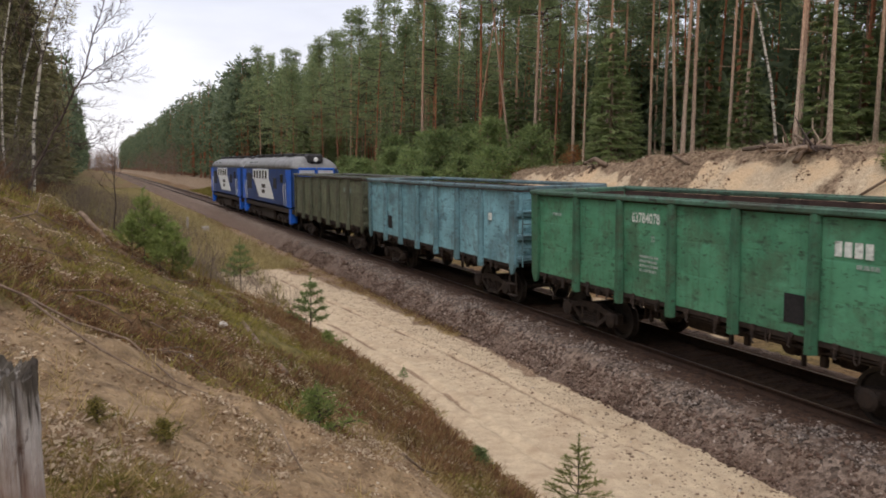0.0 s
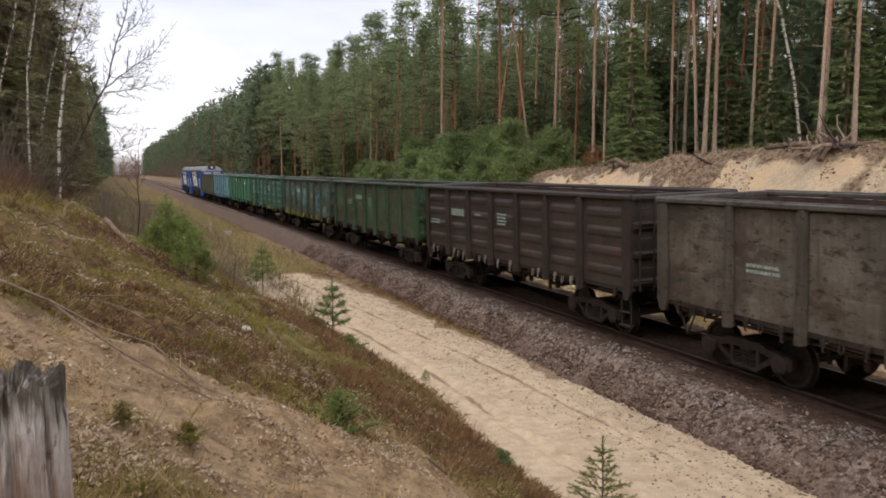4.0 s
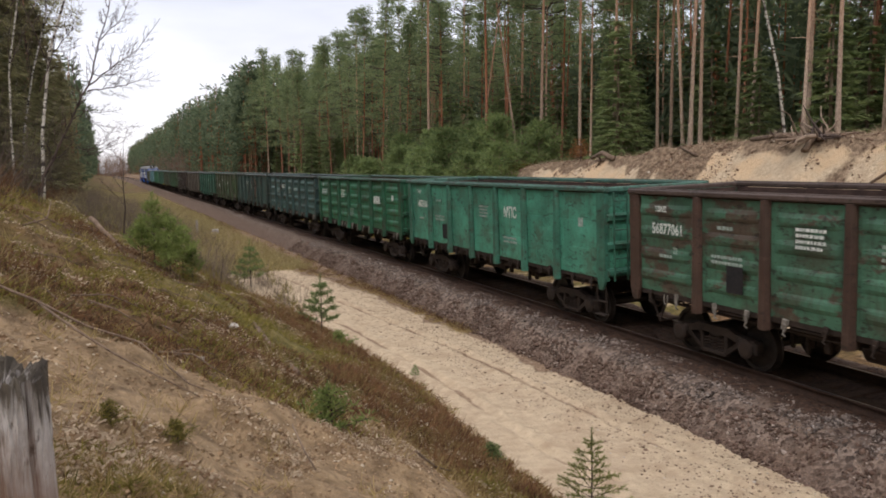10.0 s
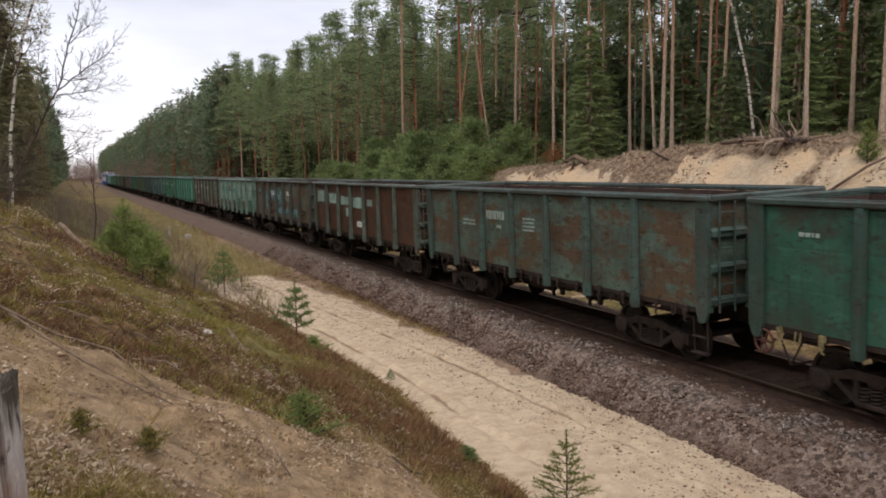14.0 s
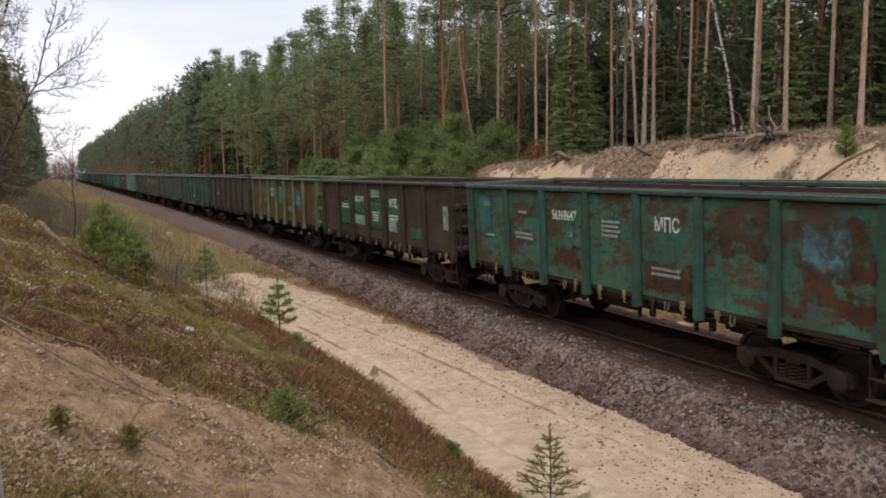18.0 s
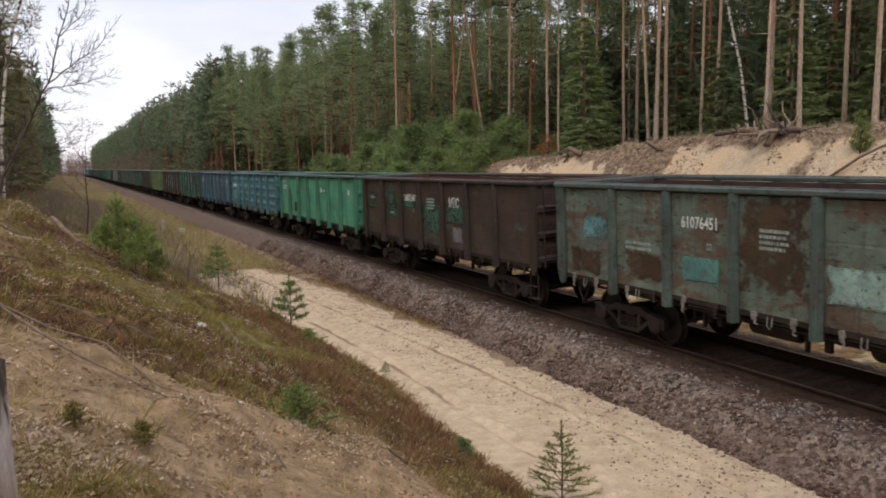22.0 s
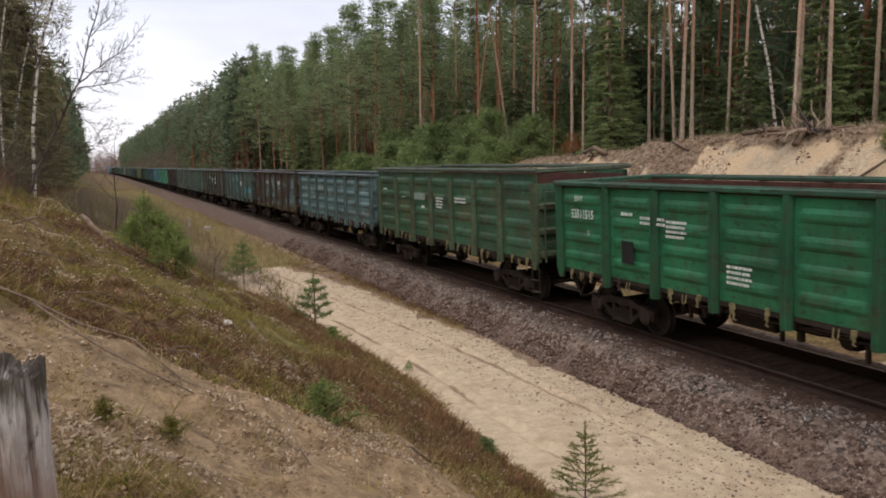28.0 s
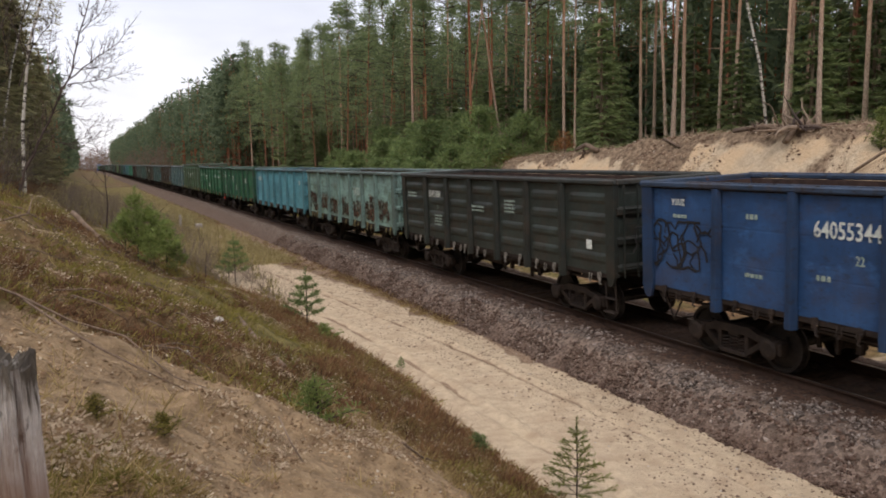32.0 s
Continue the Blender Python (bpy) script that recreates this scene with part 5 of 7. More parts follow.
GRILLE = Geo().box((0, 0, 0), (0.03, 2.2, 1.15), 0.02).mesh("side_grille")
# Thin panels that carry the brighter, lit blue of the cab ends.
CABPANEL = Geo().box((0, 0, 2.6), (0.02, 1.5, 2.3), 0.01).mesh("cab_end_panel")
ENDPANEL = Geo().box((0, 0, 2.55), (2.2, 0.02, 2.4), 0.01).mesh("cab_face")
STEPBOX = Geo().box((0, 0, 0.95), (0.42, 0.5, 0.9), 0.03).box((0.12, 0, 0.45), (0.2, 0.44, 0.06), 0.01).box((0.12, 0, 0.75), (0.24, 0.4, 0.04), 0.01).mesh("step_box")
RAILING = Geo().tube([(0, -0.3, 1.5), (0.06, -0.3, 2.3), (0.06, -0.3, 2.9)], 0.02, 5).tube([(0, 0.3, 1.5), (0.06, 0.3, 2.3), (0.06, 0.3, 2.9)], 0.02, 5).mesh("handrail")
SKIRT = Geo().box((0, 0, 1.2), (2.8, 16.6, 0.3), 0.04).mesh("underframe")
FUEL = Geo().box((0, 0, 0.72), (2.5, 4.2, 0.8), 0.12).mesh("fuel_tank")
FRAME3 = Geo().box((0, 0, 0.72), (0.12, 4.9, 0.3), 0.03).box((0, 1.05, 0.55), (0.2, 0.5, 0.5), 0.05).box((0, -1.05, 0.55), (0.2, 0.5, 0.5), 0.05).box((0.06, 2.1, 0.5), (0.2, 0.4, 0.36), 0.05).box((0.06, -2.1, 0.5), (0.2, 0.4, 0.36), 0.05).box((0.06, 0, 0.5), (0.2, 0.4, 0.36), 0.05).mesh("bogie_frame")
TRANSOM = Geo().box((0, 0, 0.75), (1.9, 4.4, 0.3), 0.05).mesh("bogie")
FANBOX = Geo().box((0, 0, 0), (1.6, 2.4, 0.16), 0.05).mesh("roof_hatch")


def locomotive(y0):
    w = tagged(new("diesel_locomotive"), "blue diesel locomotive with white side panel and grey roof", "locomotive", "locomotives of the train")
    part("body", BODY, M["locoblue"], w)
    part("roof", ROOF, M["locogrey"], w)
    for y in (-4.5, -1.4, 1.7, 4.8):
        part("roof_hatch", FANBOX, M["locoroof"], w, pose(0, y, 4.72))
    part("roof_walk", Geo().box((0, 0, 4.66), (1.1, 14.6, 0.14), 0.05).mesh("roof_walk"), M["locoroof"], w)
    for side in (-1, 1):
        f = Matrix.Identity(4) if side > 0 else Matrix.Diagonal((-1, 1, 1, 1))
        part("white_panel", WHITE, M["locowhite"], w, f @ pose(1.486, 0.9, 0))
        part("vent_surround", VENTFRAME, M["locowhite"], w, f @ pose(1.486, 1.2, 3.4))
        for k in range(5):
            part("louvre", LOUVRE, M["glass"], w, f @ pose(1.492, -0.8 + 1.0 * k, 3.38))
        part("plain_mark", LOGO, M["iron"], w, f @ pose(1.496, 0.1, 2.4) @ Matrix.Diagonal((1, 1.9, 1.6, 1)))
        for y in (-6.6, 6.6):
            part("cab_door", DOOR, M["locoblue"], w, f @ pose(1.48, y, 2.35))
            part("handrail", RAILING, M["locowhite"], w, f @ pose(1.49, y, 0))
            part("side_window", SIDEWIN, M["glass"], w, f @ pose(1.475, y + (1.05 if y < 0 else -1.05), 3.2))
            part("step_box", STEPBOX, M["locobright"], w, f @ pose(1.25, y * 1.16, 0))
        for y in (5.6, -3.6):
            part("side_grille", GRILLE, M["locoroof"], w, f @ pose(1.478, y, 2.85) @ Matrix.Diagonal((1, 1 if y > 0 else 0.45, 1 if y > 0 else 0.6, 1)))
        part("cab_end_panel", CABPANEL, M["locobright"], w, f @ pose(1.482, -7.45, 0))
        part("cab_end_panel", CABPANEL, M["locobright"], w, f @ pose(1.482, 7.45, 0))
        for y in (5.4, 3.6):
            part("roof_window", SIDEWIN, M["glass"], w, f @ pose(1.36, y, 4.1, 0, -22, 0) @ Matrix.Diagonal((1, 1.5, 0.7, 1)))
    for s in (-1, 1):
        t = Matrix.Identity(4) if s > 0 else pose(0, 0, 0, 0, 0, 180)
        for x in (-0.58, 0.58):
            at = t @ pose(x, 8.5, 3.5, -14)
            part("windscreen", SCREEN, M["skyglare"], w, at, "windscreen painted pale for the sky's reflection")
            part("windscreen_rim", SCREENRIM, M["locobright"], w, at)
            part("marker_lamp", LENS, M["locowhite"], w, t @ pose(x * 1.4, 8.38, 2.0) @ Matrix.Diagonal((0.7, 0.7, 0.7, 1)))
        part("cab_face", ENDPANEL, M["locobright"], w, t @ pose(0, 8.5, 0))
        part("headlamp_hood", HOOD, M["locoroof"], w, t @ pose(0, 7.85, 4.45))
        part("headlamp", LENS, M["lamp"], w, t @ pose(0, 8.43, 4.40) @ Matrix.Diagonal((0.75, 1, 0.75, 1)))
        part("coupler", COUPLER, M["iron"], w, t @ pose(0, 8.1, 0))
        bogie = part("bogie", TRANSOM, M["iron"], w, pose(0, s * 5.2, 0))
        for side in (-1, 1):
            part("bogie_frame", FRAME3, M["iron"], bogie, pose(side * 1.05, 0, 0, 0, 0, 0 if side > 0 else 180))
        for a in (-2.1, 0, 2.1):
            SPIN.append((w, part("wheelset", WHEELSET, M["wheel"], bogie, pose(0, a, 0.478)), Vector((0, a, 0.478)), 0.478))
    part("underframe", SKIRT, M["iron"], w)
    part("fuel_tank", FUEL, M["iron"], w)
    TRAIN.append((w, y0))


locomotive(55.28), locomotive(72.83)


# ---- woods ----
def bark_pine(name, lower, upper):
    n = Nodes(name)
    at = n.where((3, 3, 0.8))
    big, small = n.noise(at, 1.2), n.noise(at, 9.0)
    grey = n.mix(n.ramp(small, 0.35, 0.65), lin(*lower[0]), lin(*lower[1]))
    warm = n.mix(n.ramp(small, 0.35, 0.65), lin(*upper[0]), lin(*upper[1]))
    sep = n.node("SeparateXYZ")
    n.put(n.node("TexCoord").outputs["Object"], sep.inputs[0])
    high = n.math("ADD", sep.outputs[2], n.math("MULTIPLY", big, 5.0))
    tone = n.node("HueSaturation", Color=n.mix(n.ramp(high, 5.0, 12.0), grey, warm))
    n.put(n.ramp(n.node("ObjectInfo").outputs["Random"], 0, 1, 0.72, 1.25), tone.inputs["Value"])
    return n.done(tone.outputs[0], 0.95, 0, small, 0.8, 0.04)


def bark_birch():
    n = Nodes("white_birch_bark")
    at = n.where((1, 1, 1))
    band = n.noise(n.where((2, 2, 9)), 1.5, 4)
    base = n.mix(n.ramp(n.noise(at, 4.0), 0.35, 0.65), lin(150, 142, 128), lin(200, 194, 180))
    return n.done(n.mix(n.ramp(band, 0.51, 0.57), base, lin(52, 45, 40)), 0.85, 0, band, 0.3)


M["pinebark"] = bark_pine("grey_pine_bark_turning_orange_upwards", ((128, 112, 98), (190, 168, 146)), ((150, 112, 88), (204, 160, 128)))
# Darker, redder copy of the bark above: shade inside the wood put into colour.
M["shadedpine"] = bark_pine("shaded_red_brown_pine_bark", ((104, 74, 58), (152, 108, 84)), ((130, 80, 56), (178, 116, 82)))
M["birchbark"] = bark_birch()


def tufts(centres, spread, count, length, width, rng, droop=0.0, flat=0.75):
    """Slivers of needles round each centre: arrays of vertices and triangles."""
    c = np.repeat(np.asarray(centres, float), count, 0)
    n = len(c)
    d = rng.normal(size=(n, 3))
    d[:, 2] = d[:, 2] * flat - droop
    d /= np.linalg.norm(d, axis=1)[:, None]
    s = np.cross(d, rng.normal(size=(n, 3)))
    s /= np.linalg.norm(s, axis=1)[:, None]
    o = c + d * (rng.random((n, 1)) ** 0.6) * np.repeat(np.broadcast_to(np.asarray(spread, float), (len(centres),)), count)[:, None] * np.array([1, 1, flat])
    ln, wd = length * rng.uniform(0.6, 1.3, (n, 1)), width * rng.uniform(0.6, 1.3, (n, 1))
    v = np.stack([o - s * wd * 0.5, o + s * wd * 0.5, o + d * ln + s * wd * 0.3, o + d * ln - s * wd * 0.3], 1).reshape(-1, 3)
    f = np.arange(n * 4).reshape(-1, 4)
    return v, f


def bare(mesh_arrays, name):
    me = sheet(name, *mesh_arrays, None)
    return me


def trunk_geo(height, radius, rng, bend=0.25, n=8, sections=9):
    ph = rng.uniform(0, 6.3)
    pts, rad = [], []
    for k in range(sections + 1):
        s = k / sections
        w = bend * math.sin(s * 2.4 + ph) * s
        pts.append((w * math.cos(ph), w * math.sin(ph), s * height - 0.25))
        rad.append(radius * (1 - 0.78 * s) * (1.25 if k == 0 else 1))
    return pts, rad, Geo().tube(pts, rad, n, False)


def pine_kind(seed, height, radius, crown=0.42, clumps=84, count=40):
    """A tall forest pine: bare trunk with dead stubs, limbs, and a crown of needle tufts."""
    rng = np.random.default_rng(seed)
    pts, rad, g = trunk_geo(height, radius * 0.66, rng)

    def axis(z):
        s = (z + 0.25) / height * (len(pts) - 1)
        i = min(int(s), len(pts) - 2)
        return Vector(pts[i]).lerp(Vector(pts[i + 1]), s - i)
    for k in range(14):
        z, a, r = rng.uniform(0.22, 0.62) * height, rng.uniform(0, 6.3), rng.uniform(0.4, 1.5)
        p = axis(z)
        g.tube([p, p + Vector((r * math.cos(a), r * math.sin(a), rng.uniform(-0.2, 0.25)))], [0.022, 0.006], 3, False)
    limbs, cs, sp = Geo(), [], []
    low = (1 - crown) * height
    for k in range(clumps):
        s = rng.random() ** 0.8
        z = low + s * (height - low)
        reach = (0.35 + 2.6 * math.sin(min(1, (s + 0.18) * 1.03) * math.pi) ** 0.8 * (1 - 0.45 * s ** 3)) * rng.uniform(0.35, 1.2)
        a = rng.uniform(0, 6.3)
        p = axis(min(z, height - 0.4))
        q = p + Vector((reach * math.cos(a), reach * math.sin(a), rng.uniform(0.0, 0.7)))
        if k % 2 == 0:
            limbs.tube([p, p.lerp(q, 0.6) + Vector((0, 0, -0.08)), q], [0.045, 0.03, 0.012], 4, False)
        cs.append(q)
        sp.append(rng.uniform(0.5, 0.95))
    return g.mesh("trunk", True), limbs.mesh("branchwork"), bare(tufts(cs, sp, count, 0.26, 0.075, rng, -0.2, 0.5), "crown")


def spruce_kind(seed, height, wide, layers=16, per=9, count=16, up=0.0, low=0.04, length=0.26, power=0.85):
    """A young spruce or pine with branches to the ground, in tiers of needles."""
    rng = np.random.default_rng(seed)
    g = Geo().tube([(0, 0, -0.2), (0.03, 0, height * 0.5), (0, 0.02, height)], [0.012 * height + 0.02, 0.008 * height + 0.01, 0.006], 6, False)
    cs, sp = [], []
    for k in range(layers):
        s = (k + rng.uniform(-0.3, 0.3)) / layers
        z = height * (low + (0.97 - low) * s)
        r = wide * (1 - s) ** power * rng.uniform(0.75, 1.2) + 0.06
        for j in range(max(3, int(per * (1 - 0.5 * s)))):
            a = rng.uniform(0, 6.3)
            rr = r * rng.uniform(0.6, 1.15)
            tip = Vector((rr * math.cos(a), rr * math.sin(a), z + up * rr - 0.16 * rr * (1 - up)))
            g.tube([(0, 0, z), tip], [0.008 + 0.003 * height, 0.004], 3, False)
            for q in (0.35, 0.7, 1.0):
                cs.append(Vector((0, 0, z)).lerp(tip, q))
                sp.append(0.12 * wide + 0.1 * rr * q)
    return g.mesh("trunk", True), bare(tufts(cs, sp, count, length, length * 0.28, rng, 0.1 - up), "crown")


def fir_kind(seed, height, wide, layers, per, sprays):
    """A dense young spruce: tiers of drooping boughs, each a flat spray of needled twigs."""
    rng = np.random.default_rng(seed)
    g = Geo().tube([(0, 0, -0.2), (0.03, 0, height * 0.5), (0, 0.02, height)], [0.012 * height + 0.02, 0.008 * height + 0.01, 0.006], 6, False)
    vs = []
    for k in range(layers):
        s = (k + rng.uniform(-0.3, 0.3)) / layers
        z = height * (0.03 + 0.95 * s)
        reach = wide * (1 - s) ** 0.8 * rng.uniform(0.8, 1.15) + 0.08
        for j in range(max(4, int(per * (1 - 0.45 * s)))):
            a, r = rng.uniform(0, 6.3), reach * rng.uniform(0.65, 1.1)
            out, across = np.array([math.cos(a), math.sin(a), 0]), np.array([-math.sin(a), math.cos(a), 0])
            sag, tip = rng.uniform(0.2, 0.45), rng.uniform(0.1, 0.3)
            g.tube([(0, 0, z), tuple(out * r * 0.9 + np.array([0, 0, z - sag * r * 0.7]))], [0.006 + 0.002 * height, 0.004], 3, False)
            q = rng.uniform(0.12, 1.0, sprays) ** 0.8
            at = out * (r * q)[:, None]
            at[:, 2] += z - sag * r * q + tip * r * q ** 3
            side = np.where(rng.random(sprays) < 0.5, -1.0, 1.0)
            d = out * 0.8 + across * (side * rng.uniform(0.3, 1.0, sprays))[:, None]
            d[:, 2] += rng.normal(-0.22, 0.16, sprays)
            d /= np.linalg.norm(d, axis=1)[:, None]
            w = np.cross(d, np.array([0, 0, 1.0]) + rng.normal(0, 0.35, (sprays, 3)))
            w /= np.linalg.norm(w, axis=1)[:, None]
            ln = ((0.16 + 0.17 * wide) * (1.15 - 0.6 * q) * rng.uniform(0.6, 1.2, sprays))[:, None]
            wd = ln * 0.11
            vs.append(np.stack([at - w * wd, at + w * wd, at + d * ln + w * wd * 0.4, at + d * ln - w * wd * 0.4], 1).reshape(-1, 3))
    v = np.concatenate(vs)
    return g.mesh("trunk", True), bare((v, np.arange(len(v)).reshape(-1, 4)), "crown")


def whorled(seed, height, wide, whorls, per, rise, needle, count):
    """A thin conifer sapling: a leader with whorls of upswept twigs set with needles."""
    rng = np.random.default_rng(seed)
    g = Geo().tube([(0, 0, -0.1), (0.01, 0, height * 0.5), (0, 0.01, height)], [0.014, 0.010, 0.004], 6, False)
    lines = [(np.array([0, 0, height * 0.62]), np.array([0, 0, height]))]
    for k in range(whorls):
        s = (k + 0.4) / whorls
        z, first = height * (0.12 + 0.76 * s), rng.uniform(0, 6.3)
        for j in range(per):
            a = first + 6.283 * (j + rng.uniform(-0.25, 0.25)) / per
            r = wide * (1 - 0.86 * s) * rng.uniform(0.75, 1.1)
            p, q = np.array([0, 0, z]), np.array([r * math.cos(a), r * math.sin(a), z + r * rise * rng.uniform(0.7, 1.2)])
            g.tube([tuple(p), tuple(p * 0.45 + q * 0.55 - np.array([0, 0, 0.03 * r])), tuple(q)], [0.005, 0.004, 0.002], 4, False)
            lines.append((p * 0.8 + q * 0.2, q))
            for f in (0.45, 0.7):
                b = a + rng.choice((-0.8, 0.8))
                e = p + (q - p) * f
                lines.append((e, e + np.array([math.cos(b), math.sin(b), rise * 0.7]) * r * 0.38))
    vs = []
    for p, q in lines:
        n = int(count * np.linalg.norm(q - p)) + 4
        at = p + (q - p) * rng.random((n, 1)) ** 0.8
        d = (q - p) / np.linalg.norm(q - p) * 0.7 + rng.normal(0, 0.6, (n, 3))
        d /= np.linalg.norm(d, axis=1)[:, None]
        w = np.cross(d, rng.normal(size=(n, 3)))
        w /= np.linalg.norm(w, axis=1)[:, None]
        ln, wd = needle * rng.uniform(0.6, 1.2, (n, 1)), needle * 0.09
        vs.append(np.stack([at - w * wd, at + w * wd, at + d * ln + w * wd * 0.5, at + d * ln - w * wd * 0.5], 1).reshape(-1, 3))
    v = np.concatenate(vs)
    return g.mesh("trunk", True), bare((v, np.arange(len(v)).reshape(-1, 4)), "crown")


def bare_tree(seed, height, radius, lean=(0, 0), spread=0.5, depth=3, low=0.3, kids=9):
    """A leafless tree: a stem and twigs in three orders."""
    rng = random.Random(seed)
    stem, twigs = Geo(), Geo()

    def shoot(geo, start, way, length, r, order, sides):
        pts, p, d = [start], Vector(start), Vector(way).normalized()
        for k in range(5):
            d = (d + Vector((rng.gauss(0, 0.10), rng.gauss(0, 0.10), rng.gauss(0.05, 0.07)))).normalized()
            p = p + d * length / 5
            pts.append(p.copy())
        geo.tube(pts, [r * (1 - 0.16 * k) for k in range(6)], sides, False)
        if order < depth:
            for k in range(kids if order == 0 else 6):
                s = rng.uniform(low if order == 0 else 0.25, 0.98)
                i = min(int(s * 5), 4)
                q = pts[i].lerp(pts[i + 1], s * 5 - i) if isinstance(pts[i], Vector) else Vector(pts[i])
                a = rng.uniform(0, 6.3)
                side = Vector((math.cos(a), math.sin(a), 0))
                w = d * 0.75 + side * spread * 1.5 + Vector((0, 0, 0.15))
                shoot(twigs, q, w, length * rng.uniform(0.25, 0.5), r * (0.36 if order == 0 else 0.5), order + 1, 4 if order == 0 else 3)
    shoot(stem, Vector((0, 0, -0.2)), Vector((lean[0], lean[1], 1)), height, radius, 0, 8)
    return stem.mesh("trunk", True), twigs.mesh("branches")


LEAFY = [pine_kind(s, h, r, c, 120, 36) for s, h, r, c in ((6, 19.5, 0.15, 0.72), (7, 17.5, 0.14, 0.8), (8, 20.5, 0.15, 0.66))]
PINES = [pine_kind(s, h, r, c) for s, h, r, c in ((1, 20.5, 0.17, 0.42), (2, 22, 0.19, 0.36), (3, 19, 0.15, 0.45), (4, 21, 0.16, 0.40), (5, 23, 0.20, 0.40))]
SPRUCES = [fir_kind(11, 7.0, 1.9, 20, 10, 36), fir_kind(12, 5.2, 1.6, 17, 10, 36), fir_kind(13, 9.0, 2.1, 24, 10, 36), fir_kind(14, 12.0, 2.3, 32, 10, 36), fir_kind(15, 10.0, 2.0, 28, 10, 36)]
YOUNG = [spruce_kind(21, 3.4, 1.7, 10, 9, 22, 0.4, 0.06, 0.2, 0.5), spruce_kind(22, 2.8, 1.5, 9, 9, 22, 0.45, 0.06, 0.19, 0.45)]


TREES = []


def spot(x, y, turn=0.0, rx=0.0, ry=0.0, size=1.0):
    return pose(x, y, z_at(x, y), rx, ry, turn) @ Matrix.Diagonal((size, size, size, 1))


def pine(x, y, kind, rx=0.0, ry=0.0, size=1.0, turn=0.0, bark="pinebark"):
    t = tagged(new("pine_tree"), "tall Scots pine with bare reddish trunk and high crown", "tree", "pines of the wood")
    trunk, limbs, crown = (PINES + LEAFY)[kind]
    part("trunk", trunk, M[bark], t)
    tagged(part("branchwork", limbs, M["twig"], t), kind="stuff")
    part("crown", crown, M["needles"], t)
    t.matrix_basis = spot(x, y, turn, rx, ry, size)
    TREES.append(t)
    return t


def spruce(x, y, kind, size=1.0, turn=0.0):
    t = tagged(new("spruce_tree"), "dark green young spruce with branches to the ground", "tree", "spruces of the undergrowth")
    part("trunk", SPRUCES[kind][0], M["greybark"], t)
    part("crown", SPRUCES[kind][1], M["spruce"], t)
    t.matrix_basis = spot(x, y, turn, 0, 0, size)
    TREES.append(t)
    return t


def young_pine(x, y, kind, size=1.0, turn=0.0):
    t = tagged(new("young_pine"), "bushy bright green young pine at the wood's edge", "tree", "young pines")
    part("trunk", YOUNG[kind][0], M["greybark"], t)
    part("crown", YOUNG[kind][1], M["young"], t)
    t.matrix_basis = spot(x, y, turn, 0, 0, size)
    return t


rnd = random.Random(7)
# pines whose trunks stand out at the edge of the cutting: x, y, lean along x, size
EDGE_PINES = [(11.05, 27.2, 1.2, 0.85), (13.6, 29.5, 0.3, 0.8), (11.6, 21.7, 2.6, 0.72), (12.0, 20.5, -0.8, 0.85),
              (22.0, 26.4, 1.5, 1.0), (28.5, 30.8, 1.5, 1.0), (18.2, 22.0, 2.0, 1.0), (18.9, 32.8, 1.2, 1.0), (18.8, 31.6, 1.5, 1.0),
              (11.0, 57.6, 0.2, 1.0), (17.0, 72.1, 0.4, 0.95), (20.2, 79.0, 0.2, 1.0), (14.9, 75.4, 0.3, 1.0), (18.8, 68.0, -0.5, 1.0),
              (16.4, 52.2, 0.5, 0.9), (12.9, 43.3, 0.5, 1.05), (16.0, 43.6, 0.2, 0.95), (18.8, 46.6, 0.5, 0.95), (16.7, 40.9, 0.5, 1.05),
              (22.9, 43.1, 0.6, 1.0), (15.0, 90.9, 0, 1.0), (23.4, 48.4, 0.5, 1.0)]
taken = []
for i, (x, y, lean, size) in enumerate(EDGE_PINES):
    pine(x, y, i % 5, 0, lean, size, rnd.uniform(0, 20))
    taken.append((x, y))
# two slender trunks that lean against each other
pine(13.4, 53.6, 3, 0.0, 7.5, 0.85), pine(12.6, 45.6, 2, 0.0, -9.0, 0.95)
taken += [(13.9, 53.0), (12.8, 45.4)]
tries = 0
while len(taken) < 270 and tries < 20000:
    tries += 1
    y = rnd.uniform(14, 150)
    x = float(line_x(y)) + 11.5 + (rnd.random() ** 1.2) * 42
    if x < 13.5 and y < 48 or (y < 34 and x < 18):
        continue
    if math.degrees(math.atan2(x + 12, y)) > 62 or any((x - a) ** 2 + (y - b) ** 2 < 8.5 for a, b in taken):
        continue
    taken.append((x, y))
    edge = x - float(line_x(y)) < 16 + 0.08 * y and y > 62
    pine(x, y, 5 + rnd.randrange(3) if edge or rnd.random() < 0.12 else rnd.randrange(5), rnd.gauss(0, 1.2), rnd.gauss(0.3, 1.2), rnd.uniform(0.82, 1.02) * (0.93 if 55 < y < 100 else 1), rnd.uniform(0, 360), "shadedpine" if rnd.random() < 0.75 else "pinebark")
for x, y, k, s in ((13.4, 35.8, 2, 0.85), (18.2, 30.5, 1, 0.95), (19.1, 27.0, 0, 1.05), (23.0, 28.2, 1, 1.2), (21.8, 24.2, 0, 1.0), (21.7, 20.8, 1, 1.2), (24.3, 20.4, 0, 1.1), (18.9, 34.8, 0, 1.0), (14.1, 45.1, 1, 1.0), (12.5, 49.3, 0, 0.8)):
    spruce(x, y, k, s, rnd.uniform(0, 360))
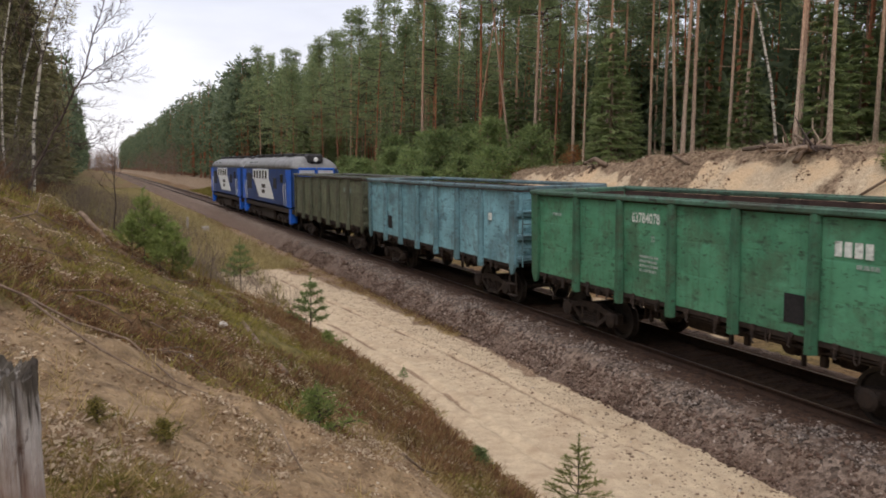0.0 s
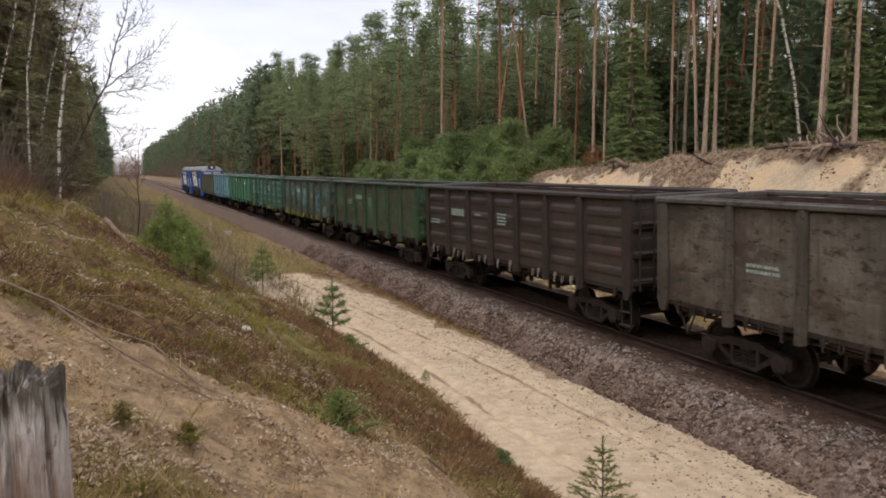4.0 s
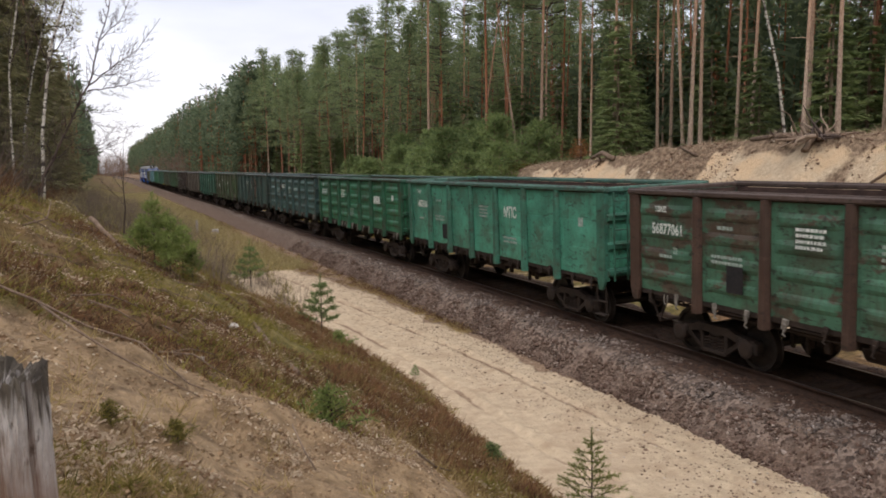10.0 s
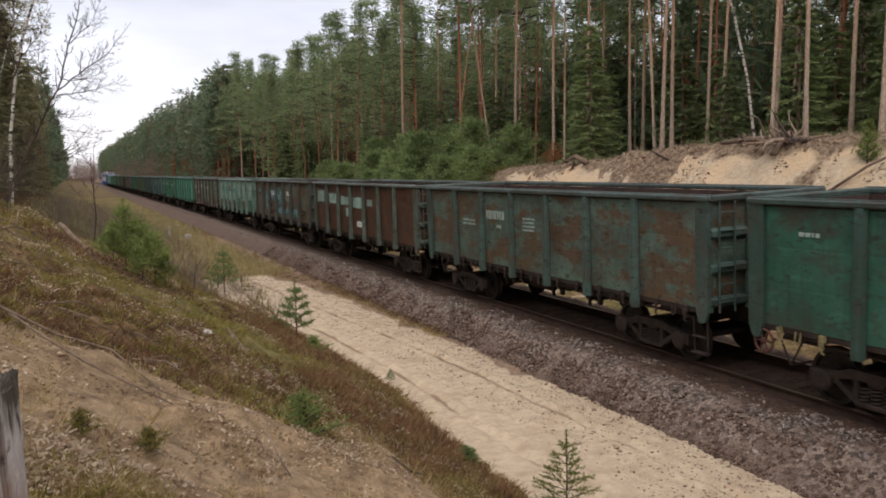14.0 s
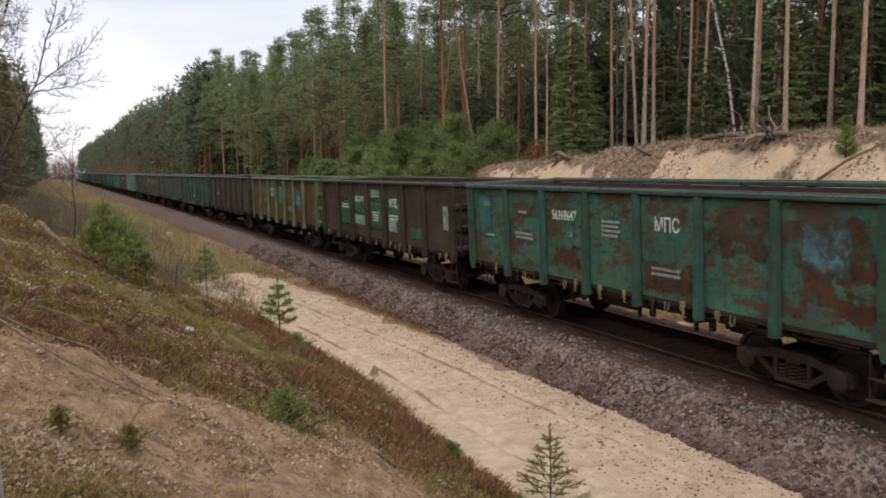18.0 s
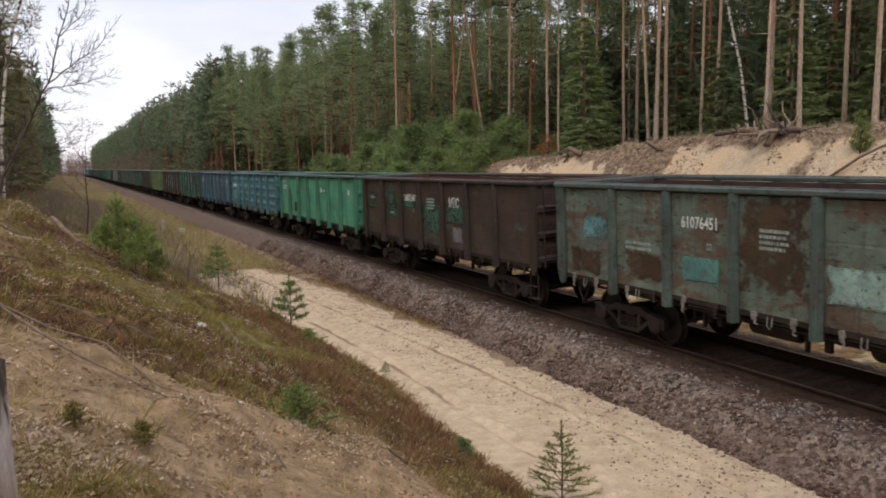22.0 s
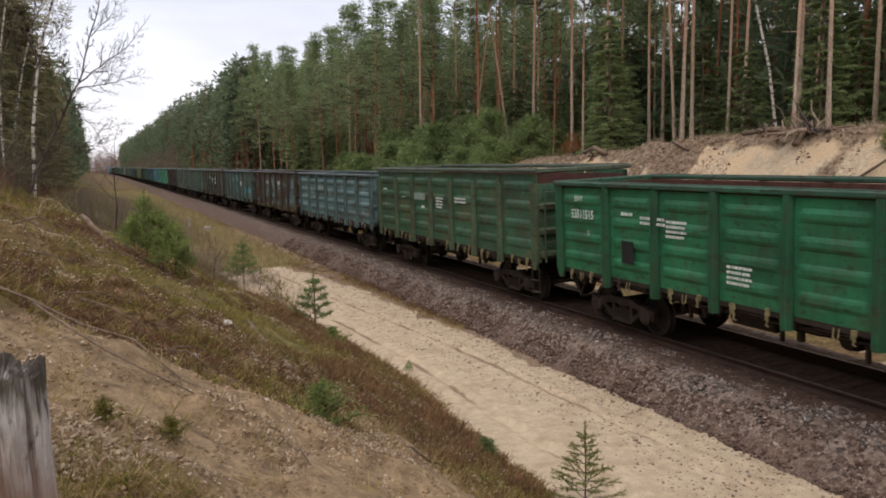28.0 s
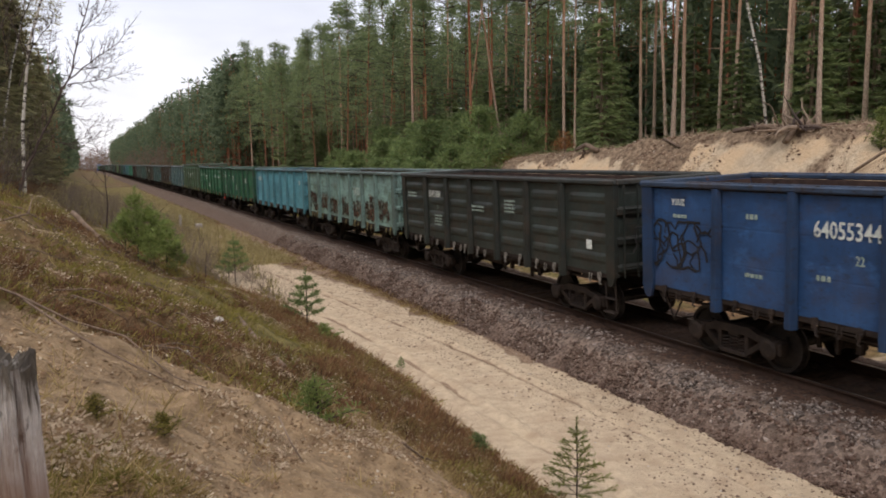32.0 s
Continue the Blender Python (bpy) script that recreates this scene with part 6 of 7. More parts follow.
for i in range(150):
    y = rnd.uniform(16, 130) if i < 60 else rnd.uniform(40, 110)
    x = float(line_x(y)) + rnd.uniform(15 if y < 60 else 12, 46)
    if y < 28 and x < 20:
        continue
    spruce(x, y, rnd.randrange(3), rnd.uniform(0.6, 1.25), rnd.uniform(0, 360))
for i in range(46):
    y = rnd.uniform(13, 34)
    x = 22 + rnd.random() * 32
    if math.degrees(math.atan2(x + 12, y)) > 66:
        continue
    if i % 3:
        spruce(x, y, 2, rnd.uniform(0.9, 1.5), rnd.uniform(0, 360))
    else:
        pine(x, y, 5 + rnd.randrange(3), 0, 0, 0.9, rnd.uniform(0, 360))
for x, y, k, s in ((5.9, 52.1, 0, 1.05), (7.6, 49.0, 1, 1.1), (8.6, 45.3, 0, 1.0), (9.5, 42.4, 1, 1.0), (11.0, 46.0, 0, 1.15), (9.6, 50.5, 0, 1.3), (7.8, 56.0, 1, 1.2), (6.5, 62.0, 0, 0.9), (7.0, 70.0, 1, 1.0), (8.8, 53.0, 1, 1.3), (10.4, 55.5, 0, 1.2), (12.2, 51.0, 1, 1.4), (9.2, 60.0, 0, 1.2), (11.8, 58.5, 1, 1.3), (8.5, 66.0, 0, 1.1), (10.5, 47.8, 1, 1.0), (12.6, 43.0, 1, 1.1), (11.2, 64.0, 0, 1.3), (9.8, 74.0, 1, 1.2)):
    young_pine(x, y, k, s, rnd.uniform(0, 360))
for x, y, k, s in ((-15.6, 25.5, 3, 0.8), (-16.4, 28.5, 4, 1.0), (-15.9, 33.0, 4, 0.9), (-17.2, 24.5, 3, 0.95), (-17.6, 31.0, 3, 1.1), (-16.2, 38.0, 4, 1.1), (-18.4, 36.0, 3, 1.2), (-16.0, 44.0, 3, 1.0), (-16.6, 50.0, 4, 1.2), (-16.4, 57.0, 3, 1.0), (-18.0, 43.0, 4, 1.3)):
    s = spruce(x, y, k, s, rnd.uniform(0, 360))
    wear(s.children[1], M["needles"])
for x, y, k in ((-17.8, 27.5, 5), (-18.8, 33.5, 6), (-17.4, 39.5, 7), (-19.5, 41.0, 5), (-17.5, 47.0, 6), (-20.5, 37.0, 7), (-18.2, 54.0, 5)):
    pine(x, y, k, 0, 0, 0.8, rnd.uniform(0, 360))
# the wood on the near side of the line
left = []
tries = 0
while len(left) < 60 and tries < 9000:
    tries += 1
    y = rnd.uniform(24, 130)
    x = float(line_x(y)) - (15.4 if y > 45 else 16.4) - (rnd.random() ** 1.4) * 16
    if math.degrees(math.atan2(x + 12, y)) < -14 or any((x - a) ** 2 + (y - b) ** 2 < 5 for a, b in left):
        continue
    left.append((x, y))
    if rnd.random() < 0.45:
        pine(x, y, rnd.randrange(5), rnd.gauss(0, 1.5), rnd.gauss(0, 1.5), rnd.uniform(0.6, 0.85), rnd.uniform(0, 360))
    else:
        s = spruce(x, y, rnd.randrange(3, 5), rnd.uniform(0.7, 1.35), rnd.uniform(0, 360))
        if rnd.random() < 0.5:
            wear(s.children[1], M["needles"])


M["edgewood"] = foliage("olive_brown_needles", (112, 110, 80), (160, 154, 112))
for t in TREES:
    if t.matrix_basis.translation.x < -10:
        for c in t.children:
            if c.name.startswith("crown"):
                wear(c, M["edgewood"])


def far_wood():
    """The woods beyond, on both sides of the line, across its end and unseen behind the camera."""
    rng = np.random.default_rng(5)
    tv, tf, crown, brown, n0 = [], [], [], [], 0
    places = []
    for i in range(1600):
        y = 140 + 560 * rng.random() ** 1.3
        side = 1 if rng.random() < 0.62 else -1
        off = (11.5 + 26 * rng.random() ** 1.5) if side > 0 else -(15.5 + 24 * rng.random() ** 1.5)
        places.append((float(line_x(y)) + off, y, rng.uniform(17, 22), side))
    # Trees across the far end get grey-brown twigs as painted distance haze.
    for i in range(420):
        places.append((rng.uniform(-60, 30), rng.uniform(640, 760), rng.uniform(9, 20), 2))
    for i in range(420):
        places.append((rng.uniform(55, 80) if rng.random() < 0.7 else rng.uniform(-60, -32), rng.uniform(-120, 140), rng.uniform(11, 16), 1))
    for i in range(330):
        y = rng.uniform(34, 150)
        places.append((float(line_x(y)) + rng.uniform(26, 56), y, rng.uniform(6, 15), 3))
    for i in range(80):
        places.append((rng.uniform(34, 62), rng.uniform(8, 40), rng.uniform(7, 15), 3))
    # Unseen trees behind the camera, added to close the wood and dim its light.
    for i in range(160):
        places.append((rng.uniform(13, 50) if rng.random() < 0.6 else rng.uniform(-40, -18), rng.uniform(-130, -6), rng.uniform(17, 22), 1))
    for i in range(45):
        y = rng.uniform(220, 460)
        places.append((float(line_x(y)) + rng.uniform(9.5, 13), y, rng.uniform(5, 11), 2))
    for x, y, h, side in places:
        z, r = z_at(x, y), 0.05 + 0.005 * h
        tv.append(np.array([(x - r, y, z), (x + r * 0.5, y - r, z), (x + r * 0.5, y + r, z), (x - r * 0.3, y, z + h), (x + r * 0.15, y - r * 0.3, z + h), (x + r * 0.15, y + r * 0.3, z + h)]))
        tf.append(np.array([(0, 1, 4, 3), (1, 2, 5, 4), (2, 0, 3, 5)]) + n0)
        n0 += 6
        low = 0.35 if rng.random() < 0.4 and side == 1 else 0.06
        m = 26
        s = rng.random(m)
        a, rr = rng.uniform(0, 6.3, m), (0.5 + 2.2 * np.sin(np.clip(s + 0.12, 0, 1) * math.pi) ** 0.8) * rng.uniform(0.4, 1.1, m)
        cs = np.stack([x + rr * np.cos(a), y + rr * np.sin(a), z + h * (low + (1 - low) * s)], -1)
        if side == 2:
            brown.append(tufts(cs, 0.9, 9, 1.0, 0.07, rng, -0.6)[0])
        else:
            crown.append(tufts(cs, 0.9, 9, 0.9, 0.3, rng, -0.1)[0])
    wood = new("far_trunks", sheet("far_trunks", np.concatenate(tv), np.concatenate(tf), M["shadedpine"]))
    tagged(wood, "distant pine trunks of the surrounding forest", "forest", kind="stuff")
    for name, label, vs, mat in (("far_woods", "distant dark green forest along the railway", crown, M["farneedles"]), ("far_thicket", "distant leafless brown trees, grey brown for haze at the line's end", brown, M["baretwigs"])):
        v = np.concatenate(vs)
        tagged(new(name, sheet(name, v, np.arange(len(v)).reshape(-1, 4), mat)), label, "forest", kind="stuff")


# Leafless twig colour, greyed to serve as haze on the far trees too.
M["baretwigs"] = foliage("leafless_twigs_and_far_haze", (98, 86, 76), (138, 124, 110))
far_wood()


# ---- the near bank: low growth, litter, wood ----
def scatter(name, label, category, places, count, length, width, spread, material, seed, flat=0.9, lift=0.0, up=0.5, sizes=None):
    """Low clumps of slivers over the ground, as stuff."""
    rng = np.random.default_rng(seed)
    p = np.asarray(places, float)
    z = ground_z(p[:, 0], p[:, 1]) + lift
    c = np.column_stack([p, z])
    size = rng.uniform(0.6, 1.4, len(c)) if sizes is None else sizes
    n = len(c) * count
    o = np.repeat(c, count, 0)
    s = np.repeat(size, count)[:, None]
    a, r = rng.uniform(0, 6.3, n), np.sqrt(rng.random(n))
    o[:, 0] += s[:, 0] * spread * r * np.cos(a)
    o[:, 1] += s[:, 0] * spread * r * np.sin(a)
    o[:, 2] = ground_z(o[:, 0], o[:, 1]) + lift - 0.01
    d = rng.normal(size=(n, 3)) * np.array([1, 1, 0.4]) * flat
    d[:, 2] = np.abs(d[:, 2]) + up
    d /= np.linalg.norm(d, axis=1)[:, None]
    w = np.cross(d, rng.normal(size=(n, 3)))
    w /= np.linalg.norm(w, axis=1)[:, None]
    ln, wd = length * s * rng.uniform(0.5, 1.3, (n, 1)), width * rng.uniform(0.6, 1.4, (n, 1))
    tip = o + d * ln
    v = np.stack([o - w * wd * 0.5, o + w * wd * 0.5, tip + w * wd * 0.25, tip - w * wd * 0.25], 1).reshape(-1, 3)
    ob = new(name, sheet(name, v, np.arange(n * 4).reshape(-1, 4), material))
    return tagged(ob, label, category, kind="stuff")


def bank_places(n, seed, lo=4.0, hi=60.0, left=-14.5, right=0.1, bias=1.8, keep=None):
    """Places on the near bank, thicker towards the camera."""
    rng = np.random.default_rng(seed)
    y = lo + (hi - lo) * rng.random(n * 4) ** bias
    t = np.interp(y, *TOE)
    u = left + (t + right - left) * rng.random(n * 4)
    x = u + line_x(y)
    ok = np.ones(len(x), bool) if keep is None else keep(x, y, u)
    return np.column_stack([x, y])[ok][:n]


M["strip"] = foliage("brown_strip_grass", (136, 126, 84), (194, 178, 130), 2.0)
M["verge"] = foliage("olive_tan_grass", (120, 100, 60), (182, 158, 108), 2.0)


def grown(x, y, u):
    """Where the bank is overgrown rather than bare soil."""
    free = (y - 0.62 * (u + 13.5) + 1.2 * fuzz(x, y, 1.1, 21)) > 6.6
    free |= u > -8.4
    return free


def heathery(x, y, u):
    return grown(x, y, u) & (fuzz(x, y, 2.0, 61) + 0.5 * fuzz(x, y, 0.7, 62) > -0.25)


def mossed(x, y, u):
    return grown(x, y, u) & (fuzz(x, y, 2.0, 61) + 0.5 * fuzz(x, y, 0.7, 62) < 0.25)


scatter("heather", "reddish brown dry heather on the sandy bank", "heather", bank_places(4200, 1, keep=heathery), 30, 0.12, 0.013, 0.17, M["heather"], 2, 1.4, 0, 0.6)
scatter("heather", "reddish brown heather along the foot of the bank", "heather", bank_places(350, 5, 7, 40, -8.6, 0.0, 1.5), 28, 0.15, 0.013, 0.16, M["heather"], 6, 1.4, 0, 0.6)
scatter("heather", "bushy brown heather mounds near the foot of the bank", "heather", bank_places(150, 105, 8, 34, -9.0, -0.2, 1.4, heathery), 60, 0.22, 0.010, 0.2, M["heather"], 106, 1.2, 0, 0.8)
scatter("dry_grass", "olive tan grass along the foot of the bank", "grass", bank_places(1300, 55, 7, 40, -8.8, 0.05, 1.5), 22, 0.12, 0.013, 0.15, M["verge"], 56, 1.1, 0, 0.7)
scatter("moss_cushions", "olive green moss and low bilberry plants", "moss", bank_places(3600, 3, keep=mossed), 24, 0.11, 0.016, 0.17, M["moss"], 4, 1.2, 0, 0.4)
scatter("dry_grass", "straw coloured dry grass tufts on the bank", "grass", bank_places(1300, 7, keep=grown), 13, 0.17, 0.008, 0.08, M["grass"], 8, 0.7, 0, 0.9)
scatter("dry_grass", "sparse dry grass on bare sandy soil", "grass", bank_places(220, 9, 3.2, 10, -14, -1.5), 12, 0.16, 0.007, 0.07, M["grass"], 10, 0.9, 0, 0.7)
scatter("leaf_litter", "pale leaf litter and wood chips on the bank", "leaf litter", bank_places(14000, 11, 4.6, 34, -14.5, -0.3, 1.7, lambda x, y, u: fuzz(x, y, 1.1, 91) + 0.7 * fuzz(x, y, 0.35, 92) > 0.05), 4, 0.034, 0.024, 0.12, M["litter"], 12, 1.8, 0.03, 0.12)
# the wayside strip between ballast and sand road, and the verge further on
rng0 = np.random.default_rng(14)
vy = 20 + 75 * rng0.random(1100) ** 1.2
vu = np.interp(vy, *EDGE) + (-2.7 - np.interp(vy, *EDGE)) * rng0.random(1100)
scatter("verge_grass", "thin dry weeds between ballast and sand road", "grass", np.column_stack([vu + line_x(vy), vy]), 12, 0.12, 0.012, 0.16, M["grass"], 15, 1.0, 0, 0.6)
scatter("verge_weeds", "dry brown weeds beside the ballast", "weeds", np.column_stack([vu + line_x(vy) + 0.2, vy + 0.3]), 12, 0.16, 0.012, 0.16, M["heather"], 16, 1.0, 0, 0.6)
vy = 36 + 122 * rng0.random(9000) ** 1.3
vu = -14.5 + 10.9 * rng0.random(9000)
scatter("far_verge", "tawny grass on the cleared strip along the line", "grass", np.column_stack([vu + line_x(vy), vy]), 11, 0.32, 0.026, 0.3, M["strip"], 17, 0.9, 0, 0.8)
zy = 24 + 90 * rng0.random(1100) ** 1.2
zu = -13.6 + 7.6 * rng0.random(1100)
scatter("bare_scrub", "thin leafless scrub on the cleared strip", "undergrowth", np.column_stack([zu + line_x(zy), zy]), 9, 1.0, 0.010, 0.22, M["baretwigs"], 22, 0.5, 0, 1.1)
scatter("green_scrub", "low olive seedlings on the cleared strip", "undergrowth", np.column_stack([zu + line_x(zy) + 0.4, zy + 0.8])[:260], 22, 0.4, 0.02, 0.22, M["moss"], 23, 0.9, 0, 0.8)
# brown undergrowth at the upper edge of the bank
uy = 12 + 60 * rng0.random(900) ** 1.3
ux = -14.0 - 5 * rng0.random(900)
scatter("dry_undergrowth", "rusty brown dry bracken and twigs under the trees", "undergrowth", np.column_stack([ux + line_x(uy), uy]), 26, 0.5, 0.012, 0.35, M["heather"], 18, 1.0, 0, 0.7)
by = 19 + 60 * rng0.random(700) ** 1.4
bx = -14.1 - 4 * rng0.random(700) - 0.03 * (by - 19)
scatter("bare_brush", "grey brown leafless brush at the edge of the wood", "undergrowth", np.column_stack([bx + line_x(by), by]), 12, 1.7, 0.014, 0.5, M["baretwigs"], 21, 0.6, 0, 1.0)
# far side of the line
fy = 14 + 46 * rng0.random(700)
fu = 10.8 + 5 * rng0.random(700)
scatter("crest_litter", "brown litter and dry grass along the crest", "undergrowth", np.column_stack([fu + line_x(fy), fy]), 18, 0.22, 0.014, 0.2, M["litter"], 19, 1.0, 0, 0.5)
fy = 42 + 110 * rng0.random(2600)
fu = 4.2 + 9 * rng0.random(2600)
scatter("far_side_growth", "green and brown growth along the far side of the line", "undergrowth", np.column_stack([fu + line_x(fy), fy]), 14, 0.5, 0.035, 0.35, M["moss"], 20, 1.0, 0, 0.7)


def chunks(name, label, category, places, size, material, seed, lift=0.0, squash=0.7, ground=True, zs=None):
    """Many small angular stones, as stuff."""
    rng = np.random.default_rng(seed)
    p = np.asarray(places, float)
    n = len(p)
    base = np.array([(1, 0, 0), (-1, 0, 0), (0, 1, 0), (0, -1, 0), (0, 0, 1), (0, 0, -1)], float)
    f0 = np.array([(0, 2, 4), (2, 1, 4), (1, 3, 4), (3, 0, 4), (2, 0, 5), (1, 2, 5), (3, 1, 5), (0, 3, 5)])
    v = base[None] * rng.uniform(0.5, 1.3, (n, 6, 1))
    v += rng.normal(0, 0.18, v.shape)
    a, b = rng.uniform(0, 6.3, n), rng.uniform(0, 6.3, n)
    ca, sa, cb, sb = np.cos(a)[:, None], np.sin(a)[:, None], np.cos(b)[:, None], np.sin(b)[:, None]
    x, y, z = v[..., 0], v[..., 1], v[..., 2]
    y, z = y * cb - z * sb, y * sb + z * cb
    x, y = x * ca - y * sa, x * sa + y * ca
    s = size * np.exp(rng.normal(0, 0.35, n))[:, None]
    zz = (ground_z(p[:, 0], p[:, 1]) if zs is None else zs) + lift
    v = np.stack([p[:, :1] + x * s, p[:, 1:2] + y * s, zz[:, None] + z * s * squash], -1).reshape(-1, 3)
    f = (f0[None] + 6 * np.arange(n)[:, None, None]).reshape(-1, 3)
    return tagged(new(name, sheet(name, v, f, material)), label, category, kind="stuff")


def stones_mat(name, a, b, c):
    n = Nodes(name)
    isl = n.node("NewGeometry").outputs["Random Per Island"]
    col = n.mix(n.ramp(isl, 0.0, 0.75), lin(*a), lin(*b))
    col = n.mix(n.ramp(isl, 0.93, 0.96), col, lin(*c))
    at = n.where()
    return n.done(n.mix(n.ramp(n.noise(at, 3.0), 0.4, 0.7, 0, 0.5), col, lin(92, 70, 58)), 0.95, 0, n.noise(at, 40.0), 0.3)


M["ballaststone"] = stones_mat("grey_brown_ballast_stones", (68, 61, 57), (142, 130, 121), (172, 162, 153))
M["footstone"] = stones_mat("dark_brown_ballast_stones", (62, 48, 41), (116, 96, 84), (168, 154, 142))
M["pebble"] = stones_mat("brown_road_pebbles", (96, 78, 64), (140, 118, 98), (196, 184, 168))
M["cutclod"] = stones_mat("brown_and_pale_cut_clods", (92, 70, 58), (150, 122, 100), (214, 200, 178))
M["clod"] = stones_mat("sandy_clods", (108, 86, 62), (174, 146, 112), (214, 200, 176))
rng0 = np.random.default_rng(24)
by = 5 + 40 * rng0.random(24000) ** 1.5
bu = -2.8 + 1.85 * rng0.random(24000)
bz = np.interp(bu, [-2.85, -2.6, -2.25, -1.95, -1.6, -1.0, 0], [-0.84, -0.72, -0.47, -0.25, -0.19, -0.21, -0.22]) + line_z(by)
high = bu + 0.25 * fuzz(bu, by, 0.9, 97) > -2.05
chunks("ballast_stones", "loose grey crushed ballast stones on the shoulder", "ballast", np.column_stack([bu + line_x(by), by])[high], 0.027, M["ballaststone"], 25, 0.012, 0.8, zs=bz[high])
chunks("ballast_stones", "dark brown ballast stones at the foot of the shoulder", "ballast", np.column_stack([bu + line_x(by), by])[~high], 0.028, M["footstone"], 30, 0.012, 0.8, zs=bz[~high])
sy = 5 + 30 * rng0.random(8200) ** 1.4
su = np.interp(sy, *EDGE) + 0.35 - 2.6 * rng0.random(8200) ** 2.2
chunks("road_stones", "brown pebbles and bark bits on the sand road", "stones", np.column_stack([su + line_x(sy), sy]), 0.02, M["pebble"], 26, 0.0, 0.6)
chunks("soil_clods", "sandy clods and small stones on bare soil", "soil clods", bank_places(16000, 27, 2.2, 12, -14.5, -1.2, 1.6, lambda x, y, u: fuzz(x, y, 0.7, 93) + 0.6 * fuzz(x, y, 0.25, 94) > -0.2), 0.017, M["clod"], 28, 0.0, 0.6)
ry = 14 + 32 * rng0.random(9000)
ru = 6.5 + 5.0 * rng0.random(9000) ** 0.6
tuft = fuzz(ru, ry, 1.3, 95) + 0.7 * fuzz(ru, ry, 0.5, 96) + 0.25 * (ru - 9.5) > 0.2
ry, ru = ry[tuft], ru[tuft]
chunks("bank_clods", "dark clods, roots and stones on the sandy cut slope", "soil clods", np.column_stack([ru + line_x(ry), ry]), 0.045, M["cutclod"], 29, 0.0, 0.6)


# ---- single things on the near bank ----
def stump():
    """A tall weathered stump, fluted and cracked, with splinters round a hollow top."""
    rng = random.Random(3)
    n, rows, g = 96, 22, Geo()
    crack = [0.0] * n
    for k in range(9):
        c, w, deep = rng.randrange(n), rng.choice((1, 1, 2)), rng.uniform(0.012, 0.03)
        for q in range(-w, w + 1):
            crack[(c + q) % n] += deep * (1 - abs(q) / (w + 1))
    tall = [1.0 + 0.03 * noise.noise(Vector((math.cos(6.283 * k / n) * 2.2, math.sin(6.283 * k / n) * 2.2, 3))) + rng.uniform(-0.014, 0.012) for k in range(n)]
    for j in range(rows + 1):
        s = j / rows
        for k in range(n):
            a = 2 * math.pi * k / n
            z = s * tall[k]
            r = 0.118 + 0.012 * noise.noise(Vector((math.cos(a) * 3, math.sin(a) * 3, z * 0.6))) + 0.005 * noise.noise(Vector((math.cos(a) * 7, math.sin(a) * 7, z * 1.2)))
            r += 0.05 * math.exp(-z * 6) - crack[k] * (0.4 + 0.6 * s) + (0.006 * rng.uniform(-1, 1) if s > 0.8 else 0)
            g.v.append((r * math.cos(a), r * math.sin(a), z))
    for j in range(rows):
        for k in range(n):
            a, b = j * n + k, j * n + (k + 1) % n
            g.f.append((a, b, b + n, a + n))
    last, inner = rows * n, len(g.v)
    for k in range(n):
        a = 2 * math.pi * k / n
        g.v.append((0.07 * math.cos(a), 0.07 * math.sin(a), 0.93 + 0.05 * rng.random()))
    g.v.append((0, 0, 0.9))
    for k in range(n):
        b = (k + 1) % n
        g.f.append((last + k, last + b, inner + b, inner + k))
        g.f.append((inner + k, inner + b, inner + n))
    m = Nodes("grey_split_stump_wood")
    grain = m.noise(m.where((16, 16, 0.5), False), 2.4, 6, 0.6)
    blotch = m.noise(m.where((3, 3, 1.6), False), 2.2, 6, 0.7)
    col = m.mix(m.ramp(blotch, 0.36, 0.62), lin(156, 144, 134), lin(214, 208, 202))
    col = m.mix(m.ramp(grain, 0.33, 0.43, 0.6, 0.0), col, lin(84, 70, 60))
    col = m.mix(m.ramp(m.noise(m.where((6, 6, 2.5), False), 4.0, 4, 0.6), 0.62, 0.68, 0, 0.8), col, lin(52, 44, 38))
    sep = m.node("SeparateXYZ")
    m.put(m.node("TexCoord").outputs["Object"], sep.inputs[0])
    low = m.ramp(m.math("ADD", sep.outputs[2], m.math("MULTIPLY", grain, 0.5)), 0.93, 1.13, 0.75, 0.0)
    col = m.mix(low, col, lin(132, 96, 74))
    char = m.ramp(m.math("ADD", sep.outputs[2], m.math("MULTIPLY", grain, 0.4)), 1.11, 1.17, 0.0, 0.9)
    col = m.mix(char, col, m.mix(m.ramp(blotch, 0.4, 0.6), lin(46, 40, 32), lin(92, 82, 66)))
    mat = m.done(col, 0.95, 0, grain, 0.9, 0.03)
    s = new("tree_stump", g.mesh("tree_stump"))
    wear(s, mat)
    s.matrix_basis = pose(-12.29, 1.98, 2.56, 2, -1.5, 0)
    tagged(s, "tall grey weathered stump with a splintered dark top", "tree stump")


stump()


def sapling(name, label, kind, x, y, size, material, turn=0.0):
    t = tagged(new(name), label, "sapling")
    part("trunk", kind[0], M["twig"], t)
    part("crown", kind[1], material, t)
    t.matrix_basis = spot(x, y, turn, 0, 0, size)
    return t


TIP = whorled(31, 1.32, 0.58, 8, 5, 0.32, 0.04, 260)
SEED = whorled(32, 1.15, 0.46, 5, 5, 0.45, 0.085, 110)
BUSH = whorled(35, 2.0, 0.7, 6, 5, 1.0, 0.15, 44)
SHRUB = spruce_kind(33, 2.0, 0.62, 11, 8, 14, 0.6, 0.05, 0.10)
FERN = spruce_kind(34, 0.6, 0.38, 6, 7, 10, 0.5, 0.05, 0.08)
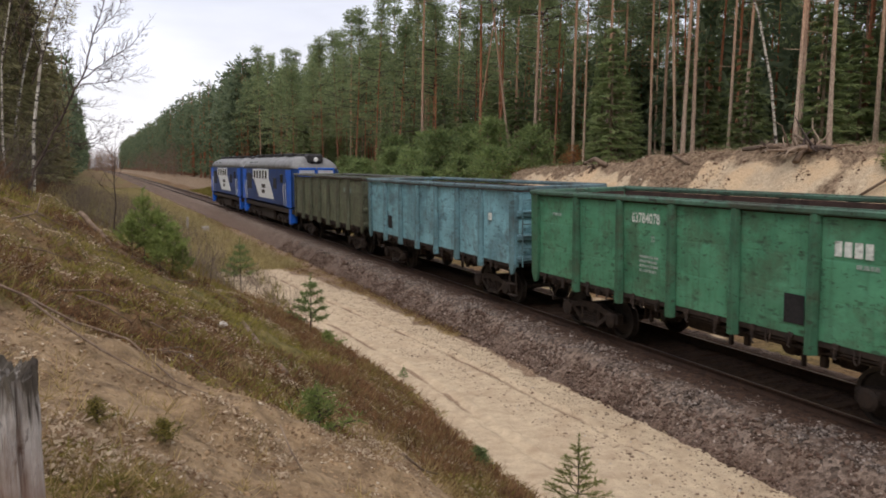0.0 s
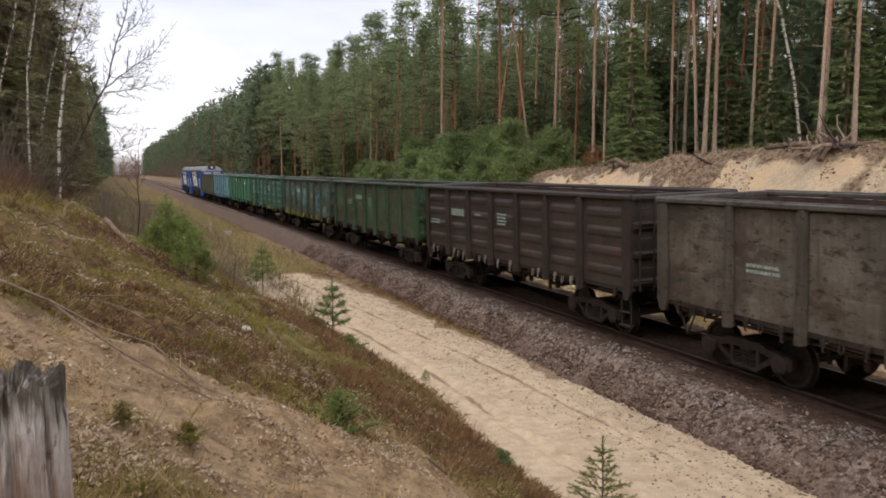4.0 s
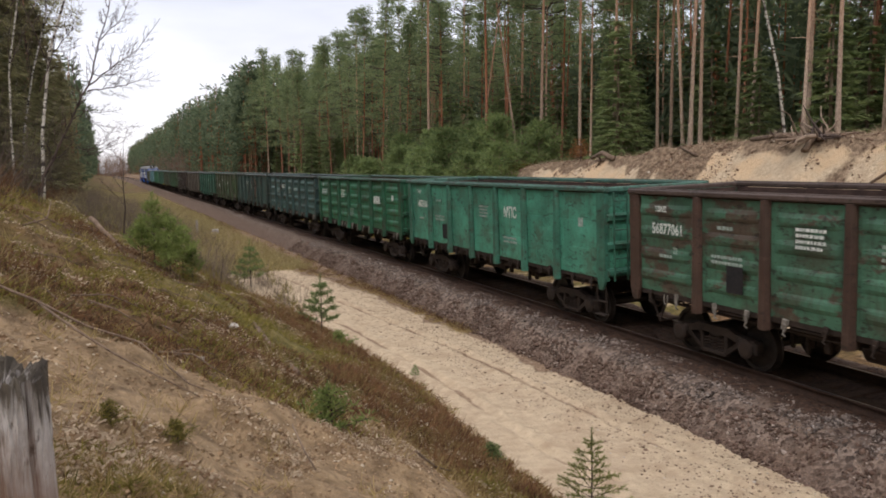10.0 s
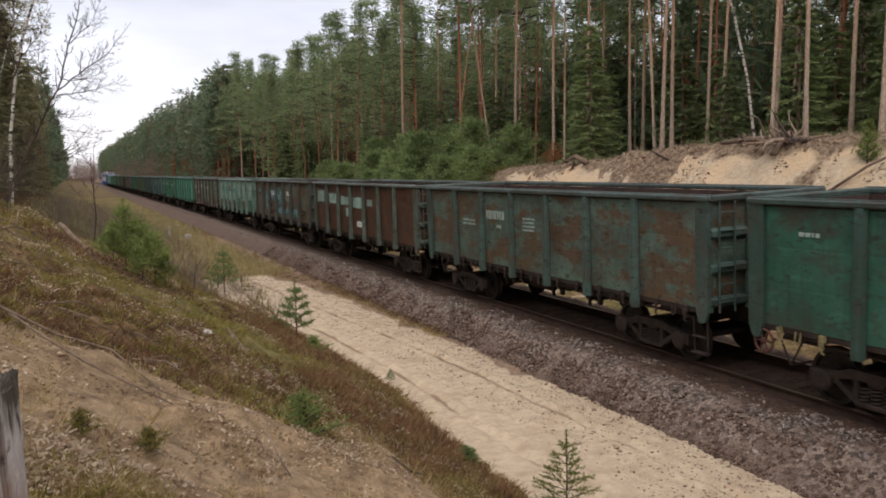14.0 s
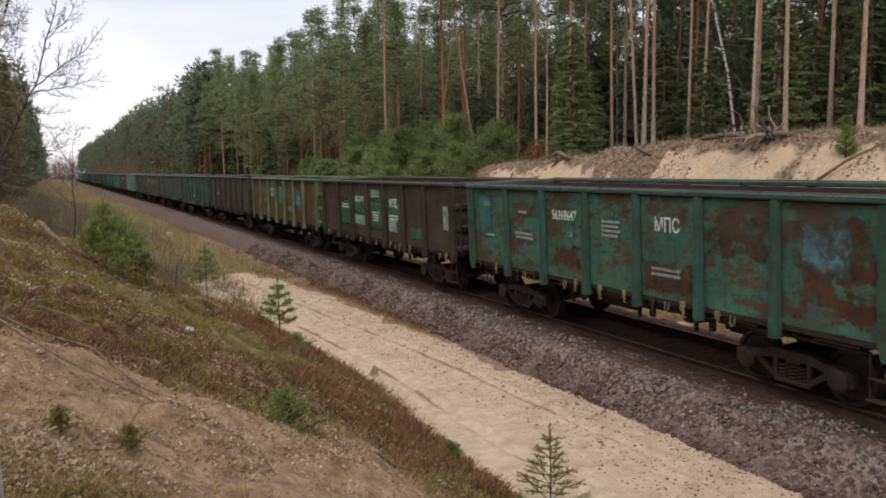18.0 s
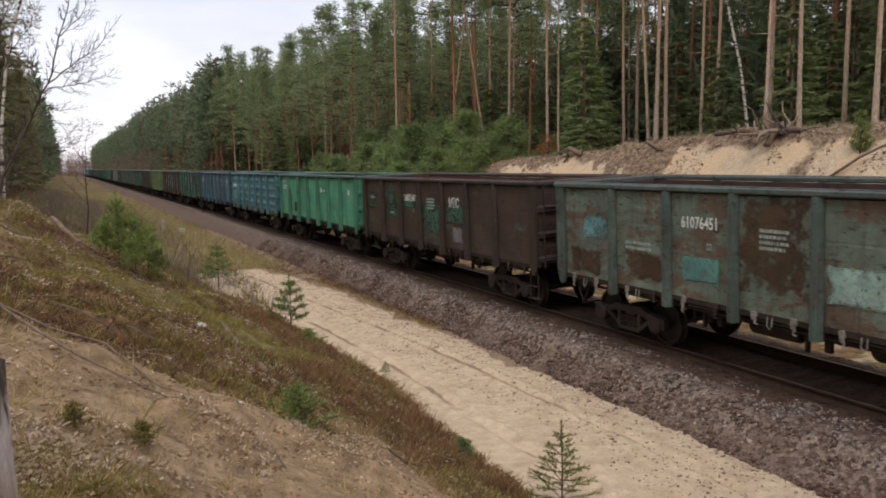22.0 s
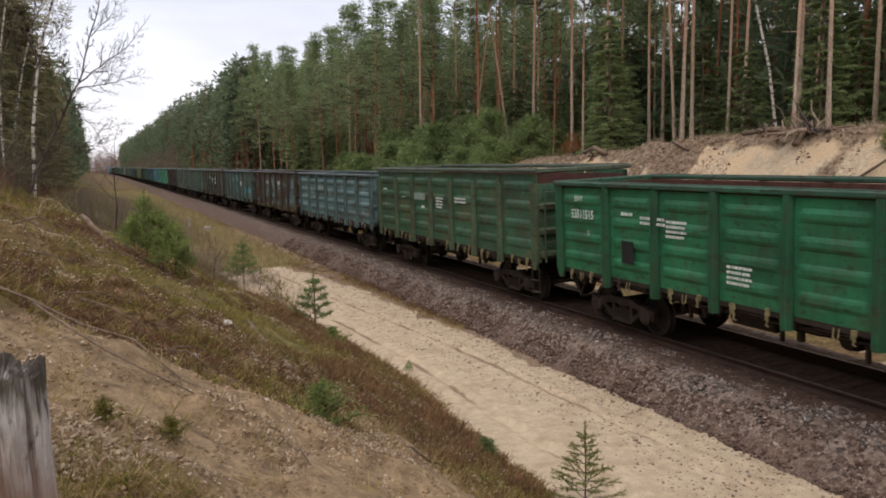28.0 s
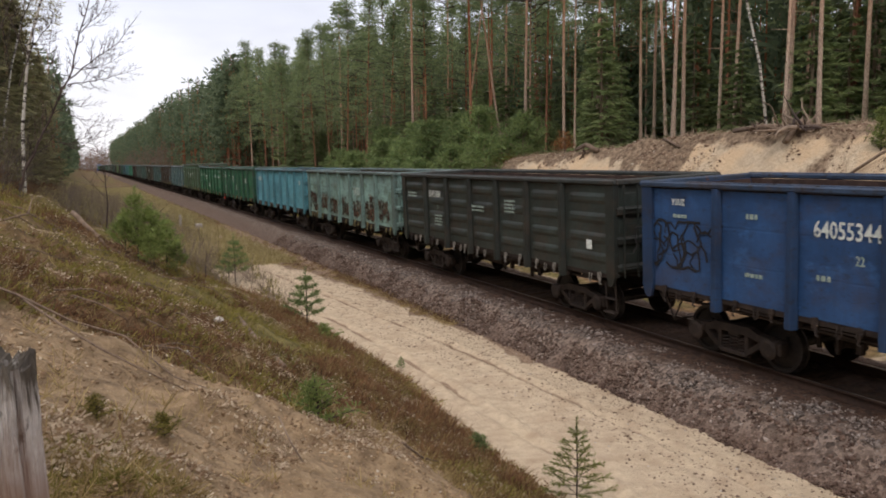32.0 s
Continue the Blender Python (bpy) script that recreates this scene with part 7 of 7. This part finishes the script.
M["olive"] = foliage("olive_sapling_needles", (104, 110, 62), (152, 154, 92))
M["fresh"] = foliage("fresh_green_shoots", (106, 124, 66), (158, 168, 100))
sapling("spruce_sapling", "thin olive spruce sapling at the edge of the sand road", TIP, -6.33, 8.55, 0.98, M["olive"])
sapling("pine_sapling", "small dark pine sapling at the foot of the bank", SEED, -7.36, 19.3, 1.3, M["young"])
sapling("pine_sapling", "tiny pine seedling beside the sand road", SEED, -5.98, 16.2, 0.30, M["young"])
for x, y, size, turn in ((-11.4, 16.4, 0.74, 0), (-11.62, 16.5, 0.5, 40), (-11.12, 16.3, 0.66, 60), (-10.86, 16.6, 0.6, 110), (-11.2, 15.9, 0.4, 150), (-10.68, 16.5, 0.4, 200)):
    sapling("young_pine", "bushy bright green young pine among dry grass on the bank", BUSH, x, y, size, M["fresh"], turn)
sapling("pine_sapling", "slim pine sapling with a bushy head", SEED, -7.25, 31.5, 1.65, M["young"], 30)
sapling("juniper_bush", "fresh green low bush among heather", FERN, -9.95, 8.35, 0.85, M["fresh"])
sapling("juniper_bush", "fresh green low bush among heather", FERN, -7.35, 17.6, 0.7, M["fresh"], 50)
sapling("juniper_bush", "small green bush at the foot of the bank", FERN, -6.9, 10.4, 0.5, M["young"], 90)
sapling("grass_clump", "green clump on bare sandy soil", FERN, -12.15, 5.56, 0.27, M["moss"], 10)
sapling("grass_clump", "green clump on bare sandy soil", FERN, -11.72, 5.65, 0.27, M["moss"], 80)


def lying(name, label, points, radii, category, material="deadwood", n=8):
    pts = [(x, y, z_at(x, y) + h) for x, y, h in points]
    ob = new(name, Geo().tube(pts, radii, n).mesh(name, True))
    wear(ob, M[material])
    return tagged(ob, label, category)


a, b = Vector((-12.56, 17.7, z_at(-12.56, 17.7) + 0.22)), Vector((-12.0, 16.7, z_at(-12.0, 16.7) + 0.03))
log = new("fallen_log", Geo().tube([a.lerp(b, k / 6) + Vector((0, 0, 0.02 * math.sin(2 * k))) for k in range(7)], [0.05, 0.056, 0.054, 0.05, 0.046, 0.042, 0.034], 12).mesh("fallen_log", True))
wear(log, M["deadwood"])
tagged(log, "fallen pine log with broken end on the bank", "log")
lying("fallen_branch", "long bare dead branch across the litter", [(-13.3, 8.0, 0.14), (-12.77, 8.02, 0.12), (-12.36, 8.05, 0.1), (-11.9, 7.7, 0.1), (-11.5, 7.45, 0.07), (-11.28, 6.9, 0.05)], [0.015, 0.014, 0.012, 0.01, 0.008, 0.004], "branch")
lying("fallen_branch", "forked fallen branch on the bare soil", [(-12.75, 8.04, 0.1), (-12.43, 7.5, 0.1), (-12.12, 7.28, 0.09), (-11.82, 7.2, 0.08), (-11.46, 6.88, 0.04)], [0.012, 0.011, 0.010, 0.008, 0.004], "branch")
lying("fallen_branch", "pale dry stick leaning in the heather", [(-10.76, 6.4, 0.33), (-10.68, 6.33, 0.14), (-10.6, 6.26, 0.01)], [0.006, 0.008, 0.007], "branch", "greybark")
lying("fallen_branch", "dry stick lying in low growth", [(-9.2, 7.6, 0.06), (-8.8, 8.0, 0.05), (-8.5, 8.2, 0.08)], [0.014, 0.012, 0.006], "branch")
lying("fallen_branch", "dead branch poking from the slope", [(-13.3, 12.6, 0.02), (-13.0, 12.9, 0.3), (-12.95, 13.1, 0.55)], [0.016, 0.012, 0.006], "branch")
lying("fallen_branch", "mossy dead trunk half sunk in the bank", [(-9.95, 13.5, 0.03), (-9.85, 12.4, 0.05), (-9.66, 11.4, 0.07)], [0.035, 0.05, 0.055], "branch")

rng7 = random.Random(41)
for k in range(34):
    y = rng7.uniform(8.5, 17)
    x, a, ln = rng7.uniform(-14.2, -11.2) + 0.12 * (y - 8.5), rng7.gauss(-0.4, 0.7), rng7.uniform(0.25, 0.9)
    lying("stick", "thin dry stick among the litter on the bank", [(x, y, 0.05), (x + ln * 0.5 * math.cos(a), y + ln * 0.5 * math.sin(a), rng7.uniform(0.05, 0.16)), (x + ln * math.cos(a), y + ln * math.sin(a), rng7.uniform(0.04, 0.2))], [0.012, 0.01, 0.005], "stick", "deadwood", 5)


def rock(x, y, size, label, seed):
    rng = random.Random(seed)
    bm = bmesh.new()
    bmesh.ops.create_icosphere(bm, subdivisions=2, radius=1)
    for v in bm.verts:
        v.co *= 1 + 0.25 * noise.noise(v.co * 1.3 + Vector((seed, 0, 0)))
        v.co.z *= 0.65
    me = bpy.data.meshes.new("stone")
    bm.to_mesh(me)
    bm.free()
    me.materials.append(M["stone"])
    ob = new("stone", me)
    ob.matrix_basis = pose(x, y, z_at(x, y) + 0.25 * size, 0, 0, rng.uniform(0, 360)) @ Matrix.Diagonal((size, size, size, 1))
    tagged(ob, label, "stone")


rock(-10.45, 12.3, 0.085, "pale stone lying in moss", 1)
rock(-8.35, 7.9, 0.07, "small pale stone among heather", 2)
rock(-11.2, 9.6, 0.06, "small pale stone on bare soil", 3)


def marker(x, y, h, w):
    ob = new("marker_post", Geo().box((0, 0, h / 2 - 0.05), (w, w, h + 0.1), 0.02).mesh("marker_post"))
    wear(ob, M["stone"])
    ob.matrix_basis = pose(x, y, z_at(x, y))
    tagged(ob, "short white concrete marker post beside the line", "marker post")


marker(-6.7, 59.5, 0.95, 0.16), marker(-5.6, 58.0, 0.4, 0.45)

# bare trees at the edge of the near wood
for x, y, h, r, lean, seed, label in ((-13.75, 22.0, 10.5, 0.05, (0.02, 0), 3, "slender white birch with bare twigs"), (-14.55, 24.0, 9.5, 0.035, (-0.02, 0), 4, "thin white birch with bare twigs"), (-15.0, 30.0, 11, 0.045, (0.03, 0), 8, "thin white birch with bare twigs")):
    t = tagged(new("birch_tree"), label, "tree", "birches")
    stem, twigs = bare_tree(seed, h, r, lean, 0.4, 2, 0.35, 10)
    part("trunk", stem, M["birchbark"], t)
    part("branchwork", twigs, M["twig"], t)
    t.matrix_basis = spot(x, y)
for x, y, h, r, lean, seed, kids in ((-11.95, 22.2, 2.6, 0.025, (0.06, 0), 6, 6), (-10.6, 27.0, 2.0, 0.016, (0.1, 0), 7, 6), (-9.6, 21.0, 1.4, 0.012, (0.05, 0), 9, 5), (-7.2, 20.2, 1.3, 0.01, (0, 0), 10, 4)):
    t = tagged(new("bare_tree"), "leafless young tree with fine upswept twigs", "tree")
    stem, twigs = bare_tree(seed, h, r, lean, 0.62, 3 if h > 5 else 2, 0.3, kids)
    part("trunk", stem, M["twig"], t)
    part("branchwork", twigs, M["twig"], t)
    t.matrix_basis = spot(x, y)


SLIM = [bare_tree(60 + k, 6.5, 0.028, (0.03, 0), 0.35, 2, 0.2, 12) for k in range(3)]
rnd6 = random.Random(66)
for k in range(13):
    y = rnd6.uniform(17, 44)
    x = -14.3 - rnd6.random() * 2.2 - 0.05 * (y - 17)
    t = tagged(new("birch_sapling"), "thin leafless birch sapling at the wood's edge", "tree", "birch saplings")
    part("trunk", SLIM[k % 3][0], M["birchbark" if k % 3 else "twig"], t)
    part("branchwork", SLIM[k % 3][1], M["twig"], t)
    t.matrix_basis = spot(x, y, rnd6.uniform(0, 360), 0, 0, rnd6.uniform(0.6, 1.2))


def leaning_tree():
    """The leafless tree whose long twigs reach over the clearing."""
    rng, stem, twigs = random.Random(15), Geo(), Geo()
    y0 = 20.5

    def limb(points, r, order=0):
        """A curved limb through points, with alternate side shoots bending towards its tip."""
        pts = [Vector(p) for p in points]
        fine = []
        for i in range(len(pts) - 1):
            for k in range(4):
                fine.append(pts[i].lerp(pts[i + 1], k / 4) + Vector((rng.gauss(0, 0.012), rng.gauss(0, 0.03), rng.gauss(0, 0.012))))
        fine.append(pts[-1])
        n = len(fine) - 1
        (stem if order == 0 else twigs).tube(fine, [r * (1 - 0.8 * k / n) for k in range(n + 1)], 6 if order == 0 else 4, False)
        total = sum((fine[i + 1] - fine[i]).length for i in range(n))
        if order > 2 or total < 0.14:
            return
        shoots = max(2, int(total / (0.12 if order == 1 else 0.2 if order == 0 else 0.1)))
        for k in range(shoots):
            s = 0.2 + 0.78 * (k + rng.random()) / shoots
            i = min(int(s * n), n - 1)
            d = (fine[i + 1] - fine[i]).normalized()
            up = Vector((-d.z, 0, d.x)) if d.x >= 0 else Vector((d.z, 0, -d.x))
            side = up * (1 if k % 3 else -1) * rng.uniform(0.5, 0.9) + Vector((0, rng.gauss(0, 0.6), 0))
            way = (d + side).normalized()
            length = min(0.75, total * 0.45) * (1.1 - 0.75 * s) * rng.uniform(0.6, 1.2)
            p = fine[i]
            q = p + way * length * 0.5
            limb([p, q, q + (way * 0.7 + d * 0.4 + Vector((0, 0, 0.15))).normalized() * length * 0.5], r * (1 - 0.8 * s) * 0.5 + 0.0022, order + 2 if length < 0.3 else order + 1)
    trunk = [(-13.75, y0, z_at(-13.75, y0) - 0.1), (-13.5, y0, 4.09), (-13.02, y0, 5.04), (-12.52, y0, 6.06), (-12.22, y0, 7.1), (-11.99, y0, 7.86), (-11.84, y0, 8.66)]
    limb(trunk, 0.036)
    limb([(-13.55, y0, 5.9), (-13.23, y0, 6.78), (-12.83, y0, 7.33), (-12.52, y0, 8.02)], 0.020, 1)
    limb([(-12.52, y0, 6.06), (-11.87, y0, 6.58), (-11.4, y0, 6.93), (-10.83, y0, 7.73)], 0.023, 1)
    limb([(-12.55, y0, 5.95), (-12.1, y0, 6.0), (-11.56, y0, 6.14), (-10.89, y0, 6.4)], 0.019, 1)
    limb([(-12.78, y0, 5.5), (-12.3, y0, 5.42), (-11.71, y0, 5.54)], 0.014, 1)
    limb([(-13.1, y0, 4.85), (-12.6, y0, 4.45), (-11.88, y0, 4.98)], 0.014, 1)
    limb([(-12.85, y0, 4.6), (-12.2, y0, 4.55), (-11.49, y0, 4.95)], 0.013, 1)
    limb([(-12.65, y0, 5.3), (-12.1, y0, 4.95), (-11.45, y0, 5.2)], 0.011, 1)
    limb([(-12.4, y0, 6.3), (-11.8, y0, 6.35), (-11.0, y0, 6.9)], 0.014, 1)
    limb([(-12.2, y0, 7.15), (-11.7, y0, 7.7), (-11.3, y0, 8.6)], 0.016, 1)
    limb([(-12.7, y0, 5.7), (-12.9, y0, 6.6), (-12.75, y0, 7.6)], 0.016, 1)
    t = tagged(new("bare_tree"), "leaning leafless tree with long fine twigs against the sky", "tree")
    part("trunk", stem.mesh("trunk", True), M["twig"], t)
    part("branchwork", twigs.mesh("branchwork"), M["twig"], t)


leaning_tree()
scatter("moss_cushions", "olive green low plants beside the stump", "moss", bank_places(200, 51, 3.0, 4.9, -12.6, -5.0, 1.0), 24, 0.11, 0.006, 0.10, M["verge"], 52, 1.3, 0, 0.4)
scatter("moss_cushions", "olive low plants on the soil beside the stump", "moss", bank_places(130, 53, 3.2, 5.0, -12.5, -5.2, 1.0), 30, 0.07, 0.010, 0.09, M["moss"], 54, 1.4, 0, 0.3)


# ---- crest of the far cutting ----
t = tagged(new("birch_tree"), "slender leaning white birch at the crest of the cutting", "tree", "birches")
stem, twigs = bare_tree(12, 13.0, 0.06, (-0.02, 0.0), 0.4, 2, 0.5, 9)
part("trunk", stem, M["birchbark"], t)
part("branchwork", twigs, M["twig"], t)
t.matrix_basis = spot(11.4, 22.3)


def root_plate(x, y, seed, size):
    """An uprooted stump: a knot of broken roots."""
    rng = random.Random(seed)
    plate = tagged(new("root_plate"), "uprooted stump with a tangle of grey roots", "stump")
    core = Geo()
    core.tube([(-0.3, 0, -0.15), (-0.1, 0.04, 0.06), (0.08, 0.05, 0.16), (0.22, 0.1, 0.26), (0.3, 0.12, 0.34)], [0.07, 0.06, 0.08, 0.05, 0.02], 9)
    core.v = [tuple(Vector(v) * (1 + 0.35 * noise.noise(Vector(v) * 5))) for v in core.v]
    part("stump_core", core.mesh("stump_core", True), M["deadwood"], plate)
    for k in range(38):
        a, b = rng.uniform(0, 6.3), rng.uniform(-0.35, 0.75)
        d = Vector((math.cos(a) * math.cos(b), math.sin(a) * math.cos(b), math.sin(b)))
        p, pts = Vector((rng.gauss(0, 0.2), rng.gauss(0, 0.15), 0.15)), []
        length = rng.uniform(0.35, 0.95)
        for j in range(4):
            pts.append(p.copy())
            d = (d + Vector((rng.gauss(0, 0.3), rng.gauss(0, 0.3), rng.gauss(0, 0.3)))).normalized()
            p = p + d * length / 3
        r = rng.uniform(0.02, 0.06)
        part("root", Geo().tube(pts, [r, r * 0.8, r * 0.55, r * 0.25], 5).mesh("root", True), M[("greybark", "deadwood", "twig")[k % 3]], plate)
    plate.matrix_basis = spot(x, y, 0, 0, 0, size)


root_plate(10.72, 20.3, 1, 1.55), root_plate(11.0, 22.4, 2, 0.6), root_plate(10.6, 33.2, 3, 0.7)
for pts, r in (([(10.9, 21.2, 0.1), (11.0, 22.3, 0.12), (11.0, 23.6, 0.1)], 0.12), ([(10.6, 32.2, 0.15), (10.9, 33.6, 0.3), (11.2, 35.0, 0.1)], 0.13), ([(10.4, 26.0, 0.1), (10.8, 27.5, 0.08)], 0.06), ([(9.4, 17.6, 0.1), (9.9, 16.4, 0.35), (10.4, 15.2, 0.5)], 0.05)):
    lying("fallen_log", "grey dead log on the crest of the cutting", pts, [r, r * 0.9, r * 0.7][:len(pts)], "log")
OAK = spruce_kind(41, 1.4, 0.7, 5, 6, 5, 0.5, 0.15, 0.16)
sapling("oak_sapling", "small oak sapling with orange dry leaves", OAK, 12.3, 37.8, 1.0, M["autumn"])
sapling("oak_sapling", "small oak sapling with orange dry leaves", OAK, 13.6, 40.2, 0.8, M["autumn"], 40)
sapling("young_pine", "light green young pine on the cut slope", SHRUB, 10.35, 16.75, 0.7, M["fresh"])
rng0 = random.Random(77)
for k in range(26):
    y = rng0.uniform(15, 44)
    u = rng0.uniform(8.2, 11.6)
    x, a, ln = u + float(line_x(y)), rng0.uniform(0, 6.3), rng0.uniform(0.2, 0.6)
    lying("stick", "dead stick on the sandy slope", [(x, y, 0.03), (x + ln * math.cos(a), y + ln * math.sin(a), rng0.uniform(0.02, 0.12))], [0.02, 0.008], "stick", "deadwood", 5)


# ---- what moves ----
def run(t):
    """How far the train has gone at t seconds."""
    return 16.28 * t + 0.003 * t * t


def on_track(y):
    lean = Matrix.Translation((-0.746, 0, 0)) @ pose(0, 0, 0, 0, -float(cant(y)), 0) @ Matrix.Translation((0.796, 0, 0))
    return pose(float(line_x(y)), y, float(line_z(y)), math.degrees(math.atan(GRADE)) if -60 < y < 370 else 0, 0, math.degrees(math.atan(2 * CURVE * max(0, min(y, BEND))))) @ lean


def motions():
    start = {}
    for thing, y0 in TRAIN:
        start[thing] = y0
        walk(thing, [(t, on_track(y0 + run(t))) for t in [0.8 * k for k in range(41)]])
    for thing, wheel, at, radius in SPIN:
        y0, stride = start[thing], radius * radians(80)
        rows, last, turns = [(0.0, Matrix.Translation(at))], 0.0, 0
        for k in range(int(run(32) / stride) + 1):
            t = k * stride / 16.33
            y = y0 + run(t)
            if -2 < y < 62 and 0 < t < 32 and t - last > 0.034:
                rows.append((t, Matrix.Translation(at) @ pose(0, 0, 0, -80.0 * turns)))
                last, turns = t, turns + 1
        rows.append((32.0, rows[-1][1]))
        walk(wheel, rows)


motions()
